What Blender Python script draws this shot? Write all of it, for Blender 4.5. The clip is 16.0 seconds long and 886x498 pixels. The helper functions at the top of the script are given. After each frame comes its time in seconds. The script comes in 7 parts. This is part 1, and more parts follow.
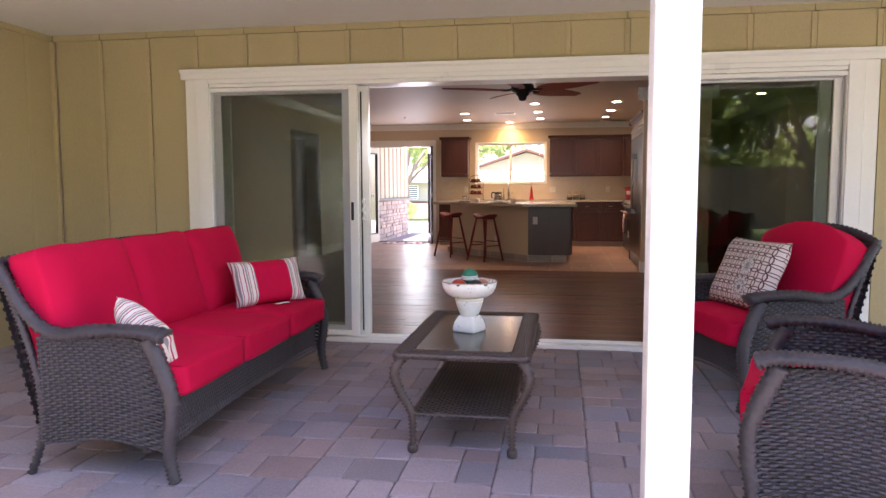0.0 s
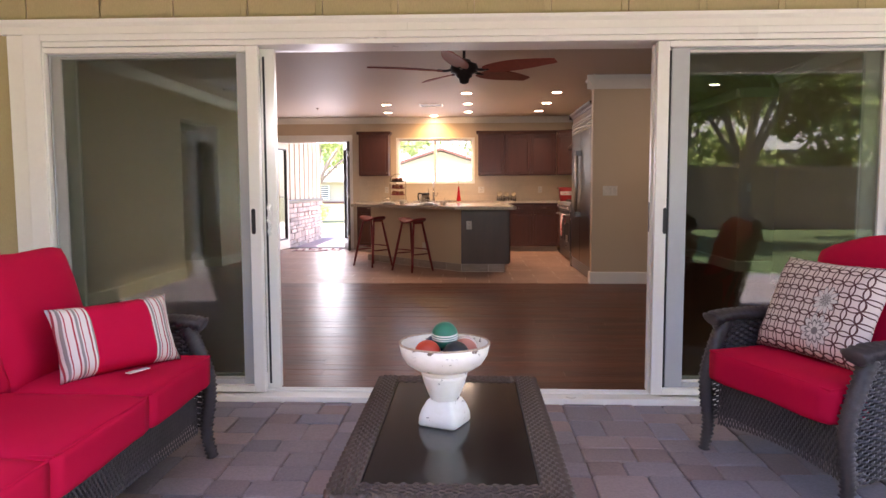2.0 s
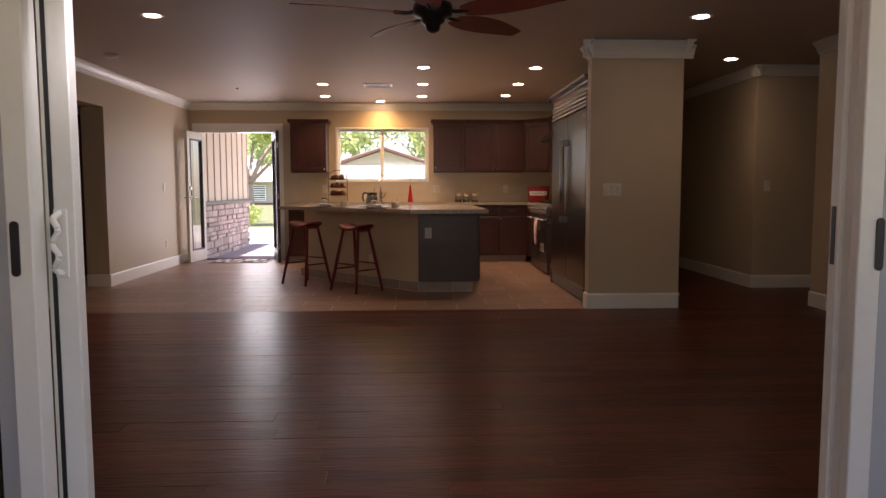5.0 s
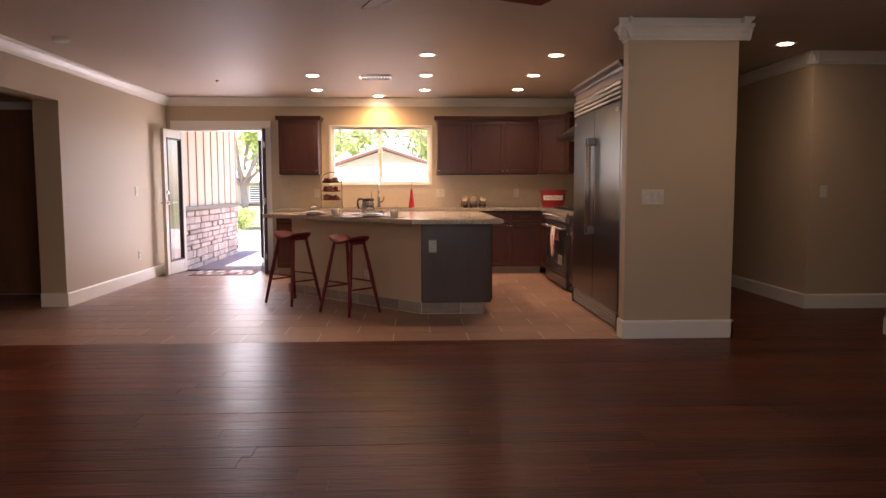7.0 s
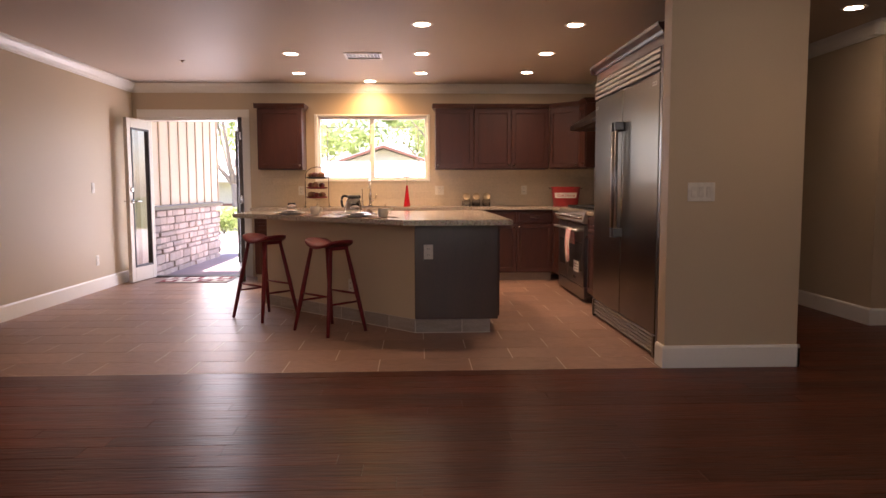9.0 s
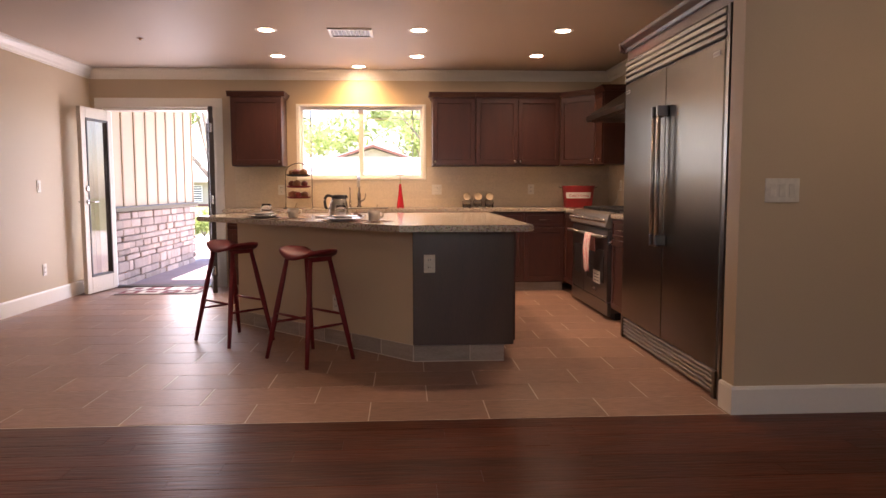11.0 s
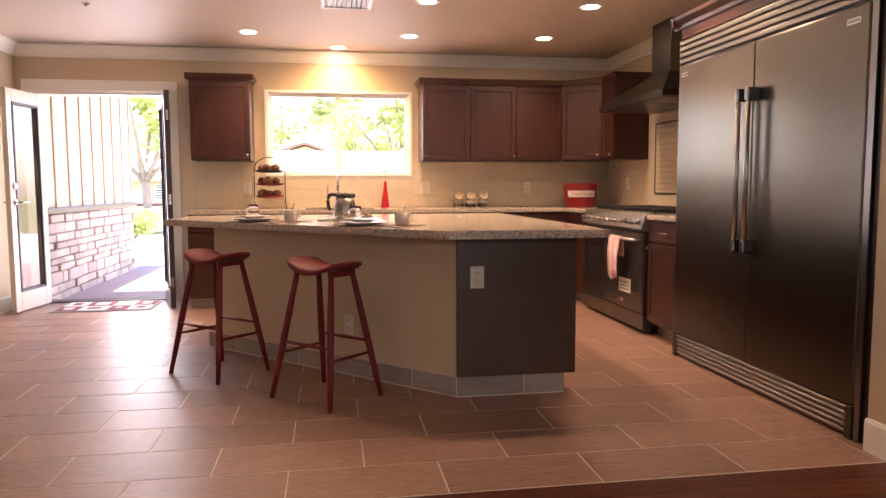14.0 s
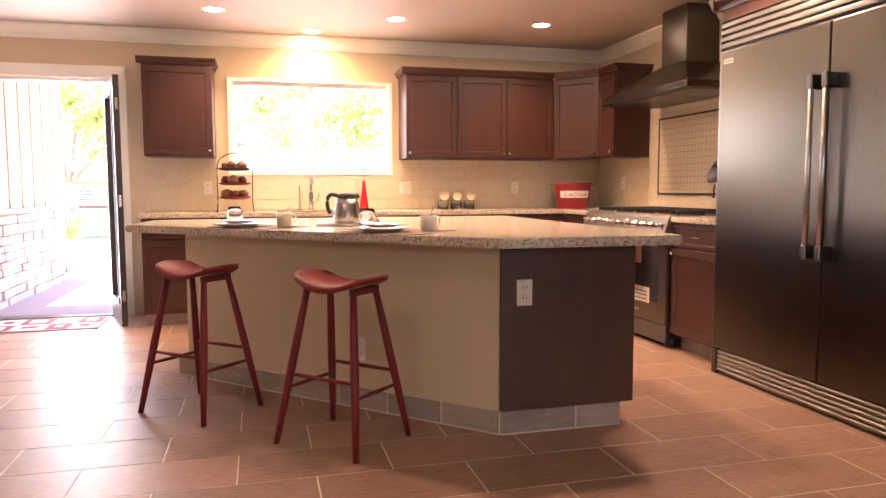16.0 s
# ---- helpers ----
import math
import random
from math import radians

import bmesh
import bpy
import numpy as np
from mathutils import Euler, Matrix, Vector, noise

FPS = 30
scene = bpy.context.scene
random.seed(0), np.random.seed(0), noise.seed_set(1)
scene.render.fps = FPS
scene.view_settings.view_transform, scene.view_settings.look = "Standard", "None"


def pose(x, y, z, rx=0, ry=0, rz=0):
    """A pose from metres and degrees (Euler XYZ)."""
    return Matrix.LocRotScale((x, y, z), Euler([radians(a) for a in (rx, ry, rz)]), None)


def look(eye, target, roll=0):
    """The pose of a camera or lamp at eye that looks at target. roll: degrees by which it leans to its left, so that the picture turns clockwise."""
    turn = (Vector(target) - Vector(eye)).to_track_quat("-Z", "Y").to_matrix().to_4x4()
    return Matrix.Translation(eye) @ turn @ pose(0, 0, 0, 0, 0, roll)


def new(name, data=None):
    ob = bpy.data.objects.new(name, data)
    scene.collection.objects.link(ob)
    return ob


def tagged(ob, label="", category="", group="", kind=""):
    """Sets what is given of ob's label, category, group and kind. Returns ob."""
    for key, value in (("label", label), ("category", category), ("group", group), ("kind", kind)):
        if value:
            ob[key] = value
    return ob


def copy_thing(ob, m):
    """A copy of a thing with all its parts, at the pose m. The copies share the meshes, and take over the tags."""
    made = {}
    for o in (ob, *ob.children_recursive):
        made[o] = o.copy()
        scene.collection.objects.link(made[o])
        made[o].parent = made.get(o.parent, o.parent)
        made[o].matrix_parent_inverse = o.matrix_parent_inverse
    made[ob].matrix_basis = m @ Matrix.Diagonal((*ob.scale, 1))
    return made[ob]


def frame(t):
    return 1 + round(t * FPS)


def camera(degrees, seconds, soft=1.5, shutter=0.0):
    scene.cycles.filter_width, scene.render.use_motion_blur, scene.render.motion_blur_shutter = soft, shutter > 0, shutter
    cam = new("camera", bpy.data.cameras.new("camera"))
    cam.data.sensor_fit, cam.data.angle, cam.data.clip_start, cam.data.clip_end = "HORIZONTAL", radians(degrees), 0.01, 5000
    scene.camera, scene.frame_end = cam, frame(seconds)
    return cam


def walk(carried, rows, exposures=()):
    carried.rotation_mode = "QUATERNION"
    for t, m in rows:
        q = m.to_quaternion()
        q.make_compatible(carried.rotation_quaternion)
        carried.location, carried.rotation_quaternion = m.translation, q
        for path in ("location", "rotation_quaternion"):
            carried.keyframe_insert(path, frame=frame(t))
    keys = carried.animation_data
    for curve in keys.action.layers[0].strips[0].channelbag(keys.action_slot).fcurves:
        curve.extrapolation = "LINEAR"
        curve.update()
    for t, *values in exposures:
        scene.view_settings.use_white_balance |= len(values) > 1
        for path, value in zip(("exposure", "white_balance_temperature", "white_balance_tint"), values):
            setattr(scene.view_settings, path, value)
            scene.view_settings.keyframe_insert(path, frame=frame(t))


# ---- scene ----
cam = camera(64.3, 16.0)
METRES, EYE, TILT, LEAN, TURN = 8.3, 1.132, 0.0, 0.0, 9.5
ROWS = [
    (0.0, 0.0, 0.0, 0.0, -0.02, -4.93, 0.19),
    (0.5, -0.005, 0.0376, 0.0013, -1.36, -4.95, 0.18),
    (1.0, -0.0118, 0.0777, 0.0004, -3.48, -4.95, 0.2),
    (1.5, -0.0152, 0.1197, -0.0003, -5.63, -4.96, 0.2),
    (2.0, -0.0164, 0.1636, 0.0012, -7.23, -4.98, 0.2),
    (2.5, -0.0156, 0.2093, 0.0011, -8.57, -4.99, 0.22),
    (3.0, -0.0132, 0.2548, 0.0003, -9.11, -4.97, 0.17),
    (3.5, -0.0096, 0.295, -0.0001, -9.91, -4.96, 0.16),
    (4.0, -0.0065, 0.3322, -0.001, -10.79, -4.94, 0.14),
    (4.5, -0.0031, 0.3683, -0.0023, -11.34, -4.9, 0.09),
    (5.0, 0.0002, 0.4025, -0.0026, -11.96, -4.91, 0.11),
    (7.5, 0.0246, 0.5571, 0.005, -11.89, -4.92, 0.16),
    (8.0, 0.0318, 0.5871, 0.0036, -11.88, -4.94, 0.2),
    (8.5, 0.0406, 0.619, 0.0013, -11.83, -4.92, 0.19),
    (9.0, 0.0496, 0.6523, -0.0009, -11.79, -4.92, 0.17),
    (9.5, 0.0567, 0.685, -0.0024, -11.82, -4.9, 0.13),
    (10.0, 0.062, 0.7173, -0.0028, -11.87, -4.88, 0.13),
    (12.5, 0.0403, 0.8279, -0.0025, -15.3, -4.96, 0.11),
    (13.0, 0.0305, 0.8474, -0.003, -16.34, -4.98, 0.11),
    (13.5, 0.0201, 0.8671, -0.0034, -17.24, -4.98, 0.14),
    (14.0, 0.0095, 0.8865, -0.0038, -18.65, -4.99, 0.15),
    (14.5, -0.001, 0.9066, -0.0044, -19.86, -4.97, 0.15),
    (15.0, -0.0094, 0.9279, -0.0048, -21.17, -4.95, 0.15),
    (15.5, -0.0149, 0.9504, -0.005, -22.36, -4.91, 0.17),
    (16.0, -0.0195, 0.9757, -0.0052, -24.05, -4.89, 0.15),
]
EXPOSURES = [(0.0, 2.58, 6350, 27), (0.5, 2.68, 6380, 27), (1.0, 2.82, 6420, 28), (2.0, 2.86, 6450, 29), (2.5, 2.66, 6480, 29), (3.0, 2.5, 6550, 28), (4.0, 2.05, 6600, 28), (5.0, 1.78, 6700, 27), (7.5, 2.52, 6700, 32), (9.0, 2.45, 6700, 32), (10.0, 2.42, 6700, 32), (12.5, 2.92, 6700, 32), (14.0, 3.06, 6700, 32), (15.0, 3.18, 6700, 32), (15.5, 3.22, 6700, 32), (16.0, 3.72, 6700, 33)]
walk(cam, [(t, pose(0, 0, EYE, TILT, LEAN, TURN) @ pose(METRES * x, METRES * y, METRES * z, 90 + pitch, roll, yaw)) for t, x, y, z, yaw, pitch, roll in ROWS], EXPOSURES)

# ---- sky, sun and large lights ----
SUN_DIR = Vector((0.34, -0.13, 0.93)).normalized()
DOWN_WATTS = 9.5
FAN_TURN = -27.0
world = bpy.data.worlds.new("sky")
scene.world = world
world.use_nodes = True
wn = world.node_tree.nodes
wl = world.node_tree.links
sky = wn.new("ShaderNodeTexSky")
sky.sky_type = 'NISHITA'
sky.sun_disc = False
sky.sun_elevation = math.asin(SUN_DIR.z)
sky.sun_rotation = math.atan2(SUN_DIR.x, SUN_DIR.y)
wl.new(sky.outputs[0], wn["Background"].inputs[0])
wn["Background"].inputs[1].default_value = 0.14
sun_data = bpy.data.lights.new("sun", 'SUN')
sun_data.energy, sun_data.angle, sun_data.color = 5.0, radians(0.5), (1.0, 0.95, 0.87)
sun = new("sun", sun_data)
sun.matrix_world = look(SUN_DIR * 60, (0, 0, 0))


def window_light(name, eye, target, wide, high, watts, color):
    """Sky light through an opening."""
    d = bpy.data.lights.new(name, 'AREA')
    d.shape, d.size, d.size_y, d.energy, d.color = 'RECTANGLE', wide, high, watts, color
    ob = new(name, d)
    ob.matrix_world = look(eye, target)
    return ob


window_light("front_door_light", (-2.99, 14.62, 1.05), (-2.99, 10.0, 0.9), 0.58, 1.9, 4.6, (0.93, 0.97, 1.0))
window_light("kitchen_window_light", (-1.02, 14.56, 1.63), (-1.02, 10.0, 1.2), 1.35, 0.75, 1.5, (0.93, 0.97, 1.0))
window_light("patio_door_light", (-0.4, 5.33, 1.62), (-1.4, 10.5, 0.0), 2.0, 0.5, 3.0, (0.95, 0.97, 1.0))


# ---- materials ----
def node_mat(name):
    m = bpy.data.materials.new(name)
    m.use_nodes = True
    return m, m.node_tree.nodes, m.node_tree.links, m.node_tree.nodes["Principled BSDF"]


def ramp(nodes, links, src, stops):
    r = nodes.new("ShaderNodeValToRGB")
    while len(r.color_ramp.elements) < len(stops):
        r.color_ramp.elements.new(0.5)
    for e, (p, c) in zip(r.color_ramp.elements, stops):
        e.position, e.color = p, (*c, 1)
    links.new(src, r.inputs[0])
    return r.outputs[0]


def coords(nodes, links, scale=(1, 1, 1), shift=True):
    """World position, shifted piece by piece so that no two pieces look alike."""
    g = nodes.new("ShaderNodeNewGeometry")
    src = g.outputs["Position"]
    if shift:
        o = nodes.new("ShaderNodeObjectInfo")
        k = nodes.new("ShaderNodeMath")
        k.operation = 'MULTIPLY'
        k.inputs[1].default_value = 37.0
        links.new(o.outputs["Random"], k.inputs[0])
        a = nodes.new("ShaderNodeVectorMath")
        links.new(src, a.inputs[0])
        links.new(k.outputs[0], a.inputs[1])
        src = a.outputs[0]
    m = nodes.new("ShaderNodeMapping")
    m.inputs["Scale"].default_value = scale
    links.new(src, m.inputs[0])
    return m.outputs[0]


def tex_noise(nodes, links, vec, scale, detail=4.0, rough=0.55):
    n = nodes.new("ShaderNodeTexNoise")
    n.inputs["Scale"].default_value, n.inputs["Detail"].default_value, n.inputs["Roughness"].default_value = scale, detail, rough
    links.new(vec, n.inputs["Vector"])
    return n.outputs[0]


def mix(nodes, links, fac, a, b, blend='MIX'):
    m = nodes.new("ShaderNodeMix")
    m.data_type, m.blend_type = 'RGBA', blend
    for sock, v in ((m.inputs[0], fac), (m.inputs[6], a), (m.inputs[7], b)):
        if isinstance(v, (int, float)):
            sock.default_value = v
        elif isinstance(v, tuple):
            sock.default_value = (*v, 1)
        else:
            links.new(v, sock)
    return m.outputs[2]


def bump(nodes, links, bsdf, height, strength, dist=0.002):
    b = nodes.new("ShaderNodeBump")
    b.inputs["Strength"].default_value, b.inputs["Distance"].default_value = strength, dist
    links.new(height, b.inputs["Height"])
    links.new(b.outputs[0], bsdf.inputs["Normal"])


def mat(name, c1, c2=None, coarse=3.0, fine=60.0, stretch=(1, 1, 1), rough=0.5, rvar=0.08, metal=0.0, relief=0.15, dist=0.002, random=0.0, spec=0.5, coat=0.0, sheen=0.0, grain=0.35, hue=None):
    """A surface with coarse stains and fine grain; random: how far single pieces differ in brightness."""
    m, n, l, b = node_mat(name)
    c2 = c2 or tuple(v * 0.82 for v in c1)
    v = coords(n, l, stretch)
    big = tex_noise(n, l, v, coarse)
    small = tex_noise(n, l, v, fine, 3.0)
    col = ramp(n, l, big, [(0.3, c2), (0.7, c1)])
    col = mix(n, l, grain, col, ramp(n, l, small, [(0.3, tuple(x * 0.8 for x in c2)), (0.7, tuple(min(1, x * 1.12) for x in c1))]))
    if random:
        o = n.new("ShaderNodeObjectInfo")
        g = n.new("ShaderNodeNewGeometry")
        s = n.new("ShaderNodeMath")
        l.new(o.outputs["Random"], s.inputs[0])
        l.new(g.outputs["Random Per Island"], s.inputs[1])
        f = n.new("ShaderNodeMath")
        f.operation = 'FRACT'
        l.new(s.outputs[0], f.inputs[0])
        col = mix(n, l, 1.0, col, ramp(n, l, f.outputs[0], [(0.0, (1 - random,) * 3), (1.0, (min(1.0, 1 + random * 0.3),) * 3)]), 'MULTIPLY')
    if hue:
        o2 = n.new("ShaderNodeObjectInfo")
        g2 = n.new("ShaderNodeNewGeometry")
        k2 = n.new("ShaderNodeMath")
        k2.operation = 'MULTIPLY_ADD'
        k2.inputs[1].default_value = 7.3
        l.new(o2.outputs["Random"], k2.inputs[0])
        l.new(g2.outputs["Random Per Island"], k2.inputs[2])
        f2 = n.new("ShaderNodeMath")
        f2.operation = 'FRACT'
        l.new(k2.outputs[0], f2.inputs[0])
        col = mix(n, l, 1.0, col, ramp(n, l, f2.outputs[0], [(0.0, hue[0]), (0.5, (1, 1, 1)), (1.0, hue[1])]), 'MULTIPLY')
    l.new(col, b.inputs["Base Color"])
    r = n.new("ShaderNodeMapRange")
    r.inputs[3].default_value, r.inputs[4].default_value = max(0.02, rough - rvar), min(1, rough + rvar)
    l.new(big, r.inputs[0])
    l.new(r.outputs[0], b.inputs["Roughness"])
    b.inputs["Metallic"].default_value = metal
    b.inputs["Specular IOR Level"].default_value = spec
    b.inputs["Coat Weight"].default_value = coat
    b.inputs["Coat Roughness"].default_value = 0.12
    b.inputs["Sheen Weight"].default_value = sheen
    if relief:
        bump(n, l, b, small, relief, dist)
    return m


def glow_mat(name, color, strength):
    m, n, l, b = node_mat(name)
    b.inputs["Base Color"].default_value = (0.9, 0.9, 0.88, 1)
    b.inputs["Emission Color"].default_value = (*color, 1)
    b.inputs["Emission Strength"].default_value = strength
    return m


def glass_mat(name, tint, rough=0.0):
    m, n, l, b = node_mat(name)
    b.inputs["Base Color"].default_value = (*tint, 1)
    b.inputs["Roughness"].default_value = rough
    b.inputs["Transmission Weight"].default_value = 1.0
    b.inputs["IOR"].default_value = 1.5
    return m


M_SIDING = mat("tan_siding_paint", (0.51, 0.415, 0.215), (0.47, 0.38, 0.196), 1.2, 90, (3, 3, 0.6), 0.6, relief=0.2, random=0.06)
M_TRIM = mat("white_trim_paint", (0.89, 0.87, 0.79), (0.87, 0.85, 0.77), 2, 50, rough=0.38, relief=0.04, grain=0.08)
M_VINYL = mat("white_vinyl", (0.90, 0.88, 0.82), (0.88, 0.86, 0.80), 2, 40, rough=0.3, relief=0.02, grain=0.08)
M_GREYSTILE = mat("grey_screen_frame", (0.50, 0.51, 0.52), (0.46, 0.47, 0.48), 2, 40, rough=0.4, relief=0.02, grain=0.08)
M_PCEIL = mat("patio_ceiling_paint", (0.78, 0.76, 0.66), (0.75, 0.73, 0.63), 1.5, 120, rough=0.75, relief=0.15, grain=0.08)
M_WALL = mat("beige_wall_paint", (0.60, 0.485, 0.335), (0.575, 0.465, 0.32), 0.8, 140, rough=0.55, relief=0.12, dist=0.001, grain=0.08)
M_CEIL = mat("ceiling_paint", (0.56, 0.47, 0.385), (0.53, 0.445, 0.365), 0.8, 140, rough=0.6, relief=0.12, dist=0.001, grain=0.08)
M_WOOD_FLOOR = mat("dark_hardwood_plank", (0.165, 0.047, 0.024), (0.078, 0.023, 0.012), 2.0, 9, (0.7, 6, 6), 0.33, 0.10, relief=0.5, dist=0.004, random=0.45, coat=0.0, spec=0.13, grain=0.6)
M_TILE = mat("wood_look_porcelain_tile", (0.43, 0.252, 0.180), (0.24, 0.137, 0.099), 3.0, 22, (0.8, 9, 9), 0.42, 0.08, relief=0.45, dist=0.0015, random=0.28, grain=0.8)
M_GROUT = mat("pale_grout", (0.74, 0.66, 0.57), None, 6, 150, rough=0.85, relief=0.3)
M_JOINT = mat("cream_tile_joint", (0.70, 0.61, 0.46), None, 6, 150, rough=0.8, relief=0.1, grain=0.1)
M_SUBFLOOR = mat("dark_plank_joint", (0.03, 0.014, 0.008), None, 6, 150, rough=0.7, relief=0.1)
M_PAVER = mat("tumbled_concrete_paver", (0.40, 0.328, 0.338), (0.30, 0.252, 0.268), 2.5, 90, rough=0.85, relief=0.6, dist=0.004, random=0.30, hue=((1.0, 0.87, 0.80), (0.82, 0.90, 1.0)))
M_SAND = mat("joint_sand", (0.22, 0.18, 0.165), None, 8, 200, rough=0.95, relief=0.6, dist=0.004)
M_BLACK = mat("black_plastic", (0.018, 0.018, 0.02), None, 4, 60, rough=0.4, relief=0.03)


def screen_mat():
    """Fine dark insect mesh: most light is stopped, some passes between the threads."""
    m, n, l, b = node_mat("insect_mesh")
    b.inputs["Base Color"].default_value = (0.075, 0.08, 0.068, 1)
    b.inputs["Roughness"].default_value = 0.8
    b.inputs["Specular IOR Level"].default_value = 0.1
    t = n.new("ShaderNodeBsdfTransparent")
    a = n.new("ShaderNodeMixShader")
    a.inputs[0].default_value = 0.80
    l.new(b.outputs[0], a.inputs[1])
    l.new(t.outputs[0], a.inputs[2])
    l.new(a.outputs[0], n["Material Output"].inputs[0])
    return m


M_SCREEN = screen_mat()
M_GLASS = glass_mat("clear_glass", (0.97, 0.98, 0.97))
M_DOORGLASS = glass_mat("tinted_door_glass", (0.52, 0.57, 0.50))


M_CAB = mat("dark_cherry_cabinet", (0.072, 0.022, 0.014), (0.045, 0.014, 0.010), 2.2, 24, (8, 8, 1.0), 0.38, 0.05, relief=0.12, dist=0.001, random=0.12, coat=0.08)
M_ISLE = mat("dark_stained_panel", (0.090, 0.051, 0.034), (0.066, 0.037, 0.026), 2.2, 24, (8, 8, 0.9), 0.34, 0.05, relief=0.12, dist=0.001, coat=0.15)
M_KICKTILE = mat("grey_wood_look_tile", (0.47, 0.40, 0.345), (0.30, 0.25, 0.21), 3, 30, (2, 2, 12), 0.4, relief=0.1, random=0.25, grain=0.5)
M_STEEL = mat("brushed_stainless", (0.132, 0.119, 0.098), (0.120, 0.108, 0.089), 1.2, 300, (1, 1, 0.05), 0.28, 0.02, 1.0, relief=0)
M_STEEL_DARK = mat("dark_stainless", (0.24, 0.235, 0.23), (0.2, 0.195, 0.19), 1.2, 300, (1, 1, 0.05), 0.3, 0.02, 1.0, relief=0)
M_CHROME = mat("polished_chrome", (0.75, 0.75, 0.75), None, 2, 40, rough=0.1, rvar=0.03, metal=1.0, relief=0)
M_NICKEL = mat("satin_nickel", (0.62, 0.60, 0.57), None, 2, 40, rough=0.25, metal=1.0, relief=0)
M_BRIGHT = mat("bright_satin_steel", (0.52, 0.52, 0.51), (0.48, 0.48, 0.47), 2, 40, rough=0.30, metal=1.0, relief=0)
M_IRON = mat("black_cast_iron", (0.02, 0.02, 0.022), None, 6, 90, rough=0.6, relief=0.2)
M_REDWOOD = mat("red_stained_wood", (0.20, 0.018, 0.021), (0.13, 0.012, 0.015), 3, 40, (6, 6, 1), 0.48, 0.06, relief=0.08, spec=0.35)
M_REDPAINT = mat("red_enamel", (0.55, 0.02, 0.03), (0.46, 0.015, 0.025), 3, 30, rough=0.25, relief=0.02, coat=0.3)
M_BUCKET = mat("dark_red_enamel", (0.36, 0.014, 0.022), (0.27, 0.010, 0.016), 4, 40, rough=0.32, relief=0.05, coat=0.2)
M_CERAMIC = mat("white_glazed_ceramic", (0.80, 0.79, 0.76), None, 3, 30, rough=0.15, rvar=0.04, relief=0)
M_CREAM = mat("cream_glazed_ceramic", (0.74, 0.70, 0.60), None, 3, 30, rough=0.2, rvar=0.04, relief=0)
M_SPLASH = mat("cream_wall_tile", (0.68, 0.58, 0.425), (0.64, 0.545, 0.40), 2.0, 50, rough=0.22, rvar=0.05, relief=0.02, random=0.05)
M_JARLID = mat("tan_jar_lid", (0.58, 0.46, 0.30), (0.50, 0.39, 0.25), 6, 60, rough=0.5, relief=0.05)
M_PLATE = mat("ivory_plastic", (0.80, 0.77, 0.68), None, 3, 30, rough=0.35, relief=0)
M_DOORWHITE = mat("door_paint", (0.62, 0.56, 0.46), (0.58, 0.52, 0.43), 2, 60, rough=0.35, relief=0.03)
M_DARKEDGE = mat("dark_bronze_door_paint", (0.035, 0.028, 0.024), None, 2, 60, rough=0.4, relief=0.03)
M_LOUVRE = mat("satin_steel_louvre", (0.30, 0.27, 0.24), (0.27, 0.245, 0.215), 2, 200, (1, 0.05, 1), 0.45, 0.04, 1.0, relief=0)
M_LINEN = mat("woven_placemat", (0.30, 0.20, 0.155), (0.22, 0.145, 0.115), 5, 160, rough=0.9, relief=0.4)
M_FRUIT = mat("dried_red_fruit", (0.24, 0.03, 0.02), (0.12, 0.04, 0.02), 14, 60, rough=0.45, relief=0.2, random=0.5)
M_FRUIT2 = mat("dried_brown_fruit", (0.30, 0.14, 0.06), (0.16, 0.07, 0.03), 14, 60, rough=0.6, relief=0.2, random=0.4)
M_LAMP = glow_mat("lamp_glow", (1.0, 0.80, 0.55), 14.0)
M_CEILWHITE = mat("white_fixture", (0.80, 0.78, 0.74), None, 3, 30, rough=0.4, relief=0)


def granite():
    m, n, l, b = node_mat("speckled_granite")
    v = coords(n, l, (1, 1, 1), False)
    vo = n.new("ShaderNodeTexVoronoi")
    vo.inputs["Scale"].default_value = 150
    l.new(v, vo.inputs["Vector"])
    big = tex_noise(n, l, v, 9, 5)
    fine = tex_noise(n, l, v, 75, 5, 0.7)
    base = ramp(n, l, big, [(0.3, (0.36, 0.29, 0.22)), (0.52, (0.52, 0.45, 0.36)), (0.75, (0.62, 0.57, 0.48))])
    spk = ramp(n, l, fine, [(0.36, (0.05, 0.035, 0.03)), (0.45, (0.45, 0.36, 0.27)), (0.60, (0.72, 0.68, 0.60))])
    c = mix(n, l, 0.75, base, spk)
    c = mix(n, l, 0.25, c, vo.outputs["Color"], 'SOFT_LIGHT')
    l.new(c, b.inputs["Base Color"])
    b.inputs["Roughness"].default_value = 0.13
    return m


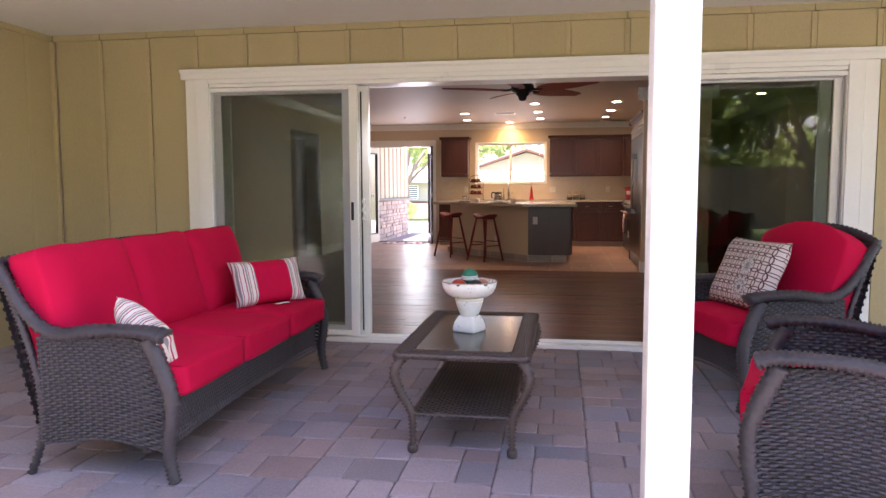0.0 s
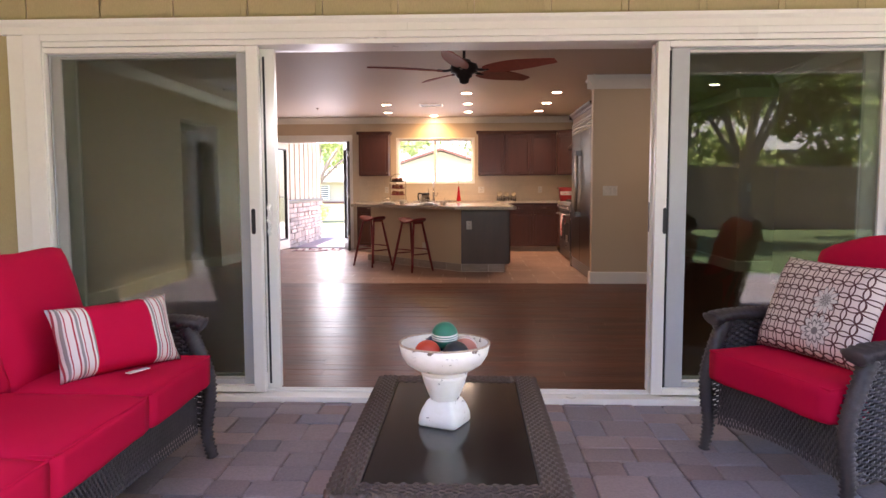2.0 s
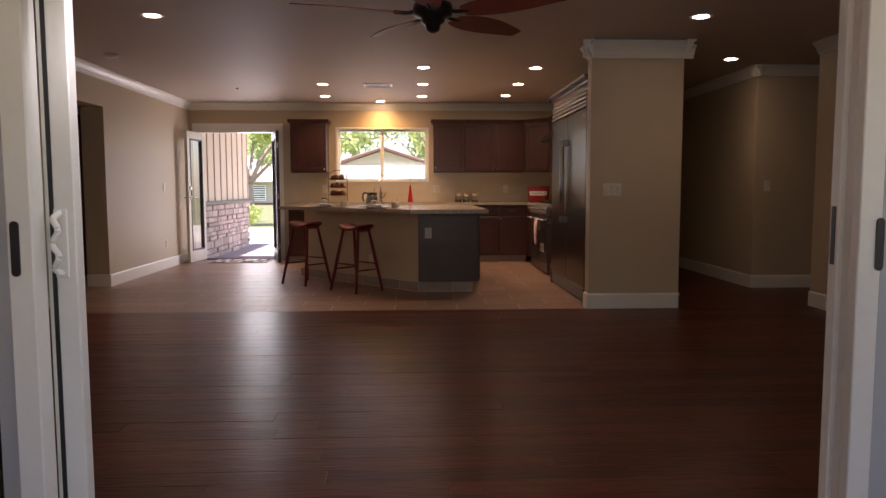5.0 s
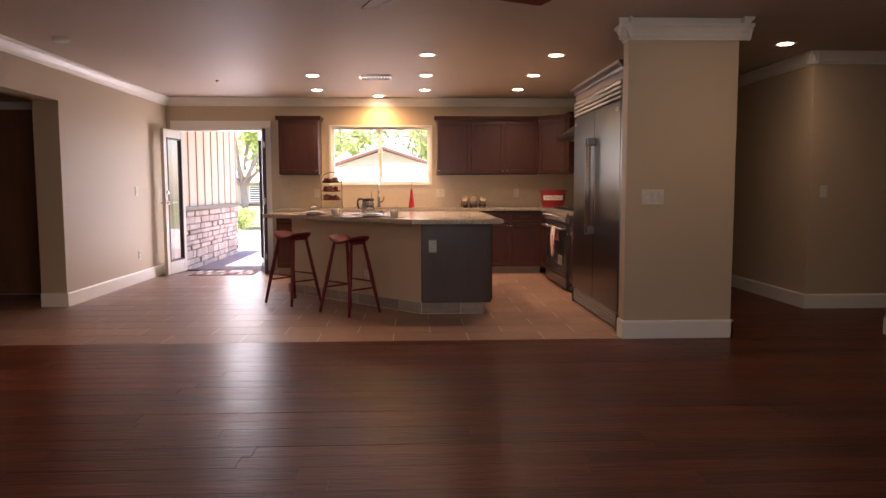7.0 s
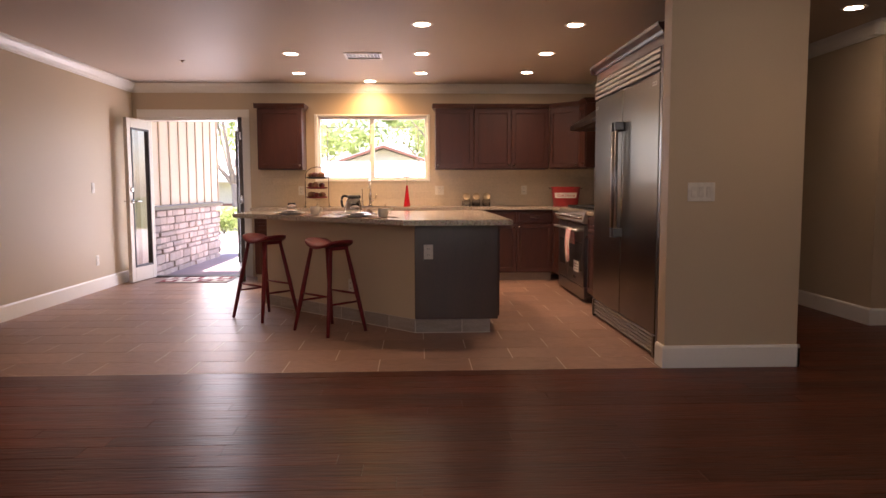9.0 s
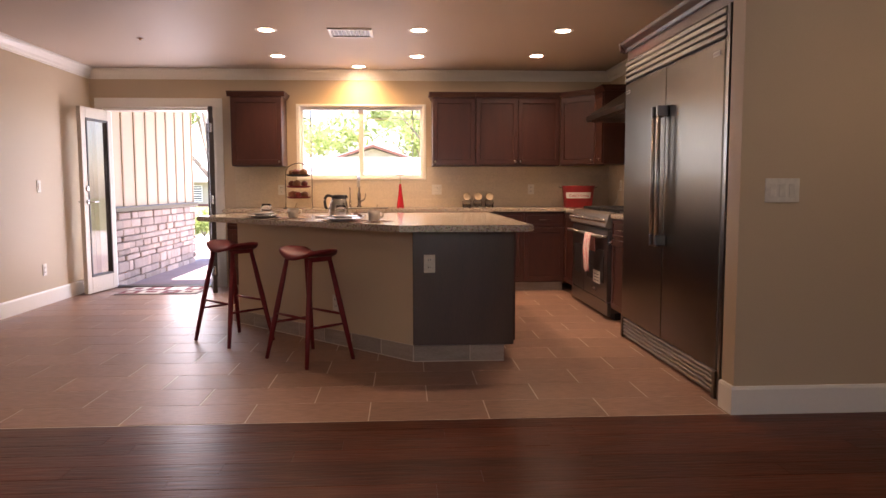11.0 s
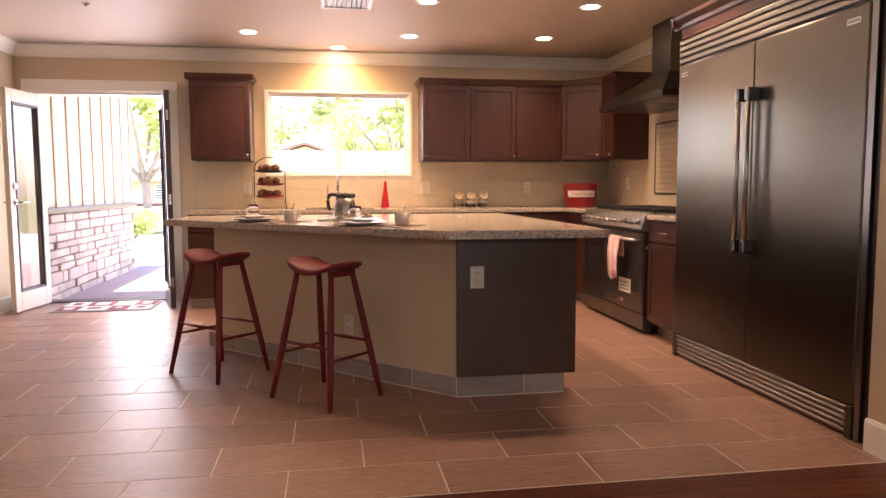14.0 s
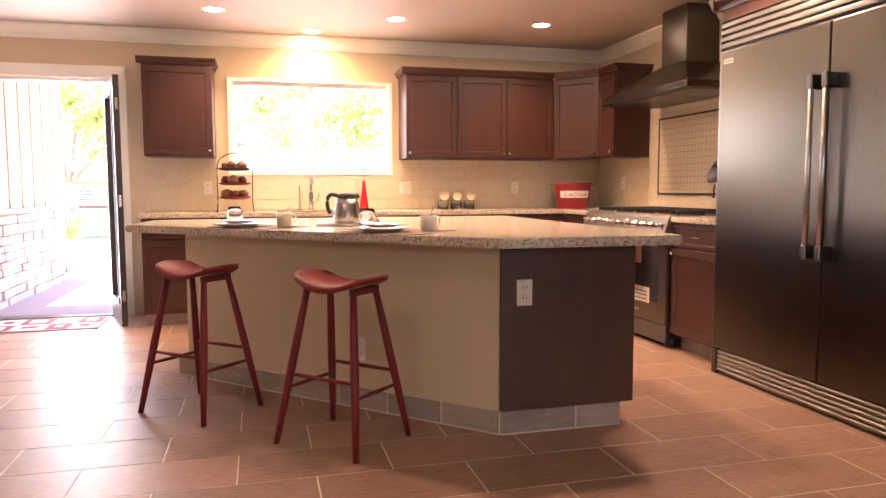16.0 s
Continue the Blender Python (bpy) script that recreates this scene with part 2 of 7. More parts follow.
def stripes_mat(name, axis, freq, c1, c2, c3, rough=0.85):
    """Cloth with narrow woven stripes across one of its own axes."""
    m, n, l, b = node_mat(name)
    tc = n.new("ShaderNodeTexCoord")
    sp = n.new("ShaderNodeSeparateXYZ")
    l.new(tc.outputs["Object"], sp.inputs[0])
    k = n.new("ShaderNodeMath")
    k.operation = 'MULTIPLY'
    k.inputs[1].default_value = freq
    l.new(sp.outputs[axis], k.inputs[0])
    f = n.new("ShaderNodeMath")
    f.operation = 'FRACT'
    l.new(k.outputs[0], f.inputs[0])
    r = n.new("ShaderNodeValToRGB")
    r.color_ramp.interpolation = 'CONSTANT'
    cols = [(0.0, c1), (0.30, c2), (0.42, c1), (0.56, c3), (0.74, c1), (0.84, c2), (0.92, c1)]
    while len(r.color_ramp.elements) < len(cols):
        r.color_ramp.elements.new(0.5)
    for e, (p, c) in zip(r.color_ramp.elements, cols):
        e.position, e.color = p, (*c, 1)
    l.new(f.outputs[0], r.inputs[0])
    l.new(r.outputs[0], b.inputs["Base Color"])
    b.inputs["Roughness"].default_value = rough
    fine = tex_noise(n, l, coords(n, l), 350, 2)
    bump(n, l, b, fine, 0.3, 0.001)
    return m


M_GRANITE = granite()
M_TOWEL = stripes_mat("pink_striped_towel", 1, 30.0, (0.80, 0.72, 0.68), (0.60, 0.05, 0.07), (0.66, 0.12, 0.13))


M_WICKER = mat("dark_brown_wicker", (0.080, 0.069, 0.073), (0.048, 0.042, 0.045), 6, 160, spec=0.4, rough=0.45, relief=0.35, dist=0.002, random=0.2)
# Dark copy of the wicker: shade behind the strands is put into its colour.
M_WICKER_SHADE = mat("shaded_wicker_core", (0.03, 0.025, 0.024), None, 6, 160, rough=0.7, relief=0.2)
M_TABLEWICK = mat("brown_table_wicker", (0.115, 0.080, 0.066), (0.066, 0.046, 0.038), 6, 160, rough=0.40, relief=0.35, dist=0.002, random=0.2)
M_REDCLOTH = mat("red_outdoor_fabric", (0.57, 0.006, 0.048), (0.51, 0.005, 0.042), 2.2, 420, rough=0.85, relief=0.25, dist=0.001, spec=0.15, grain=0.15)
M_PILLOWSTRIPE = stripes_mat("grey_red_striped_fabric", 0, 21.0, (0.72, 0.66, 0.60), (0.42, 0.05, 0.06), (0.27, 0.24, 0.22))
M_TABLEGLASS = mat("smoked_table_glass", (0.012, 0.011, 0.010), None, 3, 30, rough=0.14, rvar=0.02, relief=0)


def lattice_mat():
    """Cream cloth with interlaced dark rings and grey flowers."""
    m, n, l, b = node_mat("ring_pattern_fabric")
    tc = n.new("ShaderNodeTexCoord")
    mp = n.new("ShaderNodeMapping")
    mp.inputs["Scale"].default_value = (1, 0, 1)
    l.new(tc.outputs["Object"], mp.inputs[0])

    def rings(scale, rad, width, off=(0, 0, 0)):
        s = n.new("ShaderNodeVectorMath")
        s.operation = 'MULTIPLY_ADD'
        s.inputs[1].default_value, s.inputs[2].default_value = (scale,) * 3, off
        l.new(mp.outputs[0], s.inputs[0])
        f = n.new("ShaderNodeVectorMath")
        f.operation = 'FRACTION'
        l.new(s.outputs[0], f.inputs[0])
        last = None
        for cx, cz in ((0, 0), (1, 0), (0, 1), (1, 1)):
            dn = n.new("ShaderNodeVectorMath")
            dn.operation = 'DISTANCE'
            dn.inputs[1].default_value = (cx, 0, cz)
            l.new(f.outputs[0], dn.inputs[0])
            a = n.new("ShaderNodeMath")
            a.operation = 'SUBTRACT'
            a.inputs[1].default_value = rad
            l.new(dn.outputs["Value"], a.inputs[0])
            q = n.new("ShaderNodeMath")
            q.operation = 'ABSOLUTE'
            l.new(a.outputs[0], q.inputs[0])
            if last is None:
                last = q.outputs[0]
            else:
                mn = n.new("ShaderNodeMath")
                mn.operation = 'MINIMUM'
                l.new(last, mn.inputs[0])
                l.new(q.outputs[0], mn.inputs[1])
                last = mn.outputs[0]
        lt = n.new("ShaderNodeMath")
        lt.operation = 'LESS_THAN'
        lt.inputs[1].default_value = width
        l.new(last, lt.inputs[0])
        return lt.outputs[0]

    c = mix(n, l, rings(21.0, 0.70, 0.055), (0.70, 0.60, 0.55), (0.09, 0.03, 0.03))
    blob = n.new("ShaderNodeTexVoronoi")
    blob.inputs["Scale"].default_value = 4.6
    blob.inputs["Randomness"].default_value = 0.55
    l.new(mp.outputs[0], blob.inputs["Vector"])
    rel = n.new("ShaderNodeVectorMath")
    rel.operation = 'SUBTRACT'
    l.new(mp.outputs[0], rel.inputs[0])
    l.new(blob.outputs["Position"], rel.inputs[1])
    xyz = n.new("ShaderNodeSeparateXYZ")
    l.new(rel.outputs[0], xyz.inputs[0])
    length = n.new("ShaderNodeVectorMath")
    length.operation = 'LENGTH'
    l.new(rel.outputs[0], length.inputs[0])

    def op(kind, p, q=None):
        m_ = n.new("ShaderNodeMath")
        m_.operation = kind
        for sock, v in zip(m_.inputs, (p, q)):
            if v is None:
                continue
            if isinstance(v, (int, float)):
                sock.default_value = v
            else:
                l.new(v, sock)
        return m_.outputs[0]
    far_ = length.outputs["Value"]
    turn = op('ABSOLUTE', op('COSINE', op('MULTIPLY', op('ARCTAN2', xyz.outputs[2], xyz.outputs[0]), 5.0)))
    edge = op('ADD', 0.045, op('MULTIPLY', turn, 0.026))
    gap = op('LESS_THAN', turn, 0.22)
    inner = op('LESS_THAN', op('ABSOLUTE', op('SUBTRACT', far_, op('MULTIPLY', edge, 0.62))), 0.004)
    rim = op('GREATER_THAN', far_, op('SUBTRACT', edge, 0.005))
    heart = op('LESS_THAN', op('ABSOLUTE', op('SUBTRACT', far_, 0.014)), 0.005)
    ink = op('MAXIMUM', op('MAXIMUM', gap, inner), op('MAXIMUM', rim, heart))
    flower = mix(n, l, ink, (0.66, 0.63, 0.60), (0.20, 0.18, 0.18))
    c = mix(n, l, op('LESS_THAN', far_, edge), c, flower)
    l.new(c, b.inputs["Base Color"])
    b.inputs["Roughness"].default_value = 0.85
    bump(n, l, b, tex_noise(n, l, coords(n, l), 380, 2), 0.3, 0.001)
    return m


def chipped_mat():
    """Cream paint worn through to dark wood at small chips."""
    m, n, l, b = node_mat("chipped_cream_paint")
    v = coords(n, l, (1, 1, 1.6))
    a = tex_noise(n, l, v, 30, 5, 0.6)
    c = ramp(n, l, a, [(0.35, (0.16, 0.11, 0.07)), (0.362, (0.84, 0.81, 0.70)), (0.7, (0.90, 0.87, 0.78))])
    l.new(c, b.inputs["Base Color"])
    b.inputs["Roughness"].default_value = 0.5
    bump(n, l, b, a, 0.25, 0.004)
    return m


def ball_mat(name, col):
    """A painted ball with three white bands."""
    m, n, l, b = node_mat(name)
    tc = n.new("ShaderNodeTexCoord")
    sp = n.new("ShaderNodeSeparateXYZ")
    l.new(tc.outputs["Object"], sp.inputs[0])
    r = n.new("ShaderNodeMapRange")
    r.inputs[1].default_value, r.inputs[2].default_value = -0.042, 0.042
    l.new(sp.outputs[2], r.inputs[0])
    w = (0.78, 0.77, 0.72)
    k = n.new("ShaderNodeValToRGB")
    k.color_ramp.interpolation = 'CONSTANT'
    stops = [(0.0, col), (0.40, w), (0.45, col), (0.48, w), (0.53, col), (0.56, w), (0.61, col)]
    while len(k.color_ramp.elements) < len(stops):
        k.color_ramp.elements.new(0.5)
    for e, (p, c) in zip(k.color_ramp.elements, stops):
        e.position, e.color = p, (*c, 1)
    l.new(r.outputs[0], k.inputs[0])
    l.new(k.outputs[0], b.inputs["Base Color"])
    b.inputs["Roughness"].default_value = 0.4
    return m


M_WORNRIM = mat("worn_bare_wood", (0.62, 0.50, 0.36), (0.30, 0.19, 0.12), 30, 120, rough=0.7, relief=0.2, grain=0.6)
M_LATTICE = lattice_mat()
M_CHIPPED = chipped_mat()


M_LEDGE = mat("ledge_stone", (0.74, 0.60, 0.50), (0.55, 0.40, 0.32), 7, 60, rough=0.85, relief=0.7, dist=0.008, random=0.4)
M_MORTAR = mat("stone_joint", (0.30, 0.24, 0.20), None, 8, 120, rough=0.95, relief=0.5)
M_PORCHBOARD = mat("pale_porch_siding", (0.76, 0.60, 0.42), (0.72, 0.565, 0.395), 1.2, 90, (3, 3, 0.6), 0.6, relief=0.1, random=0.05)
# Deeper tan than the boards: the battens' shadow lines are in the colour.
M_PORCHBATTEN = mat("porch_batten_shadow_tan", (0.58, 0.43, 0.28), (0.52, 0.38, 0.245), 2, 60, (3, 3, 0.6), 0.6, relief=0.1)
M_CONCRETE = mat("pale_concrete", (0.52, 0.49, 0.44), (0.45, 0.42, 0.38), 0.5, 40, rough=0.9, relief=0.3)
M_FARWALL = mat("tan_house_paint", (0.60, 0.53, 0.40), None, 0.8, 30, rough=0.8, relief=0)
M_FARROOF = mat("pale_grey_shingle", (0.56, 0.55, 0.53), (0.48, 0.47, 0.45), 0.8, 20, rough=0.9, relief=0.3)
M_BRICK = mat("red_brown_brick", (0.30, 0.13, 0.085), (0.22, 0.10, 0.07), 3, 25, rough=0.9, relief=0.3)
M_FENCE = mat("weathered_grey_board", (0.42, 0.29, 0.23), (0.31, 0.21, 0.17), 1.5, 30, (6, 6, 1), 0.85, relief=0.3, random=0.25)
M_BARK = mat("rough_bark", (0.36, 0.29, 0.24), (0.24, 0.19, 0.16), 6, 40, (1, 1, 0.3), 0.9, relief=0.8, dist=0.02)
M_LEAF = mat("bright_green_leaf", (0.24, 0.33, 0.10), (0.15, 0.22, 0.06), 1.0, 8, rough=0.5, relief=0, random=0.5)
M_LEAF_DARK = mat("dark_green_leaf", (0.07, 0.13, 0.03), (0.03, 0.065, 0.018), 1.0, 8, rough=0.5, relief=0, random=0.5)
M_LAWN = mat("cut_lawn", (0.09, 0.14, 0.04), (0.05, 0.085, 0.025), 1.2, 60, rough=0.9, relief=0.6, dist=0.02)
M_MAT_RED = mat("dark_red_rug_pile", (0.20, 0.04, 0.045), None, 6, 250, rough=0.95, relief=0.4)
M_MAT_GREY = mat("grey_rug_pile", (0.34, 0.31, 0.30), None, 6, 250, rough=0.95, relief=0.4)
M_MAT_WHITE = mat("ivory_rug_pile", (0.66, 0.60, 0.54), None, 6, 250, rough=0.95, relief=0.4)


def leaf_light(m, col):
    """Lets sunlight through the leaves."""
    n, l = m.node_tree.nodes, m.node_tree.links
    t = n.new("ShaderNodeBsdfTranslucent")
    t.inputs[0].default_value = (*col, 1)
    a = n.new("ShaderNodeMixShader")
    a.inputs[0].default_value = 0.5
    l.new(n["Principled BSDF"].outputs[0], a.inputs[1])
    l.new(t.outputs[0], a.inputs[2])
    l.new(a.outputs[0], n["Material Output"].inputs[0])


leaf_light(M_LEAF, (0.60, 0.68, 0.28))
leaf_light(M_LEAF_DARK, (0.40, 0.50, 0.16))
M_THINGLASS = glass_mat("drinking_glass", (1.0, 1.0, 1.0))


# ---- building helpers ----
def part(name, bm, material, parent=None, label="", smooth=False):
    """Links a bmesh as one mesh object, under a thing or a part."""
    me = bpy.data.meshes.new(name)
    if smooth:
        for f in bm.faces:
            f.smooth = True
    bm.normal_update()
    bm.to_mesh(me)
    bm.free()
    for m in (material if isinstance(material, (list, tuple)) else [material]):
        me.materials.append(m)
    ob = new(name, me)
    ob.parent = parent
    if label:
        ob["label"] = label
    return ob


def thing(name, label, category, m=None, group="", kind=""):
    """An empty at the base of a thing; its parts hang under it."""
    ob = new(name)
    ob.empty_display_size = 0.1
    if m is not None:
        ob.matrix_world = m
    return tagged(ob, label, category, group, kind)


def box(bm, x0, x1, y0, y1, z0, z1, bev=0.0, seg=1):
    """A box between two corners, its edges rounded by bev."""
    g = bmesh.ops.create_cube(bm, size=1.0)
    vs = g["verts"]
    for v in vs:
        v.co = Vector(((x0 + x1) / 2 + v.co.x * (x1 - x0), (y0 + y1) / 2 + v.co.y * (y1 - y0), (z0 + z1) / 2 + v.co.z * (z1 - z0)))
    if bev:
        es = list({e for v in vs for e in v.link_edges})
        bmesh.ops.bevel(bm, geom=es, offset=bev, segments=seg, affect='EDGES', profile=0.5)
    return bm


def bx(x0, x1, y0, y1, z0, z1, bev=0.0, seg=1):
    return box(bmesh.new(), x0, x1, y0, y1, z0, z1, bev, seg)


def boxes(*rows, bev=0.0):
    bm = bmesh.new()
    for r in rows:
        box(bm, *r, bev=bev)
    return bm


def prism(bm, pts, axis, a, b):
    """Extrudes a closed outline of 2D points along x, y or z from a to b."""
    def at(p, k):
        return {"x": (k, p[0], p[1]), "y": (p[0], k, p[1]), "z": (p[0], p[1], k)}[axis]
    lo = [bm.verts.new(at(p, a)) for p in pts]
    hi = [bm.verts.new(at(p, b)) for p in pts]
    n = len(pts)
    fs = [bm.faces.new(lo), bm.faces.new(hi)] + [bm.faces.new((lo[i], lo[(i + 1) % n], hi[(i + 1) % n], hi[i])) for i in range(n)]
    bmesh.ops.recalc_face_normals(bm, faces=fs)
    return bm


def lathe(bm, profile, n=24, cx=0.0, cy=0.0, caps=True):
    """Turns (radius, height) pairs round the upright axis."""
    rings = [[bm.verts.new((cx + r * math.cos(2 * math.pi * i / n), cy + r * math.sin(2 * math.pi * i / n), z)) for i in range(n)] for r, z in profile]
    fs = []
    for a, b in zip(rings, rings[1:]):
        fs += [bm.faces.new((a[i], a[(i + 1) % n], b[(i + 1) % n], b[i])) for i in range(n)]
    if caps:
        fs += [bm.faces.new(rings[0][::-1]), bm.faces.new(rings[-1])]
    bmesh.ops.recalc_face_normals(bm, faces=fs)
    return bm


def tube(bm, pts, radii, n=8):
    """A round bar along points; radii: one, or one per point."""
    pts = [Vector(p) for p in pts]
    if not isinstance(radii, (list, tuple)):
        radii = [radii] * len(pts)
    rings = []
    ref = Vector((0, 0, 1))
    for i, p in enumerate(pts):
        d = (pts[min(i + 1, len(pts) - 1)] - pts[max(i - 1, 0)]).normalized()
        u = d.cross(ref)
        if u.length < 0.05:
            u = d.cross(Vector((1, 0, 0)))
        u.normalize()
        w = d.cross(u)
        rings.append([bm.verts.new(p + (u * math.cos(2 * math.pi * k / n) + w * math.sin(2 * math.pi * k / n)) * radii[i]) for k in range(n)])
    fs = []
    for a, b in zip(rings, rings[1:]):
        fs += [bm.faces.new((a[k], a[(k + 1) % n], b[(k + 1) % n], b[k])) for k in range(n)]
    fs += [bm.faces.new(rings[0][::-1]), bm.faces.new(rings[-1])]
    bmesh.ops.recalc_face_normals(bm, faces=fs)
    return bm


def smooth_path(pts, k=4):
    """Catmull-Rom points through pts."""
    p = [Vector(q) for q in pts]
    out = []
    for i in range(len(p) - 1):
        a, b, c, d = p[max(i - 1, 0)], p[i], p[i + 1], p[min(i + 2, len(p) - 1)]
        for j in range(k):
            t = j / k
            out.append(0.5 * (2 * b + (c - a) * t + (2 * a - 5 * b + 4 * c - d) * t * t + (3 * b - a - 3 * c + d) * t ** 3))
    return out + [p[-1]]


def struct(name, bm, material, label, category):
    return tagged(part(name, bm, material), label, category, kind="structure")


# ---- the plan ----
XL, XR = -4.01, 3.20            # room's side walls
YS, YN = 5.26, 14.49            # room's faces of the patio wall and the front wall
YO = 5.10                       # patio face of the siding
ZC, ZP = 2.44, 2.335            # ceilings inside and over the patio
YT = 9.69                       # where hardwood meets tile
DX0, DX1 = -2.75, 1.95          # rough opening of the patio door
KX = 1.83                       # kitchen's side wall

# ---- ground and floors ----
struct("ground", boxes((-60, 60, -40, 100, -0.30, -0.12)), mat("dry_lawn_soil", (0.15, 0.16, 0.07), (0.09, 0.11, 0.045), 0.6, 30, rough=0.95, relief=0.6, dist=0.02), "green lawn and soil round the house", "ground")
struct("patio_bed", boxes((-4.2, 6.5, -0.5, 5.0, -0.12, -0.022)), M_SAND, "sand bed with dark joints under the patio pavers", "pavement")
floor_wood = struct("floor_wood", boxes((XL, XR, 5.2, YT, -0.12, -0.004), (KX + 0.08, 6.2, YT, 14.49, -0.12, -0.004), (XR, 6.2, 9.75, YT, -0.12, -0.004)), M_SUBFLOOR, "dark hand-scraped hardwood plank floor", "floor")
floor_tile = struct("floor_tile", boxes((-6.2, KX, YT, YN, -0.12, -0.0012)), M_GROUT, "wood-look porcelain tile floor with pale grout", "floor")

# ---- ceilings ----
struct("ceiling", boxes((-6.3, 6.3, YO + 0.05, YN + 0.1, ZC, ZC + 0.15)), M_CEIL, "plain painted ceiling", "ceiling")
struct("patio_ceiling", boxes((-4.2, 6.5, 1.75, YO, ZP, ZP + 0.12), (-4.2, -3.3, -5.0, 1.75, ZP, ZP + 0.12)), M_PCEIL, "pale painted patio ceiling boards", "ceiling")
# Wing and porch strips are unseen, added and sized for the shade they cast.
struct("roof", boxes((-6.6, 6.8, 1.55, 15.1, ZC + 0.2, ZC + 0.4), (-6.6, -3.1, -5.2, 1.55, ZC + 0.2, ZC + 0.4), (-4.6, -2.5, 15.1, 18.1, ZC + 0.32, ZC + 0.4)), mat("grey_roof_shingle", (0.16, 0.15, 0.14), None, 3, 60, rough=0.9), "low grey shingled roof over house and patio, with added shade strips", "roof")
struct("patio_beam", boxes((-4.2, 6.5, 2.13, 2.29, 2.19, ZP + 0.02)), M_TRIM, "white painted beam along the patio edge", "beam")

# ---- walls ----
wall_south = struct("wall_south", boxes((XL - 0.25, DX0, YO + 0.02, YS, -0.12, ZC + 0.1), (DX1, XR + 0.2, YO + 0.02, YS, -0.12, ZC + 0.1), (DX0, DX1, YO + 0.02, YS, 1.962, ZC + 0.1)), M_WALL, "patio wall of the house, beige paint inside", "wall")
struct("wall_west", boxes((XL - 0.25, XL, YS, 10.15, -0.1, ZC), (XL - 0.25, XL, 11.45, YN, -0.1, ZC), (XL - 0.25, XL, 10.15, 11.45, 2.03, ZC)), M_WALL, "beige side wall with an open passage", "wall")
struct("wall_hall_west", boxes((-6.2, XL - 0.25, 12.35, 12.5, -0.1, ZC), (-6.3, -6.2, 8.0, 12.5, -0.1, ZC), (-6.2, XL - 0.25, 7.9, 8.0, -0.1, ZC)), M_WALL, "beige walls of the side hall", "wall")
wall_north = struct("wall_north", boxes((XL - 0.25, -3.87, YN, YN + 0.16, -0.1, ZC), (-3.87, -2.65, YN, YN + 0.16, 2.015, ZC), (-2.65, -1.72, YN, YN + 0.16, -0.1, ZC), (-1.72, -0.32, YN, YN + 0.16, 2.04, ZC), (-1.72, -0.32, YN, YN + 0.16, -0.1, 1.235), (-0.32, 6.2, YN, YN + 0.16, -0.1, ZC)), M_WALL, "beige front wall with window and double door", "wall")
struct("wall_kitchen_east", boxes((KX, KX + 0.08, 9.82, YN, -0.1, ZC)), M_WALL, "beige kitchen side wall", "wall")
struct("wall_pier", boxes((1.066, KX + 0.08, 9.69, 9.82, -0.1, ZC)), M_WALL, "beige wall end beside the refrigerator", "wall")
struct("wall_east", boxes((XR, XR + 0.2, YS, 9.75, -0.1, ZC), (XR + 0.02, 6.2, 10.95, 11.1, -0.1, ZC), (XR + 0.02, XR + 0.17, 11.1, YN, -0.1, ZC), (6.2, 6.3, 9.6, 11.1, -0.1, ZC), (XR + 0.2, 6.3, 9.6, 9.75, -0.1, ZC)), M_WALL, "beige side walls with a passage", "wall")
wall_patio = struct("wall_patio_west", boxes((-4.21, -3.985, -5.0, YO + 0.02, -0.12, ZC + 0.1)), M_SIDING, "tan board and batten siding of the house wing beside the patio", "wall")


# ---- siding of the patio walls: panels and battens ----
def siding_piece(name, bm, wall):
    return part(name, bm, M_SIDING, wall)


xs = [-3.96] + [-3.557 + 0.3995 * k for k in range(18)]
for a, b in zip(xs, xs[1:]):
    lo = 2.0 if -2.9 < (a + b) / 2 < 2.1 else -0.02
    siding_piece("panel", bx(a + 0.0225, b - 0.0005, YO, YO + 0.018, lo, 2.288), wall_south)
    siding_piece("batten", bx(b - 0.018, b + 0.0175, YO - 0.007, YO - 0.0005, lo, 2.286, 0.002), wall_south)
    siding_piece("board", bx(a, b - 0.004, YO - 0.012, YO + 0.016, 2.29, ZP, 0.002), wall_south)
for k in range(25):
    y = 4.82 - 0.3995 * k
    if -1.2 < y < 0.2:
        continue
    siding_piece("batten", bx(-3.985, -3.978, y - 0.02, y + 0.02, -0.02, 2.29, 0.002), wall_patio)
siding_piece("board", bx(-3.985, -3.971, -5.0, YO - 0.014, 2.29, ZP, 0.003), wall_patio)
siding_piece("corner_trim", bx(-3.985, -3.955, YO - 0.03, YO - 0.001, -0.02, 2.289, 0.003), wall_patio)


wing_door = thing("door_4", "glazed side door with white casing in the tan siding", "door", pose(-3.985, -0.5, 0), kind="structure")
part("leaf", bx(0.002, 0.03, -0.44, 0.44, 0.0, 1.90, 0.004), M_TRIM, wing_door, "white door leaf")
part("pane", bx(0.0302, 0.034, -0.33, 0.33, 0.25, 1.78), M_BLACK, wing_door, "dark glass")
part("casing", boxes((0.001, 0.028, -0.53, -0.445, 0.0, 1.93), (0.001, 0.028, 0.445, 0.53, 0.0, 1.93), bev=0.003), M_TRIM, wing_door, "white casing")
part("head_casing", bx(0.001, 0.05, -0.60, 0.60, 1.932, 2.03, 0.006), M_TRIM, wing_door, "white head casing")
lantern = thing("wall_lantern", "dark metal wall lantern beside the side door", "wall lantern", pose(-3.985, -1.32, 1.50))
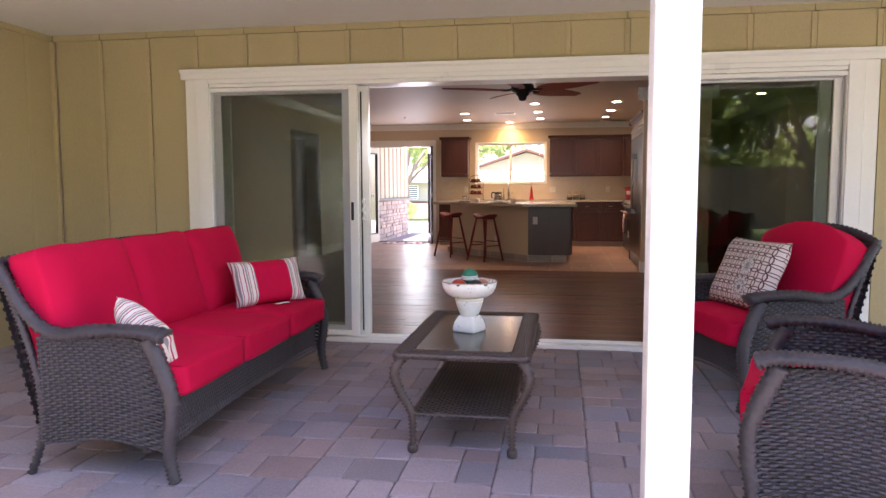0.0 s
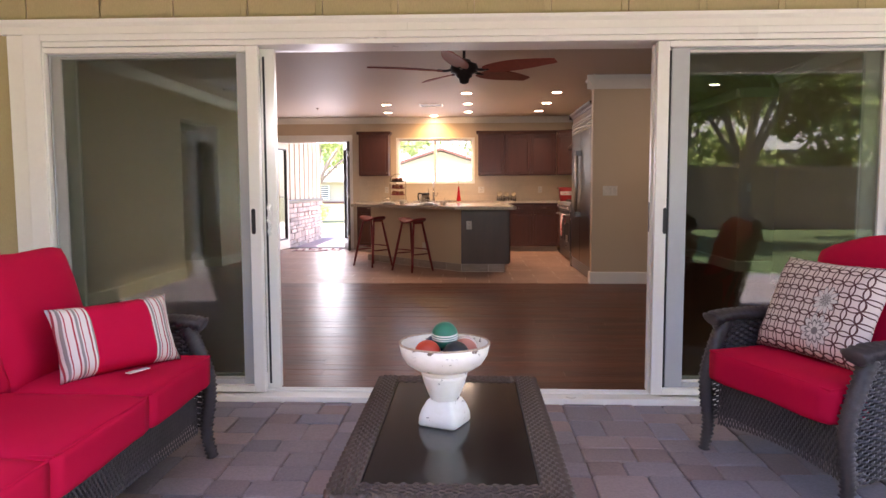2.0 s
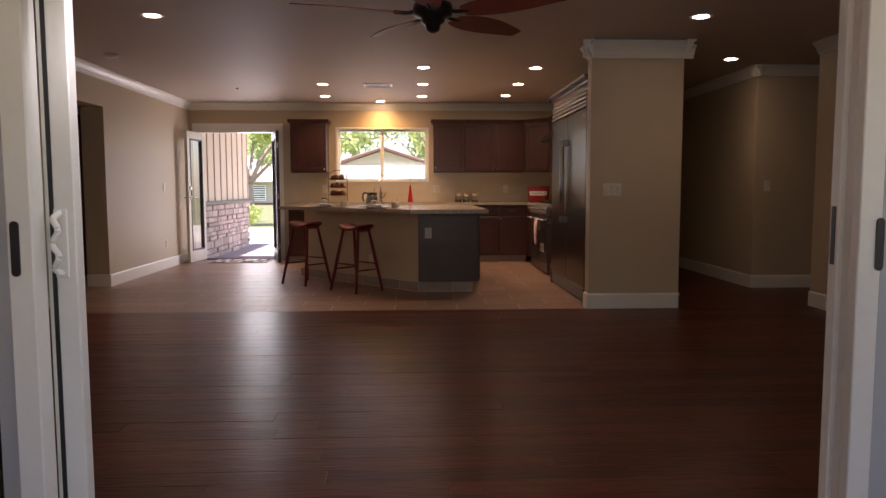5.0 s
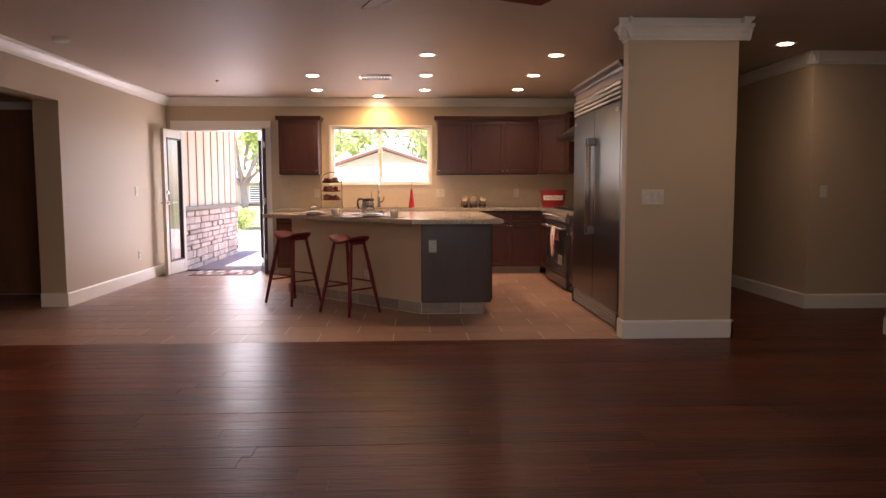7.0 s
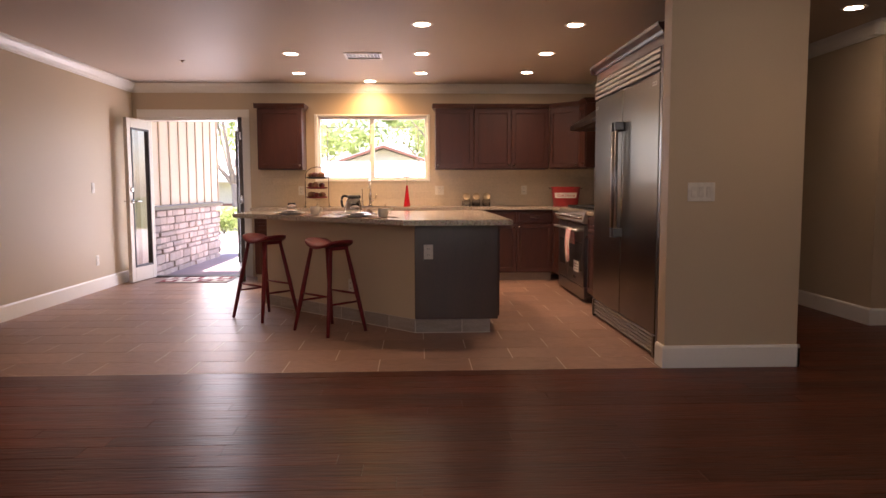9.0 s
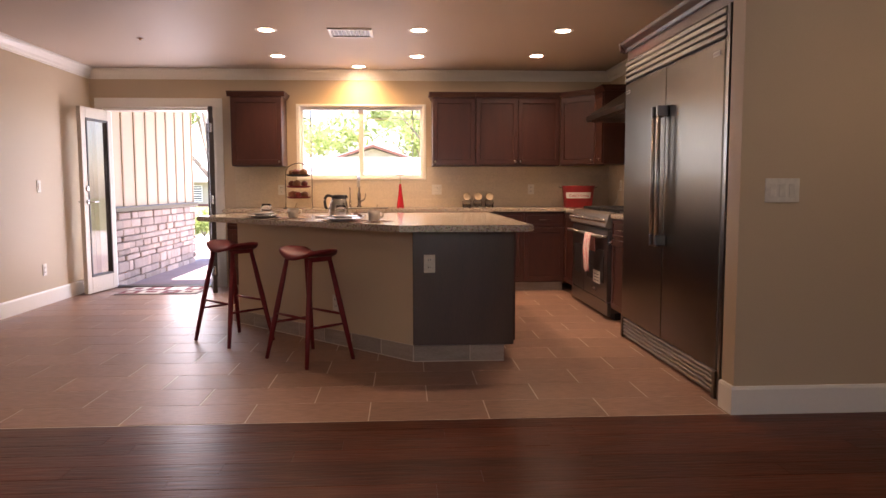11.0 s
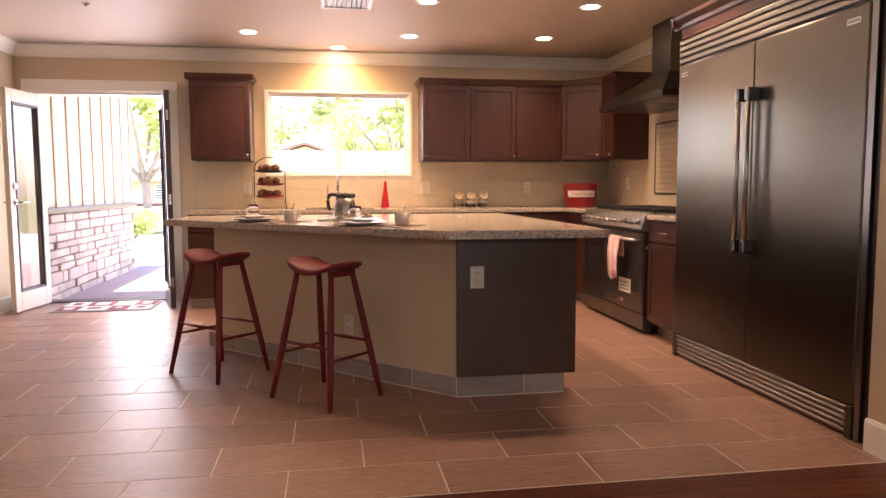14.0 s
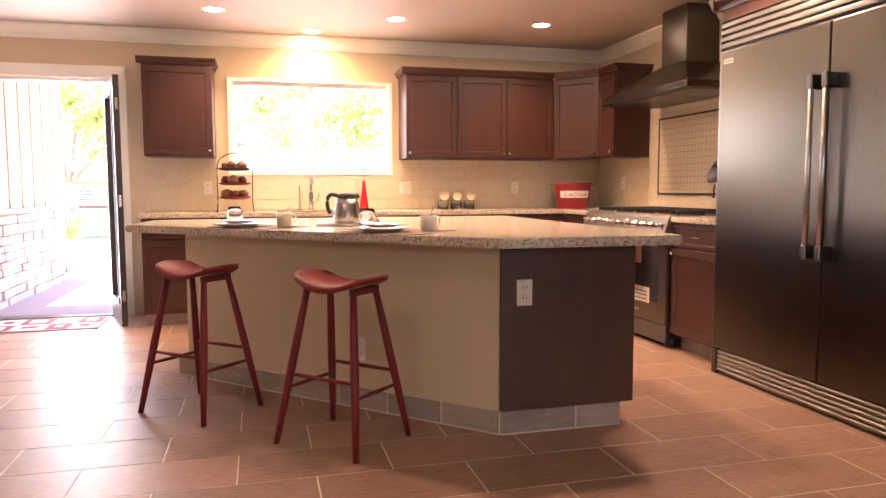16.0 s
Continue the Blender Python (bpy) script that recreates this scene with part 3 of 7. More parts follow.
part("backplate", bx(0.001, 0.018, -0.05, 0.05, 0.02, 0.20, 0.004), M_BLACK, lantern)
part("cage", lathe(bmesh.new(), [(0.03, 0.0), (0.055, 0.03), (0.065, 0.18), (0.03, 0.24), (0.006, 0.27)], 8, 0.09, 0.0), M_BLACK, lantern)
part("arm", tube(bmesh.new(), smooth_path([(0.012, 0, 0.15), (0.05, 0, 0.25), (0.09, 0, 0.262)]), 0.008, 8), M_BLACK, lantern)

# ---- crown and skirting ----
def run(bm, profile, p, q, inward):
    """Sweeps a profile of (out, up) pairs from p to q; inward points from the wall into the room."""
    p, q, n = Vector((*p, 0)), Vector((*q, 0)), Vector((*inward, 0))
    lo = [bm.verts.new(p + n * o + Vector((0, 0, z))) for o, z in profile]
    hi = [bm.verts.new(q + n * o + Vector((0, 0, z))) for o, z in profile]
    k = len(profile)
    fs = [bm.faces.new(lo), bm.faces.new(hi)] + [bm.faces.new((lo[i], lo[(i + 1) % k], hi[(i + 1) % k], hi[i])) for i in range(k)]
    bmesh.ops.recalc_face_normals(bm, faces=fs)


CROWN = [(0, ZC - 0.115), (0.012, ZC - 0.115), (0.016, ZC - 0.10), (0.026, ZC - 0.092), (0.034, ZC - 0.07), (0.058, ZC - 0.035), (0.076, ZC - 0.022), (0.080, ZC - 0.004), (0, ZC - 0.004)]
PIER_CROWN = [(o, z - 0.05) for o, z in CROWN[:-1]] + [(0.012, ZC - 0.052), (0.012, ZC - 0.002), (0, ZC - 0.002)]
SKIRT = [(0, 0.0), (0.016, 0.0), (0.016, 0.125), (0.010, 0.138), (0, 0.14)]
for nm, prof, cat in (("crown_moulding", CROWN, "crown moulding"), ("baseboard", SKIRT, "baseboard")):
    bm = bmesh.new()
    low = prof is SKIRT
    if low:
        run(bm, prof, (XL, YS), (XL, 10.15), (1, 0))
        run(bm, prof, (XL, 11.45), (XL, YN - 0.02), (1, 0))
        run(bm, prof, (XL + 0.016, 11.45), (XL - 0.25, 11.45), (0, -1))
        run(bm, prof, (1.05, 9.69), (KX + 0.096, 9.69), (0, -1))
        run(bm, prof, (1.066, 9.69), (1.066, 9.82), (-1, 0))
        run(bm, prof, (XR, YS), (XR, 9.75), (-1, 0))
        run(bm, prof, (XR, 9.75), (XR + 1.5, 9.75), (0, 1))
        run(bm, prof, (-6.2, 12.35), (XL - 0.25, 12.35), (0, -1))
    else:
        run(bm, prof, (XL, YS), (XL, YN), (1, 0))
        run(bm, prof, (XL, YN), (KX, YN), (0, -1))
        run(bm, prof, (KX, YN), (KX, 9.89), (-1, 0))
        run(bm, PIER_CROWN, (0.986, 9.69), (KX + 0.16, 9.69), (0, -1))
        run(bm, PIER_CROWN, (1.066, 9.612), (1.066, 9.82), (-1, 0))
        run(bm, prof, (XR, YS), (XR, 9.75), (-1, 0))
    run(bm, prof, (KX + 0.08, 9.61 if not low else 9.674), (KX + 0.08, YN), (1, 0))
    run(bm, prof, (XR + 0.02, 10.95 - (0.08 if not low else 0.016)), (XR + 0.02, YN), (-1, 0))
    run(bm, prof, (XR - 0.06 if not low else XR + 0.02, 10.95), (6.2, 10.95), (0, -1))
    struct(nm, bm, M_TRIM, "white painted " + ("crown moulding round the ceiling" if not low else "baseboard along the walls"), cat)

# ---- white post ----
post = thing("porch_post", "square white painted porch post on the patio", "post", pose(0.326, 2.21, 0))
part("shaft", bx(-0.065, 0.065, -0.066, 0.066, -0.02, 2.19, 0.004), M_TRIM, post)


# ---- patio door: four panels, the middle pair slid open ----
patio_door = thing("door_1", "wide white vinyl sliding patio door, middle pair slid open", "sliding door", kind="structure")
fr = bmesh.new()
box(fr, -2.75, -2.65, 5.06, 5.30, -0.02, 1.96, 0.003)
box(fr, 1.85, 1.95, 5.06, 5.30, -0.02, 1.96, 0.003)
box(fr, -2.65, 1.85, 5.06, 5.30, 1.925, 1.96, 0.003)
box(fr, -2.65, 1.85, 5.075, 5.30, 1.897, 1.925, 0.003)
part("door_frame", fr, M_VINYL, patio_door)
part("sill", boxes((-2.82, 2.01, 5.02, 5.08, -0.02, 0.015), (-2.65, 1.85, 5.08, 5.204, -0.02, 0.008), (-2.65, 1.85, 5.136, 5.146, 0.0081, 0.022), (-2.65, 1.85, 5.177, 5.187, 0.0081, 0.022), bev=0.003), M_VINYL, patio_door)
cs = bmesh.new()
box(cs, -2.84, -2.75, 5.07, 5.099, -0.02, 1.96, 0.003)
box(cs, 1.95, 2.04, 5.07, 5.099, -0.02, 1.96, 0.003)
part("casing", cs, M_TRIM, patio_door)
for x0, x1 in ((-2.875, -0.6905), (-0.6895, 2.075)):
    hd = bmesh.new()
    prism(hd, [(5.10, 1.962), (5.068, 1.962), (5.066, 2.00), (5.050, 2.018), (5.046, 2.035), (5.10, 2.035)], "x", x0, x1)
    part("head_casing", hd, M_TRIM, patio_door)


def leaf(x0, x1, y, d, left, right, rail, name, material, glass, parent, top=0.05):
    """A framed panel; left, right, rail, top: widths of its stiles and rails."""
    bm = bmesh.new()
    z0, z1 = 0.024, 1.892
    box(bm, x0, x0 + left, y - d, y + d, z0, z1, 0.003)
    box(bm, x1 - right, x1, y - d, y + d, z0, z1, 0.003)
    box(bm, x0 + left, x1 - right, y - d, y + d, z1 - top, z1, 0.003)
    box(bm, x0 + left, x1 - right, y - d, y + d, z0, z0 + rail, 0.003)
    ob = part(name, bm, material, parent)
    if glass:
        g = part("pane" if glass is M_DOORGLASS else "mesh_panel", bx(x0 + left - 0.004, x1 - right + 0.004, y - 0.003, y + 0.003, z0 + rail - 0.004, z1 - top + 0.004), glass, ob)
        g.visible_shadow = False
    return ob


# each side, from outside inwards: white sash with its finger pull, grey screen frame, glass panel, opened sliding panel
for s, o, i in ((-1, -2.651, -1.488), (1, 1.851, 0.606)):
    a, b = min(o, i), max(o, i)
    w_in, w_out = 0.062, 0.01
    leaf(a, b, 5.089, 0.018, w_out if s < 0 else w_in, w_in if s < 0 else w_out, 0.035, "sash", M_VINYL, None, patio_door, 0.03)
    c, e = (-2.640, -1.551) if s < 0 else (0.690, 1.840)
    g_in, g_out = (0.062, 0.01) if s < 0 else (0.092, 0.01)
    leaf(c, e, 5.114, 0.006, g_out if s < 0 else g_in, g_in if s < 0 else g_out, 0.06, "screen_panel", M_GREYSTILE, M_SCREEN if s < 0 else None, patio_door, 0.04)
    c, e = (-2.645, -1.50) if s < 0 else (0.618, 1.845)
    leaf(c, e, 5.141, 0.018, 0.062, 0.062, 0.07, "fixed_panel", M_VINYL, M_DOORGLASS, patio_door)
    c, e = (-2.60, -1.424) if s < 0 else (0.606, 1.78)
    sl = leaf(c, e, 5.182, 0.021, 0.076, 0.076, 0.08, "sliding_panel", M_VINYL, M_DOORGLASS, patio_door)
    xs_ = (-1.4875, -1.476) if s < 0 else (0.6695, 0.688)
    part("weatherstrip", bx(xs_[0], xs_[1], 5.1585 if s < 0 else 5.109, 5.1605 if s < 0 else 5.1225, 0.05, 1.85), M_BLACK, patio_door, "dark weatherstrip")
    if s < 0:
        hx = e - 0.036
        h = bmesh.new()
        tube(h, smooth_path([(hx, 5.162, 0.892), (hx - 0.008, 5.136, 0.905), (hx + 0.006, 5.131, 0.94), (hx - 0.010, 5.130, 0.97), (hx + 0.006, 5.131, 1.005), (hx - 0.008, 5.136, 1.035), (hx, 5.162, 1.05)]), 0.008, 8)
        box(h, hx - 0.018, hx + 0.018, 5.156, 5.1615, 0.88, 1.06, 0.003)
        part("handle", h, M_VINYL, sl)
    else:
        part("latch", bx(0.6035, 0.6055, 5.172, 5.192, 0.90, 1.06, 0.001), M_DARKEDGE, sl, "dark latch strip")
    px = -1.529 if s < 0 else 0.661
    stad = [(px + 0.0105 * math.cos(math.pi * q / 6), 1.022 + 0.0105 * math.sin(math.pi * q / 6)) for q in range(7)] + [(px - 0.0105 * math.cos(math.pi * q / 6), 0.905 - 0.0105 * math.sin(math.pi * q / 6)) for q in range(7)]
    part("pull", prism(bmesh.new(), stad, "y", 5.0665, 5.0725), M_BLACK, patio_door, "black recessed finger pull")

# ---- kitchen window ----
win = thing("window_1", "white two-light sliding kitchen window with thin muntins", "window", kind="structure")
part("casing", boxes((-1.75, -1.72, YN - 0.015, YN - 0.001, 1.215, 2.062), (-0.32, -0.29, YN - 0.015, YN - 0.001, 1.215, 2.062), (-1.72, -0.32, YN - 0.015, YN - 0.001, 2.04, 2.062), (-1.72, -0.32, YN - 0.015, YN - 0.001, 1.215, 1.235), bev=0.002), M_TRIM, win)
part("window_frame", boxes((-1.72, -1.685, YN + 0.05, YN + 0.13, 1.235, 2.04), (-0.355, -0.32, YN + 0.05, YN + 0.13, 1.235, 2.04), (-1.685, -0.355, YN + 0.05, YN + 0.13, 2.005, 2.04), (-1.685, -0.355, YN + 0.05, YN + 0.13, 1.235, 1.27), (-1.055, -1.0, YN + 0.05, YN + 0.12, 1.27, 2.005), bev=0.002), M_VINYL, win)
for x0, x1, xm in ((-1.685, -1.055, -1.60), (-1.0, -0.355, -0.44)):
    pane = part("pane", bx(x0, x1, YN + 0.085, YN + 0.091, 1.27, 2.005), M_GLASS, win)
    pane.visible_shadow = False
    part("muntin", bx(x0, x1, YN + 0.078, YN + 0.0845, 1.90, 1.912), M_GREYSTILE, win)
    part("muntin", bx(xm - 0.006, xm + 0.006, YN + 0.0775, YN + 0.0843, 1.27, 2.005), M_GREYSTILE, win)
part("window_sill", bx(-1.719, -0.321, YN - 0.0005, YN + 0.0495, 1.2352, 1.245, 0.002), M_VINYL, win)
for x in (-1.7195, -0.3285):
    part("jamb_liner", bx(x, x + 0.008, YN - 0.0005, YN + 0.0495, 1.246, 2.039), M_VINYL, win)


# ---- kitchen ----
def shaker(w, h, t=0.02, st=0.055, rec=0.008):
    """A shaker door front, one board with a sunk panel: 0..w by 0..h in x and z, its face at y = -t."""
    bm = bmesh.new()
    g, c = 0.0015, 0.003

    def ring(e, y):
        return [bm.verts.new(p) for p in ((e, y, e), (w - e, y, e), (w - e, y, h - e), (e, y, h - e))]
    rings = [ring(g, -0.001), ring(g, -t + c), ring(g + c, -t), ring(st - 0.004, -t), ring(st, -t + rec)]
    fs = [bm.faces.new(rings[0]), bm.faces.new(rings[-1])]
    for p, q in zip(rings, rings[1:]):
        fs += [bm.faces.new((p[i], p[(i + 1) % 4], q[(i + 1) % 4], q[i])) for i in range(4)]
    bmesh.ops.recalc_face_normals(bm, faces=fs)
    return bm


def put(ob, x=0, y=0, z=0, rz=0):
    ob.matrix_basis = pose(x, y, z, 0, 0, rz)
    return ob


def knob(parent, x, y, z):
    bm = lathe(bmesh.new(), [(0.005, 0.0), (0.005, 0.012), (0.013, 0.018), (0.014, 0.024), (0.008, 0.029)], 12)
    bmesh.ops.rotate(bm, verts=bm.verts, matrix=Matrix.Rotation(radians(90), 3, 'X'))
    bmesh.ops.translate(bm, verts=bm.verts, vec=(x, y, z))
    return part("knob", bm, M_NICKEL, parent, "round satin nickel knob", True)


def upper(name, label, m, w, d, h, doors, crown_left=True, crown_right=True):
    """A wall cabinet: front face at y = 0, z from 0 to h; doors: (x0, x1, knob side)."""
    c = thing(name, label, "wall cabinet", m, "wall cabinets")
    part("body", boxes((0, w, 0, d, 0, h - 0.05), bev=0.002), M_CAB, c)
    for x0, x1, side in doors:
        dr = put(part("door", shaker(x1 - x0, h - 0.08), M_CAB, c), x0, -0.001, 0.012)
        knob(dr, 0.03 if side < 0 else x1 - x0 - 0.03, -0.02, 0.035)
    bm = bmesh.new()
    o1, o2 = (0.035 if crown_left else 0), (0.035 if crown_right else 0)
    prof = [(0.0, h - 0.055), (-0.012, h - 0.055), (-0.018, h - 0.035), (-0.036, h - 0.012), (-0.038, h), (0.0, h)]
    run(bm, [(-a - 0.0, z) for a, z in prof], (-o1, 0), (w + o2, 0), (0, -1))
    if crown_left:
        run(bm, [(-a, z) for a, z in prof], (0, 0), (0, d), (-1, 0))
    if crown_right:
        run(bm, [(-a, z) for a, z in prof], (w, 0), (w, d), (1, 0))
    part("cornice", bm, M_CAB, c)
    return c


ZU, HU = 1.36, 0.795
upper("wall_cabinet", "single-door dark cherry wall cabinet between door and window", pose(-2.395, 14.15, ZU), 0.54, 0.335, HU, [(0.0, 0.54, 1)])
upper("wall_cabinet", "single-door dark cherry wall cabinet beside the window", pose(-0.228, 14.15, ZU), 0.47, 0.335, HU, [(0.0, 0.47, -1)], True, False)
upper("wall_cabinet", "double-door dark cherry wall cabinet", pose(0.244, 14.15, ZU), 0.93, 0.335, HU, [(0.0, 0.465, 1), (0.465, 0.93, -1)], False, False)
ang = math.degrees(math.atan2(13.845 - 14.15, 1.495 - 1.19))
cc = upper("corner_cabinet", "diagonal dark cherry corner wall cabinet", pose(1.19, 14.15, ZU, 0, 0, ang), 0.43, 0.2, HU, [(0.0, 0.43, 1)], False, False)
upper("wall_cabinet", "narrow dark cherry wall cabinet beside the range hood", pose(1.495, 13.84, ZU, 0, 0, -90), 0.30, 0.33, HU, [(0.0, 0.30, 1)], False, True)


def base(name, label, m, w, d, rows):
    """A base cabinet 0.86 high over a recessed plinth; rows: fronts as (x0, x1, z0, z1, pull, side)."""
    c = thing(name, label, "base cabinet", m, "base cabinets")
    part("body", boxes((0, w, 0, d, 0.10, 0.86), bev=0.002), M_CAB, c)
    part("plinth", boxes((0, w, 0.07, d, 0.0, 0.10)), M_KICKTILE, c, "grey tile plinth")
    for x0, x1, z0, z1, pull, side in rows:
        flat = z1 - z0 < 0.2
        f = put(part("drawer_front" if flat else "door", shaker(x1 - x0, z1 - z0, st=0.03 if flat else 0.055), M_CAB, c), x0, -0.001, z0)
        if pull == "bar":
            bm = bmesh.new()
            xm, zz = (x1 - x0) / 2, (z1 - z0) / 2
            tube(bm, [(xm - 0.06, -0.045, zz), (xm + 0.06, -0.045, zz)], 0.005, 8)
            tube(bm, [(xm - 0.045, -0.02, zz), (xm - 0.045, -0.045, zz)], 0.004, 6)
            tube(bm, [(xm + 0.045, -0.02, zz), (xm + 0.045, -0.045, zz)], 0.004, 6)
            part("bar_pull", bm, M_NICKEL, f, "satin nickel bar pull", True)
        elif pull:
            knob(f, 0.03 if side < 0 else x1 - x0 - 0.03, -0.02, z1 - z0 - 0.035)
    return c


def two(w):
    h = w / 2
    return [(0, h, 0.70, 0.85, "bar", 0), (h, w, 0.70, 0.85, "bar", 0), (0, h, 0.11, 0.69, "knob", 1), (h, w, 0.11, 0.69, "knob", -1)]


FB = 13.90
for x0, x1, lab in ((-2.40, -1.90, "dark cherry base cabinet with a drawer beside the door"), (-1.897, -1.45, "dark cherry base cabinet with a drawer"), (-1.447, -0.60, "dark cherry sink base cabinet with two doors"), (-0.597, 0.30, "dark cherry base cabinet with two drawers and doors"), (0.303, 1.18, "dark cherry base cabinet near the range")):
    w = x1 - x0
    base("base_cabinet", lab, pose(x0, FB, 0), w, YN - FB - 0.004, two(w) if w > 0.6 else [(0, w, 0.70, 0.85, "bar", 0), (0, w, 0.11, 0.69, "knob", 1)])
base("base_cabinet", "blind dark cherry corner base cabinet beside the range", pose(1.20, 13.895, 0, 0, 0, -90), 0.50, KX - 1.205, [(0.0, 0.5, 0.11, 0.85, "", 0)])
base("base_cabinet", "narrow dark cherry base cabinet between range and refrigerator", pose(1.20, 12.148, 0, 0, 0, -90), 0.56, KX - 1.205, [(0, 0.56, 0.70, 0.85, "bar", 0), (0, 0.56, 0.11, 0.69, "knob", -1)])

wt = bmesh.new()
prism(wt, [(-2.44, 13.85), (1.165, 13.85), (1.165, 13.395), (KX - 0.003, 13.395), (KX - 0.003, YN - 0.003), (-2.44, YN - 0.003)], "z", 0.862, 0.90)
bmesh.ops.bevel(wt, geom=[e for e in wt.edges if abs(e.verts[0].co.z - e.verts[1].co.z) < 1e-4], offset=0.006, segments=2, affect='EDGES')
counter_back = thing("countertop", "speckled granite worktop along the back wall with a sink", "countertop")
part("slab", wt, M_GRANITE, counter_back)
part("basin_rim", boxes((-1.36, -0.72, 13.95, 14.36, 0.9005, 0.905), bev=0.002), M_STEEL, counter_back, "stainless sink rim")
ct2 = tagged(part("countertop", bx(1.165, KX - 0.003, 11.588, 12.146, 0.862, 0.90, 0.006, 2), M_GRANITE), "short speckled granite worktop between range and refrigerator", "countertop")

# ---- island ----
isl = thing("kitchen_island", "angled kitchen island, beige wall side and dark wood end", "kitchen island")
core = bmesh.new()
prism(core, [(-0.485, 10.855), (0.135, 10.855), (0.135, 12.66), (-1.92, 12.66), (-1.92, 12.28)], "z", 0.107, 0.852)
prism(core, [(-0.485, 10.855), (0.092, 10.855), (0.092, 12.66), (-1.92, 12.66), (-1.92, 12.28)], "z", 0.0, 0.107)
part("body", core, M_WALL, isl, "beige painted island wall")
part("end_panel", boxes((-0.492, 0.155, 10.832, 10.852, 0.108, 0.85), bev=0.003), M_ISLE, isl, "dark stained wood end panel")
part("side_panel", boxes((0.138, 0.158, 10.853, 12.64, 0.108, 0.85), bev=0.003), M_ISLE, isl, "dark stained wood side panel")
for k in range(3):
    part("side_door", bx(0.159, 0.176, 10.90 + 0.58 * k, 11.46 + 0.58 * k, 0.12, 0.845, 0.003), M_CAB, isl)
tm = bx(-0.1468, 0.1468, -0.011, 0, 0.004, 0.104, 0.002).copy()
tile_me = bpy.data.meshes.new("kick_tile")
tm.to_mesh(tile_me)
tile_me.materials.append(M_KICKTILE)
d = Vector((-1.435, 1.425, 0)).normalized()
for k in range(7):
    p = Vector((-0.485, 10.855, 0)) + d * (0.15 + 0.3 * k)
    o = new("kick_tile", tile_me)
    o.parent = isl
    o.matrix_basis = pose(p.x, p.y, 0, 0, 0, math.degrees(math.atan2(-d.y, -d.x)))
for x0, x1 in ((-0.488, -0.128), (-0.122, 0.096)):
    part("kick_tile", bx(x0, x1, 10.843, 10.854, 0.002, 0.104, 0.003), M_KICKTILE, isl)
part("kick_joint", boxes((-0.49, 0.094, 10.846, 10.8545, 0.001, 0.105), (-0.492, 0.096, 10.8385, 10.8425, 0.0, 0.0045)), M_GROUT, isl, "pale grout between the tiles")
kj = part("kick_joint", boxes((-1.05, 1.05, -0.008, -0.0005, 0.001, 0.105), (-1.05, 1.05, -0.0155, -0.0115, 0.0, 0.0045)), M_GROUT, isl, "pale grout between the tiles")
kp = Vector((-0.485, 10.855, 0)) + d * 1.05
kj.matrix_basis = pose(kp.x, kp.y, 0, 0, 0, math.degrees(math.atan2(-d.y, -d.x)))
top = bmesh.new()
prism(top, [(-0.575, 10.575), (0.20, 10.56), (0.24, 10.60), (0.24, 12.86), (-2.16, 12.86), (-2.225, 12.20)], "z", 0.852, 0.892)
bmesh.ops.bevel(top, geom=[e for e in top.edges if abs(e.verts[0].co.z - e.verts[1].co.z) < 1e-4], offset=0.007, segments=2, affect='EDGES')
tagged(part("island_countertop", top, M_GRANITE), "angled speckled granite island top with a bullnose edge", "countertop")


def outlet(name, label, m, w=0.072, h=0.115, kind="outlet"):
    """A wall plate that faces -y."""
    o = thing(name, label, "outlet" if kind == "outlet" else "light switch", m)
    part("plate", bx(-w / 2, w / 2, -0.006, 0, -h / 2, h / 2, 0.002), M_PLATE, o)
    if kind == "outlet":
        for z in (-0.024, 0.024):
            s = part("socket", bx(-0.017, 0.017, -0.009, -0.0055, z - 0.016, z + 0.016, 0.003), M_PLATE, o)
            for x in (-0.007, 0.007):
                part("slot", bx(x - 0.0015, x + 0.0015, -0.0098, -0.0088, z - 0.004, z + 0.007), M_BLACK, s)
    else:
        n = max(1, round(w / 0.055))
        for k in range(n):
            x = (k - (n - 1) / 2) * 0.047
            part("rocker", bx(x - 0.016, x + 0.016, -0.010, -0.0055, -0.033, 0.033, 0.002), M_PLATE, o)
    return o


outlet("outlet", "white double outlet on the island's end panel", pose(-0.385, 10.8315, 0.635))
dd = math.degrees(math.atan2(-d.y, -d.x))
pp = Vector((-0.485, 10.855, 0)) + d * 0.77
outlet("outlet", "white outlet low on the island's beige face", pose(pp.x, pp.y, 0.30, 0, 0, dd))
outlet("light_switch", "ivory triple light switch on the wall end", pose(1.272, 9.689, 1.098), 0.17, 0.115, "switch")
outlet("light_switch", "ivory light switch on the side wall", pose(XL + 0.001, 13.30, 1.14, 0, 0, 90), 0.07, 0.115, "switch")
outlet("outlet", "ivory outlet low on the side wall", pose(XL + 0.001, 13.335, 0.34, 0, 0, 90))
outlet("outlet", "ivory outlet plate on the tiled backsplash", pose(-0.17, YN - 0.009, 1.10), 0.115)
outlet("outlet", "ivory outlet on the tiled backsplash", pose(0.92, YN - 0.009, 1.10))
outlet("outlet", "ivory outlet beside the fruit stand", pose(-1.93, YN - 0.009, 1.10))
outlet("light_switch", "ivory light switch in the dim passage", pose(3.36, 10.949, 1.13), 0.07, 0.115, "switch")


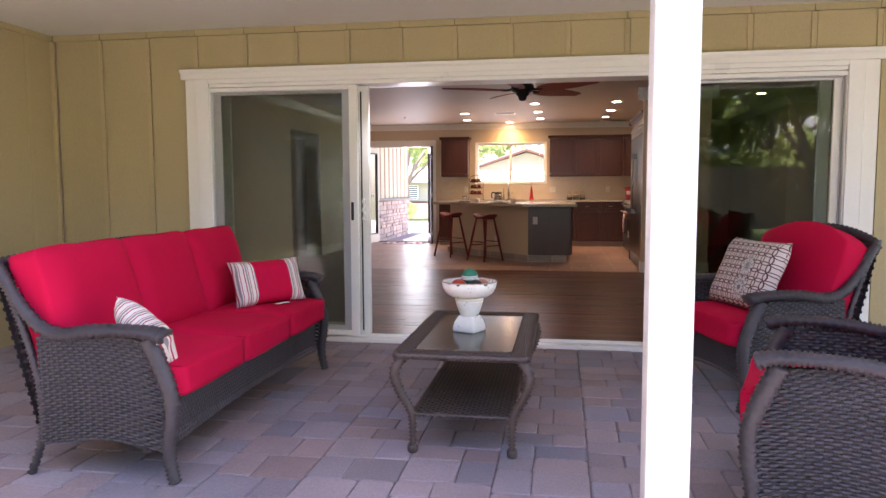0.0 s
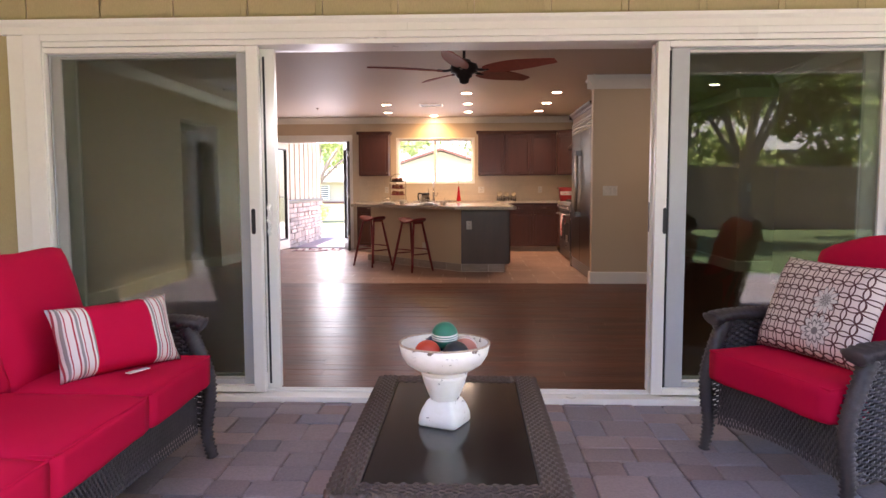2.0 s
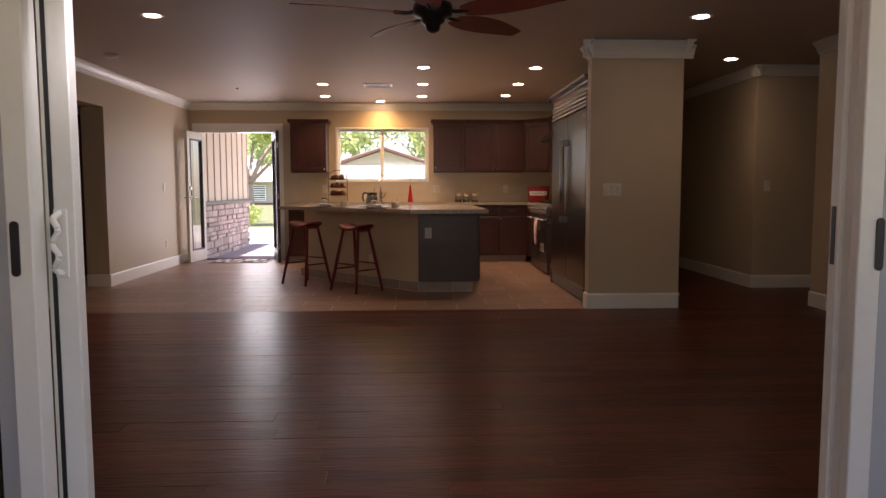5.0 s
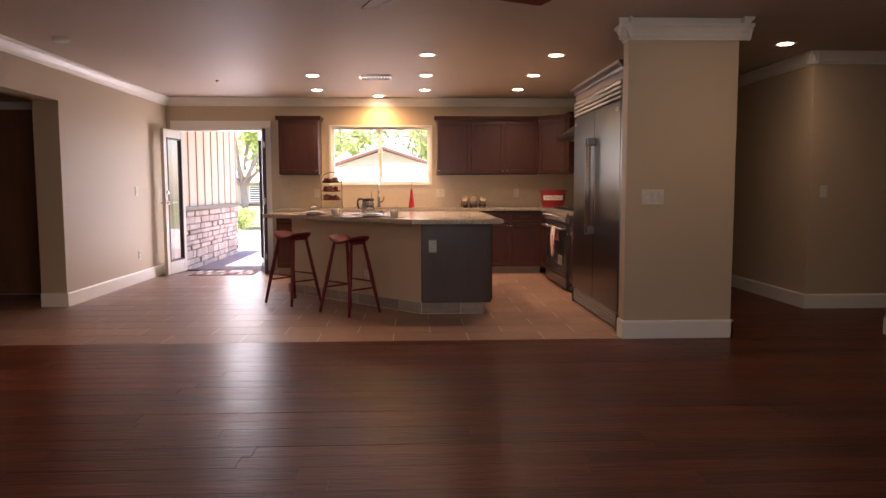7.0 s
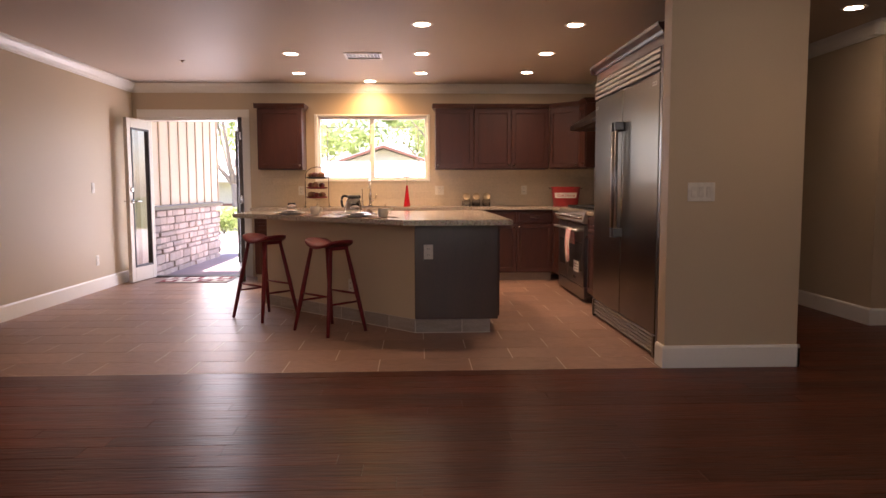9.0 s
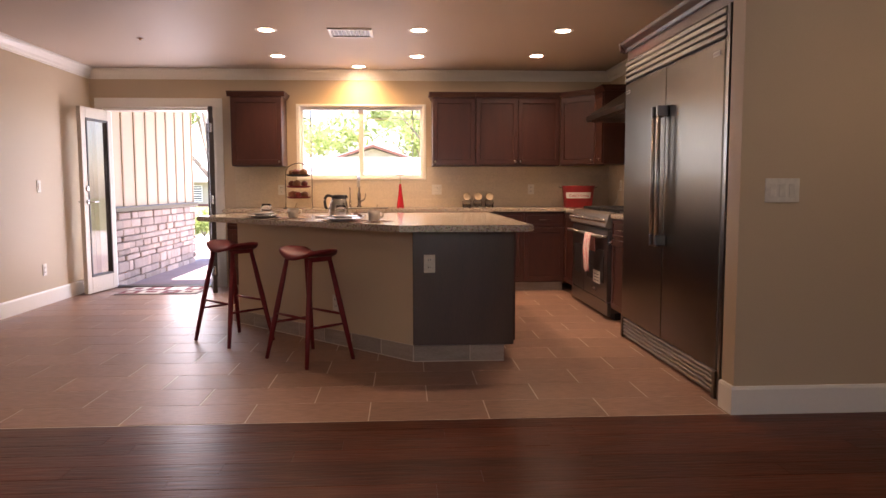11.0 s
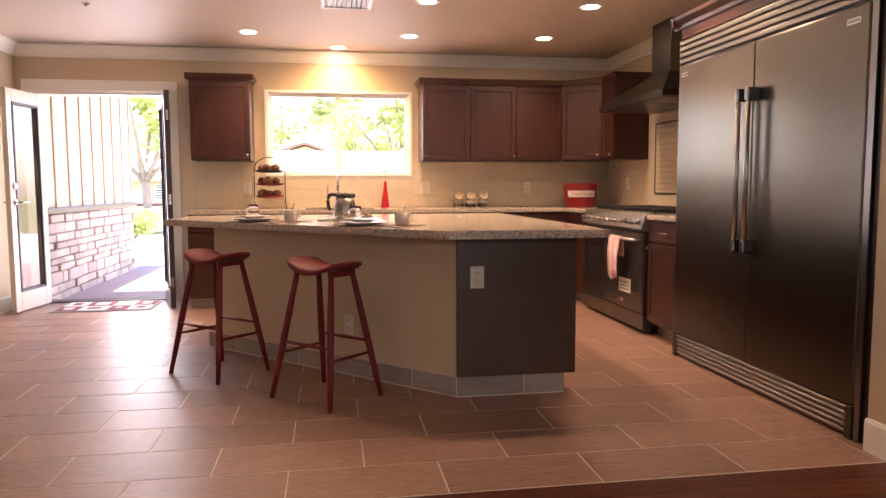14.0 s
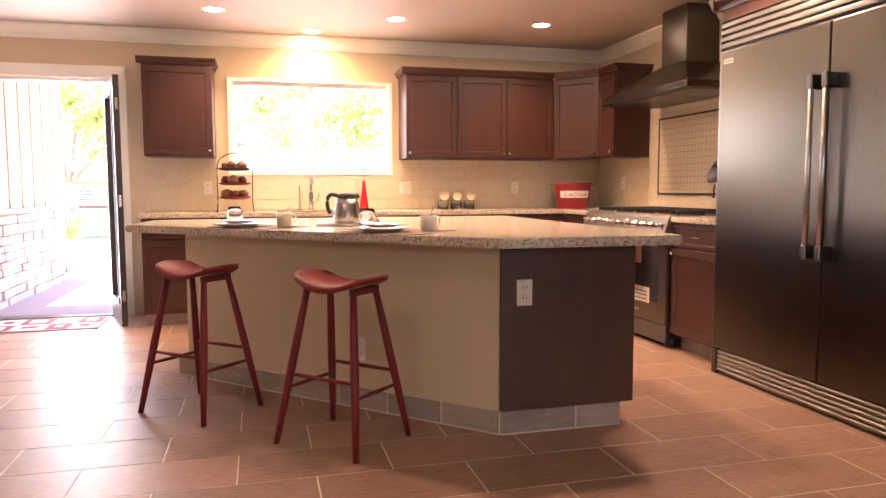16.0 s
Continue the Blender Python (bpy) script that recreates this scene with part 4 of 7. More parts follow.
# ---- stools ----
def stool(m):
    s = thing("bar_stool", "red stained wooden bar stool with a saddle seat", "stool", m, "stools at the island")
    bm = bmesh.new()
    nx, ny = 16, 10
    grid = {}
    for lay in (0, 1):
        for i in range(nx + 1):
            for j in range(ny + 1):
                u, v = 2 * i / nx - 1, 2 * j / ny - 1
                a = u * math.sqrt(1 - v * v * 0.38)
                b = v * math.sqrt(1 - u * u * 0.38)
                z = 0.670 + 0.045 * u * u - 0.012 * v * v + (0.03 * (1 - 0.35 * max(abs(u), abs(v)) ** 4) if lay else 0.0)
                grid[lay, i, j] = bm.verts.new((a * 0.215, b * 0.135, z))
    fs = []
    for lay in (0, 1):
        for i in range(nx):
            for j in range(ny):
                fs.append(bm.faces.new((grid[lay, i, j], grid[lay, i + 1, j], grid[lay, i + 1, j + 1], grid[lay, i, j + 1])))
    edge = [(i, 0) for i in range(nx)] + [(nx, j) for j in range(ny)] + [(i, ny) for i in range(nx, 0, -1)] + [(0, j) for j in range(ny, 0, -1)]
    for k, e in enumerate(edge):
        f = edge[(k + 1) % len(edge)]
        fs.append(bm.faces.new((grid[0, *e], grid[0, *f], grid[1, *f], grid[1, *e])))
    bmesh.ops.recalc_face_normals(bm, faces=fs)
    part("seat", bm, M_REDWOOD, s, "saddle-shaped seat", True)
    for sx in (-1, 1):
        box_bm = bx(sx * 0.125 - 0.016, sx * 0.125 + 0.016, -0.085, 0.085, 0.650, 0.678, 0.003)
        part("cleat", box_bm, M_REDWOOD, s)
        for sy in (-1, 1):
            a, b = Vector((sx * 0.217, sy * 0.186, 0)), Vector((sx * 0.125, sy * 0.075, 0.665))
            pts = [a.lerp(b, t) for t in (0, 0.25, 0.5, 0.75, 1)]
            part("leg", tube(bmesh.new(), pts, [0.0125, 0.016, 0.0185, 0.017, 0.014], 12), M_REDWOOD, s, "", True)

    def leg_at(sx, sy, z):
        return Vector((sx * 0.217, sy * 0.186, 0)).lerp(Vector((sx * 0.125, sy * 0.075, 0.665)), z / 0.665)
    for a, b, z in (((-1, -1), (-1, 1), 0.24), ((1, -1), (1, 1), 0.24), ((-1, -1), (1, -1), 0.30), ((-1, 1), (1, 1), 0.30)):
        p, q = leg_at(*a, z), leg_at(*b, z)
        part("stretcher", tube(bmesh.new(), [p, p.lerp(q, 0.5), q], [0.007, 0.0095, 0.007], 8), M_REDWOOD, s, "", True)
    return s


st1 = stool(pose(-1.167, 10.97, 0, 0, 0, -46))
copy_thing(st1, pose(-1.80, 11.585, 0, 0, 0, -43.5))

# ---- refrigerator pair ----
fg = thing("refrigerator", "wide built-in stainless refrigerator and freezer pair with louvred grilles", "refrigerator")
FX, FY0, FY1 = 1.085, 9.90, 11.56
part("body", boxes((FX + 0.03, KX - 0.003, FY0 - 0.005, FY1 - 0.002, 0.0, 2.03)), M_STEEL_DARK, fg)
for y0, y1, hy in ((9.937, 10.737, 10.695), (10.744, 11.548, 10.785)):
    dr = part("door", bx(FX, FX + 0.035, y0, y1, 0.152, 1.862, 0.006, 2), M_STEEL, fg, "brushed stainless door")
    h = bmesh.new()
    tube(h, [(FX - 0.058, hy, 0.745), (FX - 0.058, hy, 1.615)], 0.013, 14)
    part("handle", h, M_BRIGHT, dr, "long tubular steel handle", True)
    for z in (0.79, 1.59):
        part("bracket", bx(FX - 0.074, FX - 0.001, hy - 0.016, hy + 0.016, z - 0.04, z + 0.028, 0.007, 2), M_STEEL_DARK, dr)
    part("badge", bx(FX - 0.003, FX - 0.0005, (y1 - 0.11) if hy > 10.74 else (y0 + 0.05), (y1 - 0.03) if hy > 10.74 else (y0 + 0.13), 1.79, 1.815), M_BRIGHT, dr, "small steel badge with a dark face")
    part("badge_face", bx(FX - 0.0042, FX - 0.0031, (y1 - 0.105) if hy > 10.74 else (y0 + 0.055), (y1 - 0.035) if hy > 10.74 else (y0 + 0.125), 1.796, 1.809), M_STEEL_DARK, dr)
for y0, y1 in ((FY0 - 0.004, 9.932), (11.551, FY1)):
    part("side_trim", bx(FX + 0.005, FX + 0.031, y0, y1, 0.0, 2.03), M_STEEL_DARK, fg)
for k in range(4):
    part("louvre", bx(FX - 0.005, FX + 0.028, 9.933, 11.55, 1.878 + 0.038 * k, 1.905 + 0.038 * k, 0.007, 2), M_LOUVRE, fg)
for k in range(5):
    part("louvre", bx(FX + 0.002, FX + 0.028, 9.975, 11.51, 0.018 + 0.026 * k, 0.037 + 0.026 * k, 0.005), M_LOUVRE, fg)
for y in (9.934, 11.51):
    part("foot_block", bx(FX - 0.005, FX + 0.03, y, y + 0.04, 0.0, 0.148, 0.005), M_STEEL, fg)
part("filler", bx(FX + 0.02, FX + 0.05, 9.823, FY0 - 0.006, 0.0, 2.03), M_DARKEDGE, fg, "dark filler strip beside the wall")
oc = thing("wall_cabinet", "dark cherry cabinet with cornice over the refrigerator", "wall cabinet")
part("body", boxes((1.10, KX - 0.09, FY0 - 0.004, FY1, 2.034, 2.15)), M_CAB, oc)
part("side_panel", boxes((1.13, KX - 0.003, FY1 + 0.003, FY1 + 0.023, 0.0, 2.15)), M_CAB, oc)
bm = bmesh.new()
prof = [(0.0, 2.10), (0.012, 2.10), (0.02, 2.12), (0.045, 2.15), (0.05, 2.17), (0.0, 2.17)]
run(bm, prof, (1.10, FY0 - 0.004), (1.10, FY1 + 0.07), (-1, 0))
run(bm, prof, (1.05, FY1 + 0.023), (KX - 0.1, FY1 + 0.023), (0, 1))
part("cornice", bm, M_CAB, oc)

# ---- range ----
rg = thing("range_cooker", "wide stainless range with two ovens and black grates", "range")
RX = 1.155
part("body", boxes((RX + 0.03, KX - 0.004, 12.155, 13.385, 0.06, 0.90)), M_STEEL_DARK, rg)
part("plinth", boxes((RX + 0.07, KX - 0.1, 12.17, 13.37, 0.0, 0.06)), M_BLACK, rg)
cp = bmesh.new()
prism(cp, [(RX - 0.01, 0.775), (RX - 0.028, 0.79), (RX + 0.0, 0.885), (RX + 0.02, 0.905), (RX + 0.06, 0.908), (RX + 0.06, 0.775)], "y", 12.155, 13.385)
panel = part("control_panel", cp, M_LOUVRE, rg)
for k in range(11):
    y = 12.22 + 0.11 * k
    kb = lathe(bmesh.new(), [(0.026, 0.0), (0.026, 0.008), (0.020, 0.01), (0.018, 0.034), (0.014, 0.038)], 14)
    bmesh.ops.rotate(kb, verts=kb.verts, matrix=Matrix.Rotation(radians(-90), 3, 'Y'))
    bmesh.ops.translate(kb, verts=kb.verts, vec=(RX - 0.017, y, 0.835))
    part("control_knob", kb, M_CHROME, panel, "", True)
for y0, y1 in ((12.16, 12.915), (12.925, 13.38)):
    dr = part("oven_door", bx(RX - 0.005, RX + 0.03, y0, y1, 0.155, 0.765, 0.005), M_STEEL_DARK, rg)
    part("oven_window", bx(RX - 0.008, RX - 0.004, y0 + 0.1, y1 - 0.1, 0.30, 0.58, 0.002), M_BLACK, dr, "black oven glass")
    h = bmesh.new()
    tube(h, [(RX - 0.058, y0 + 0.03, 0.705), (RX - 0.058, y1 - 0.03, 0.705)], 0.013, 12)
    for y in (y0 + 0.05, y1 - 0.05):
        tube(h, [(RX - 0.004, y, 0.705), (RX - 0.058, y, 0.705)], 0.009, 8)
    part("oven_handle", h, M_BRIGHT, dr, "", True)
part("lower_panel", bx(RX, RX + 0.03, 12.16, 13.38, 0.03, 0.148, 0.004), M_STEEL_DARK, rg)
part("energy_label", bx(RX - 0.0105, RX - 0.0085, 12.36, 12.58, 0.28, 0.39), M_PLATE, rg, "white paper label with grey bars")
for k in range(3):
    part("label_bar", bx(RX - 0.0115, RX - 0.0106, 12.39, 12.55, 0.30 + 0.027 * k, 0.308 + 0.027 * k), M_STEEL_DARK, rg)
part("badge", bx(RX - 0.007, RX - 0.0045, 12.50, 12.60, 0.205, 0.23), M_CHROME, rg)
for k in range(4):
    gr = bmesh.new()
    y0 = 12.18 + 0.3 * k
    for j in range(4):
        box(gr, RX + 0.09, 1.78, y0 + 0.02 + 0.075 * j, y0 + 0.036 + 0.075 * j, 0.915, 0.935, 0.003)
    for x in (RX + 0.09, 1.45, 1.765):
        box(gr, x, x + 0.015, y0 + 0.02, y0 + 0.262, 0.902, 0.916, 0.003)
    part("grate", gr, M_IRON, rg, "black cast iron grate")
tw = bmesh.new()
cols = 10
vs = {}
for i in range(cols + 1):
    y = 12.43 + 0.21 * i / cols
    for j, (x, z) in enumerate(((RX - 0.035, 0.56), (RX - 0.04, 0.70), (RX - 0.058, 0.722), (RX - 0.076, 0.70), (RX - 0.084, 0.58), (RX - 0.080, 0.47), (RX - 0.076, 0.38))):
        f = 0.009 * math.sin(i * 1.9 + j * 0.3) * (0.3 + (j > 3))
        vs[i, j] = tw.verts.new((x - abs(f), y - 0.018 * (j - 3) * (i / cols - 0.5) * (j > 3), z + 0.012 * math.sin(i * 0.7) * (j == 6)))
for i in range(cols):
    for j in range(6):
        tw.faces.new((vs[i, j], vs[i + 1, j], vs[i + 1, j + 1], vs[i, j + 1]))
towel = tagged(part("dish_towel", tw, M_TOWEL, None, "", True), "pink striped dish towel hung over the oven handle", "towel")
towel.modifiers.new("cloth", 'SOLIDIFY').thickness = 0.004

# ---- hood ----
hd = thing("range_hood", "stainless chimney range hood on the wall", "range hood")
cn = bmesh.new()
box(cn, 1.27, KX - 0.004, 12.16, 13.38, 1.765, 1.815, 0.003)
part("canopy_rim", cn, M_STEEL, hd)
cn = bmesh.new()
lo = [cn.verts.new(p) for p in ((1.275, 12.165, 1.8155), (1.275, 13.375, 1.8155), (KX - 0.004, 13.375, 1.8155), (KX - 0.004, 12.165, 1.8155))]
hi = [cn.verts.new(p) for p in ((1.545, 12.60, 2.02), (1.545, 12.94, 2.02), (KX - 0.004, 12.94, 2.02), (KX - 0.004, 12.60, 2.02))]
cn.faces.new(lo[::-1]), cn.faces.new(hi)
for i in range(4):
    cn.faces.new((lo[i], lo[(i + 1) % 4], hi[(i + 1) % 4], hi[i]))
bmesh.ops.recalc_face_normals(cn, faces=cn.faces)
part("canopy", cn, M_STEEL, hd)
part("chimney", bx(1.55, KX - 0.004, 12.605, 12.935, 2.0, ZC - 0.002, 0.004), M_STEEL, hd)
for k in range(3):
    part("filter", bx(1.33, 1.77, 12.2 + 0.39 * k, 12.57 + 0.39 * k, 1.758, 1.7645, 0.002), M_STEEL_DARK, hd)
part("control_strip", bx(1.2665, 1.2695, 12.2, 12.38, 1.78, 1.80), M_BLACK, hd)

# ---- tile inset with dark border over the range ----
pb = thing("wall_panel", "cream dotted panel in a dark frame over the range", "wall panel")
part("board", bx(KX - 0.016, KX - 0.010, 12.20, 13.36, 1.05, 1.66), M_SPLASH, pb)
bm = bmesh.new()
for a in ((12.185, 12.20, 1.035, 1.675), (13.36, 13.375, 1.035, 1.675), (12.20, 13.36, 1.66, 1.675), (12.20, 13.36, 1.035, 1.05)):
    box(bm, KX - 0.022, KX - 0.010, *a, bev=0.002)
part("border", bm, M_DARKEDGE, pb, "dark border")
dots = bmesh.new()
for i in range(24):
    for j in range(12):
        y, z = 12.235 + 0.0475 * i, 1.08 + 0.05 * j
        box(dots, KX - 0.018, KX - 0.0155, y - 0.0042, y + 0.0042, z - 0.0042, z + 0.0042)
tagged(part("dots", dots, M_DARKEDGE, pb), kind="stuff")


# ---- front double door, both leaves swung inwards ----
fd = thing("door_2", "front double door with glazed leaves standing open inwards", "front door", kind="structure")
part("door_frame", boxes((-3.87, -3.84, YN + 0.002, YN + 0.158, 0, 2.015), (-2.68, -2.65, YN + 0.002, YN + 0.158, 0, 2.015), (-3.84, -2.68, YN + 0.002, YN + 0.158, 1.985, 2.015), bev=0.002), M_TRIM, fd)
part("casing", boxes((-3.955, -3.87, YN - 0.018, YN - 0.001, 0, 2.015), (-2.65, -2.565, YN - 0.018, YN - 0.001, 0, 2.015), (-3.955, -2.565, YN - 0.018, YN - 0.001, 2.016, 2.12), bev=0.003), M_TRIM, fd)
part("threshold", bx(-3.84, -2.68, YN, YN + 0.16, -0.02, 0.014, 0.004), M_DARKEDGE, fd)


def glazed_leaf(m, mats, outer):
    """A door leaf 0.585 wide; hinge at its origin, opening edge at +x."""
    w, t, h = 0.575, 0.045, 1.97
    st, tr_, br = 0.088, 0.12, 0.19
    bm = bmesh.new()
    box(bm, 0, st, 0, t, 0.012, h, 0.003)
    box(bm, w - st, w, 0, t, 0.012, h, 0.003)
    box(bm, st, w - st, 0, t, h - tr_, h, 0.003)
    box(bm, st, w - st, 0, t, 0.012, br, 0.003)
    lf = part("leaf", bm, mats[0], fd, outer)
    lf.matrix_basis = m
    b2 = bmesh.new()
    for a in ((st - 0.008, st + 0.014, br - 0.008, h - tr_ + 0.008), (w - st - 0.014, w - st + 0.008, br - 0.008, h - tr_ + 0.008), (st + 0.014, w - st - 0.014, h - tr_ - 0.014, h - tr_ + 0.008), (st + 0.014, w - st - 0.014, br - 0.008, br + 0.014)):
        box(b2, a[0], a[1], -0.008, t + 0.008, a[2], a[3], 0.004)
    part("glazing_bead", b2, mats[1], lf, "dark glazing bead")
    g = part("pane", bx(st + 0.014, w - st - 0.014, t / 2 - 0.003, t / 2 + 0.003, br + 0.014, h - tr_ - 0.014), M_GLASS, lf)
    g.visible_shadow = False
    return lf


lf = glazed_leaf(pose(-3.825, 14.485, 0, 0, 0, -98), (M_DOORWHITE, M_DARKEDGE), "cream painted door leaf")
hw = bmesh.new()
for s in (0, 1):
    y = 0.045 if s else 0.0
    o = 1 if s else -1
    for z, r in ((0.98, 0.027), (1.12, 0.03)):
        c = lathe(bmesh.new(), [(r, 0), (r, 0.008), (r * 0.7, 0.014)], 16)
        bmesh.ops.rotate(c, verts=c.verts, matrix=Matrix.Rotation(radians(-90 * o), 3, 'X'))
        bmesh.ops.translate(c, verts=c.verts, vec=(0.51, y, z))
        me = bpy.data.meshes.new("tmp")
        c.to_mesh(me)
        hw.from_mesh(me)
        c.free()
        bpy.data.meshes.remove(me)
    tube(hw, [(0.51, y, 0.98), (0.51, y + o * 0.05, 0.98), (0.40, y + o * 0.055, 0.98)], 0.009, 8)
part("lever_handle", hw, M_NICKEL, lf, "satin nickel lever and deadbolt", True)
rl = glazed_leaf(pose(-2.695, 14.475, 0, 0, 0, -73) @ pose(0, -0.045, 0), (M_DARKEDGE, M_DARKEDGE), "dark bronze door leaf")
for z in (0.25, 1.0, 1.75):
    part("bolt", bx(0.5755, 0.578, 0.012, 0.033, z - 0.045, z + 0.045), M_NICKEL, rl, "steel edge bolt")


# ---- door in the side hall ----
hdoor = thing("door_3", "closed brown wooden panelled door in the side hall", "door", kind="structure")
bm = shaker(0.80, 2.02, 0.04, 0.11, 0.01)
box(bm, 0.11, 0.69, -0.04, -0.002, 0.95, 1.07, 0.002)
dl = put(part("leaf", bm, mat("brown_stained_door", (0.32, 0.15, 0.08), (0.24, 0.11, 0.06), 2, 30, (6, 6, 1), rough=0.4, relief=0.08), hdoor), -5.25, 12.345, 0.01)
part("casing", boxes((-5.34, -5.255, 12.325, 12.349, 0, 2.04), (-4.445, -4.36, 12.325, 12.349, 0, 2.04), (-5.34, -4.36, 12.325, 12.349, 2.04, 2.12), bev=0.003), M_TRIM, hdoor)

# ---- ceiling fixtures ----
SPOTS = [(-0.42, 11.21), (0.82, 11.20), (-1.69, 12.49), (-0.41, 12.45), (0.81, 12.42), (-1.80, 13.66), (-0.405, 13.63), (0.80, 13.55), (-1.03, 14.24), (-2.54, 8.93), (1.70, 8.82), (2.75, 10.6)]


def downlight(x, y):
    o = thing("downlight", "round recessed downlight, lit, in the ceiling", "downlight", pose(x, y, ZC), "recessed downlights")
    part("trim_ring", lathe(bmesh.new(), [(0.062, -0.001), (0.062, -0.004), (0.085, -0.006), (0.092, -0.001)], 24, caps=False), M_CEILWHITE, o, "", True)
    part("lens", lathe(bmesh.new(), [(0.0615, -0.001), (0.0615, -0.003), (0.03, -0.0045), (0.002, -0.005)], 24), M_LAMP, o, "glowing lens", True)
    return o


d0 = downlight(*SPOTS[0])
for p in SPOTS[1:]:
    copy_thing(d0, pose(*p, ZC))
for i, (x, y) in enumerate(SPOTS):
    ld = bpy.data.lights.new("downlight_lamp", 'SPOT')
    ld.energy, ld.color, ld.spot_size, ld.spot_blend, ld.shadow_soft_size = DOWN_WATTS * {8: 1.9, 9: 1.3, 10: 0.22, 11: 0.2}.get(i, 1.0), (1.0, 0.72, 0.42) if i != 8 else (1.0, 0.60, 0.18), radians(128 if i != 8 else 165), 0.8 if i != 8 else 1.0, 0.075 if i != 8 else 0.09
    new("downlight_lamp", ld).matrix_world = look((x, y, ZC - 0.012), (x, y + 0.001, 0))

vt = thing("air_vent", "white louvred air vent in the ceiling", "air vent", pose(-0.988, 12.56, ZC))
# Black sheet stands in for the shade between the slats; no duct is built.
part("backing", bx(-0.16, 0.16, -0.135, 0.135, -0.003, -0.001), M_BLACK, vt)
part("frame", boxes((-0.185, -0.16, -0.16, 0.16, -0.012, -0.001), (0.16, 0.185, -0.16, 0.16, -0.012, -0.001), (-0.16, 0.16, 0.135, 0.16, -0.012, -0.001), (-0.16, 0.16, -0.16, -0.135, -0.012, -0.001), bev=0.002), M_CEILWHITE, vt)
for k in range(9):
    sl = part("slat", bx(-0.008, 0.008, -0.135, 0.135, -0.001, 0.001), M_CEILWHITE, vt)
    sl.matrix_basis = pose(-0.14 + 0.035 * k, 0, -0.009, 0, 62, 0)
sd = thing("smoke_detector", "round white smoke detector on the ceiling", "smoke detector", pose(-3.53, 10.56, ZC))
part("body", lathe(bmesh.new(), [(0.068, -0.001), (0.068, -0.02), (0.06, -0.03), (0.03, -0.034), (0.003, -0.035)], 20), M_CEILWHITE, sd, "", True)
part("base_ring", lathe(bmesh.new(), [(0.074, -0.0008), (0.074, -0.008), (0.069, -0.009)], 20, caps=False), M_CEILWHITE, sd)
sp = thing("sprinkler_head", "small chrome sprinkler cover in the ceiling", "sprinkler", pose(-2.86, 12.87, ZC))
part("cover", lathe(bmesh.new(), [(0.03, -0.001), (0.03, -0.004), (0.012, -0.006), (0.012, -0.02), (0.004, -0.022)], 16), M_CHROME, sp, "", True)

# ---- ceiling fan ----
fan = thing("ceiling_fan", "dark bronze ceiling fan with five reddish wooden blades at rest", "ceiling fan", pose(-0.42, 7.72, 0))
M_BRONZE = mat("dark_bronze", (0.03, 0.024, 0.022), None, 5, 60, rough=0.4, metal=0.7, relief=0.05)
M_BLADE = mat("reddish_walnut_blade", (0.26, 0.055, 0.035), (0.16, 0.033, 0.022), 3, 30, (1, 1, 6), 0.5, relief=0.06, spec=0.25)
part("canopy", lathe(bmesh.new(), [(0.075, ZC - 0.001), (0.072, ZC - 0.03), (0.04, ZC - 0.065), (0.015, ZC - 0.07)], 24), M_BRONZE, fan, "", True)
part("rod", lathe(bmesh.new(), [(0.013, ZC - 0.069), (0.013, 2.26)], 12), M_BRONZE, fan, "", True)
part("motor", lathe(bmesh.new(), [(0.02, 2.285), (0.05, 2.275), (0.07, 2.25), (0.115, 2.235), (0.125, 2.20), (0.118, 2.165), (0.075, 2.15), (0.07, 2.125), (0.048, 2.11), (0.04, 2.075), (0.018, 2.062), (0.002, 2.06)], 28), M_BRONZE, fan, "", True)
for k in range(5):
    a = FAN_TURN + 72 * k
    arm = part("blade_arm", tube(bmesh.new(), smooth_path([(0.10, 0, 2.19), (0.16, 0, 2.175), (0.24, 0.0, 2.178)]), [0.012] * 9, 8), M_BRONZE, fan, "", True)
    arm.matrix_basis = pose(0, 0, 0, 0, 0, a)
    bl = bmesh.new()
    n = 14
    prof = [(0.20 + 0.66 * i / n, 0.055 + 0.05 * math.sin(math.pi * min(1, i / n * 1.1) ** 0.8) * (1 if i < n else 0.6)) for i in range(n + 1)]
    prof = [(x, w * (1 if x < 0.82 else 0.72)) for x, w in prof]
    up = [[bl.verts.new((x, s * w, z + 0.02 * math.sin((x - 0.2) * 2.5))) for x, w in prof] for s in (-1, 1) for z in (0.0, 0.007)]
    lo0, lo1, hi0, hi1 = up
    fs = []
    for i in range(n):
        fs += [bl.faces.new((lo1[i], lo1[i + 1], hi1[i + 1], hi1[i])), bl.faces.new((lo0[i], hi0[i], hi0[i + 1], lo0[i + 1])), bl.faces.new((lo0[i], lo0[i + 1], lo1[i + 1], lo1[i])), bl.faces.new((hi0[i], hi1[i], hi1[i + 1], hi0[i + 1]))]
    fs += [bl.faces.new((lo0[0], lo1[0], hi1[0], hi0[0])), bl.faces.new((lo0[n], hi0[n], hi1[n], lo1[n]))]
    bmesh.ops.recalc_face_normals(bl, faces=fs)
    b = part("blade", bl, M_BLADE, arm, "reddish wood blade")
    b.matrix_basis = pose(0, 0, 2.172, -13, 0, 0)


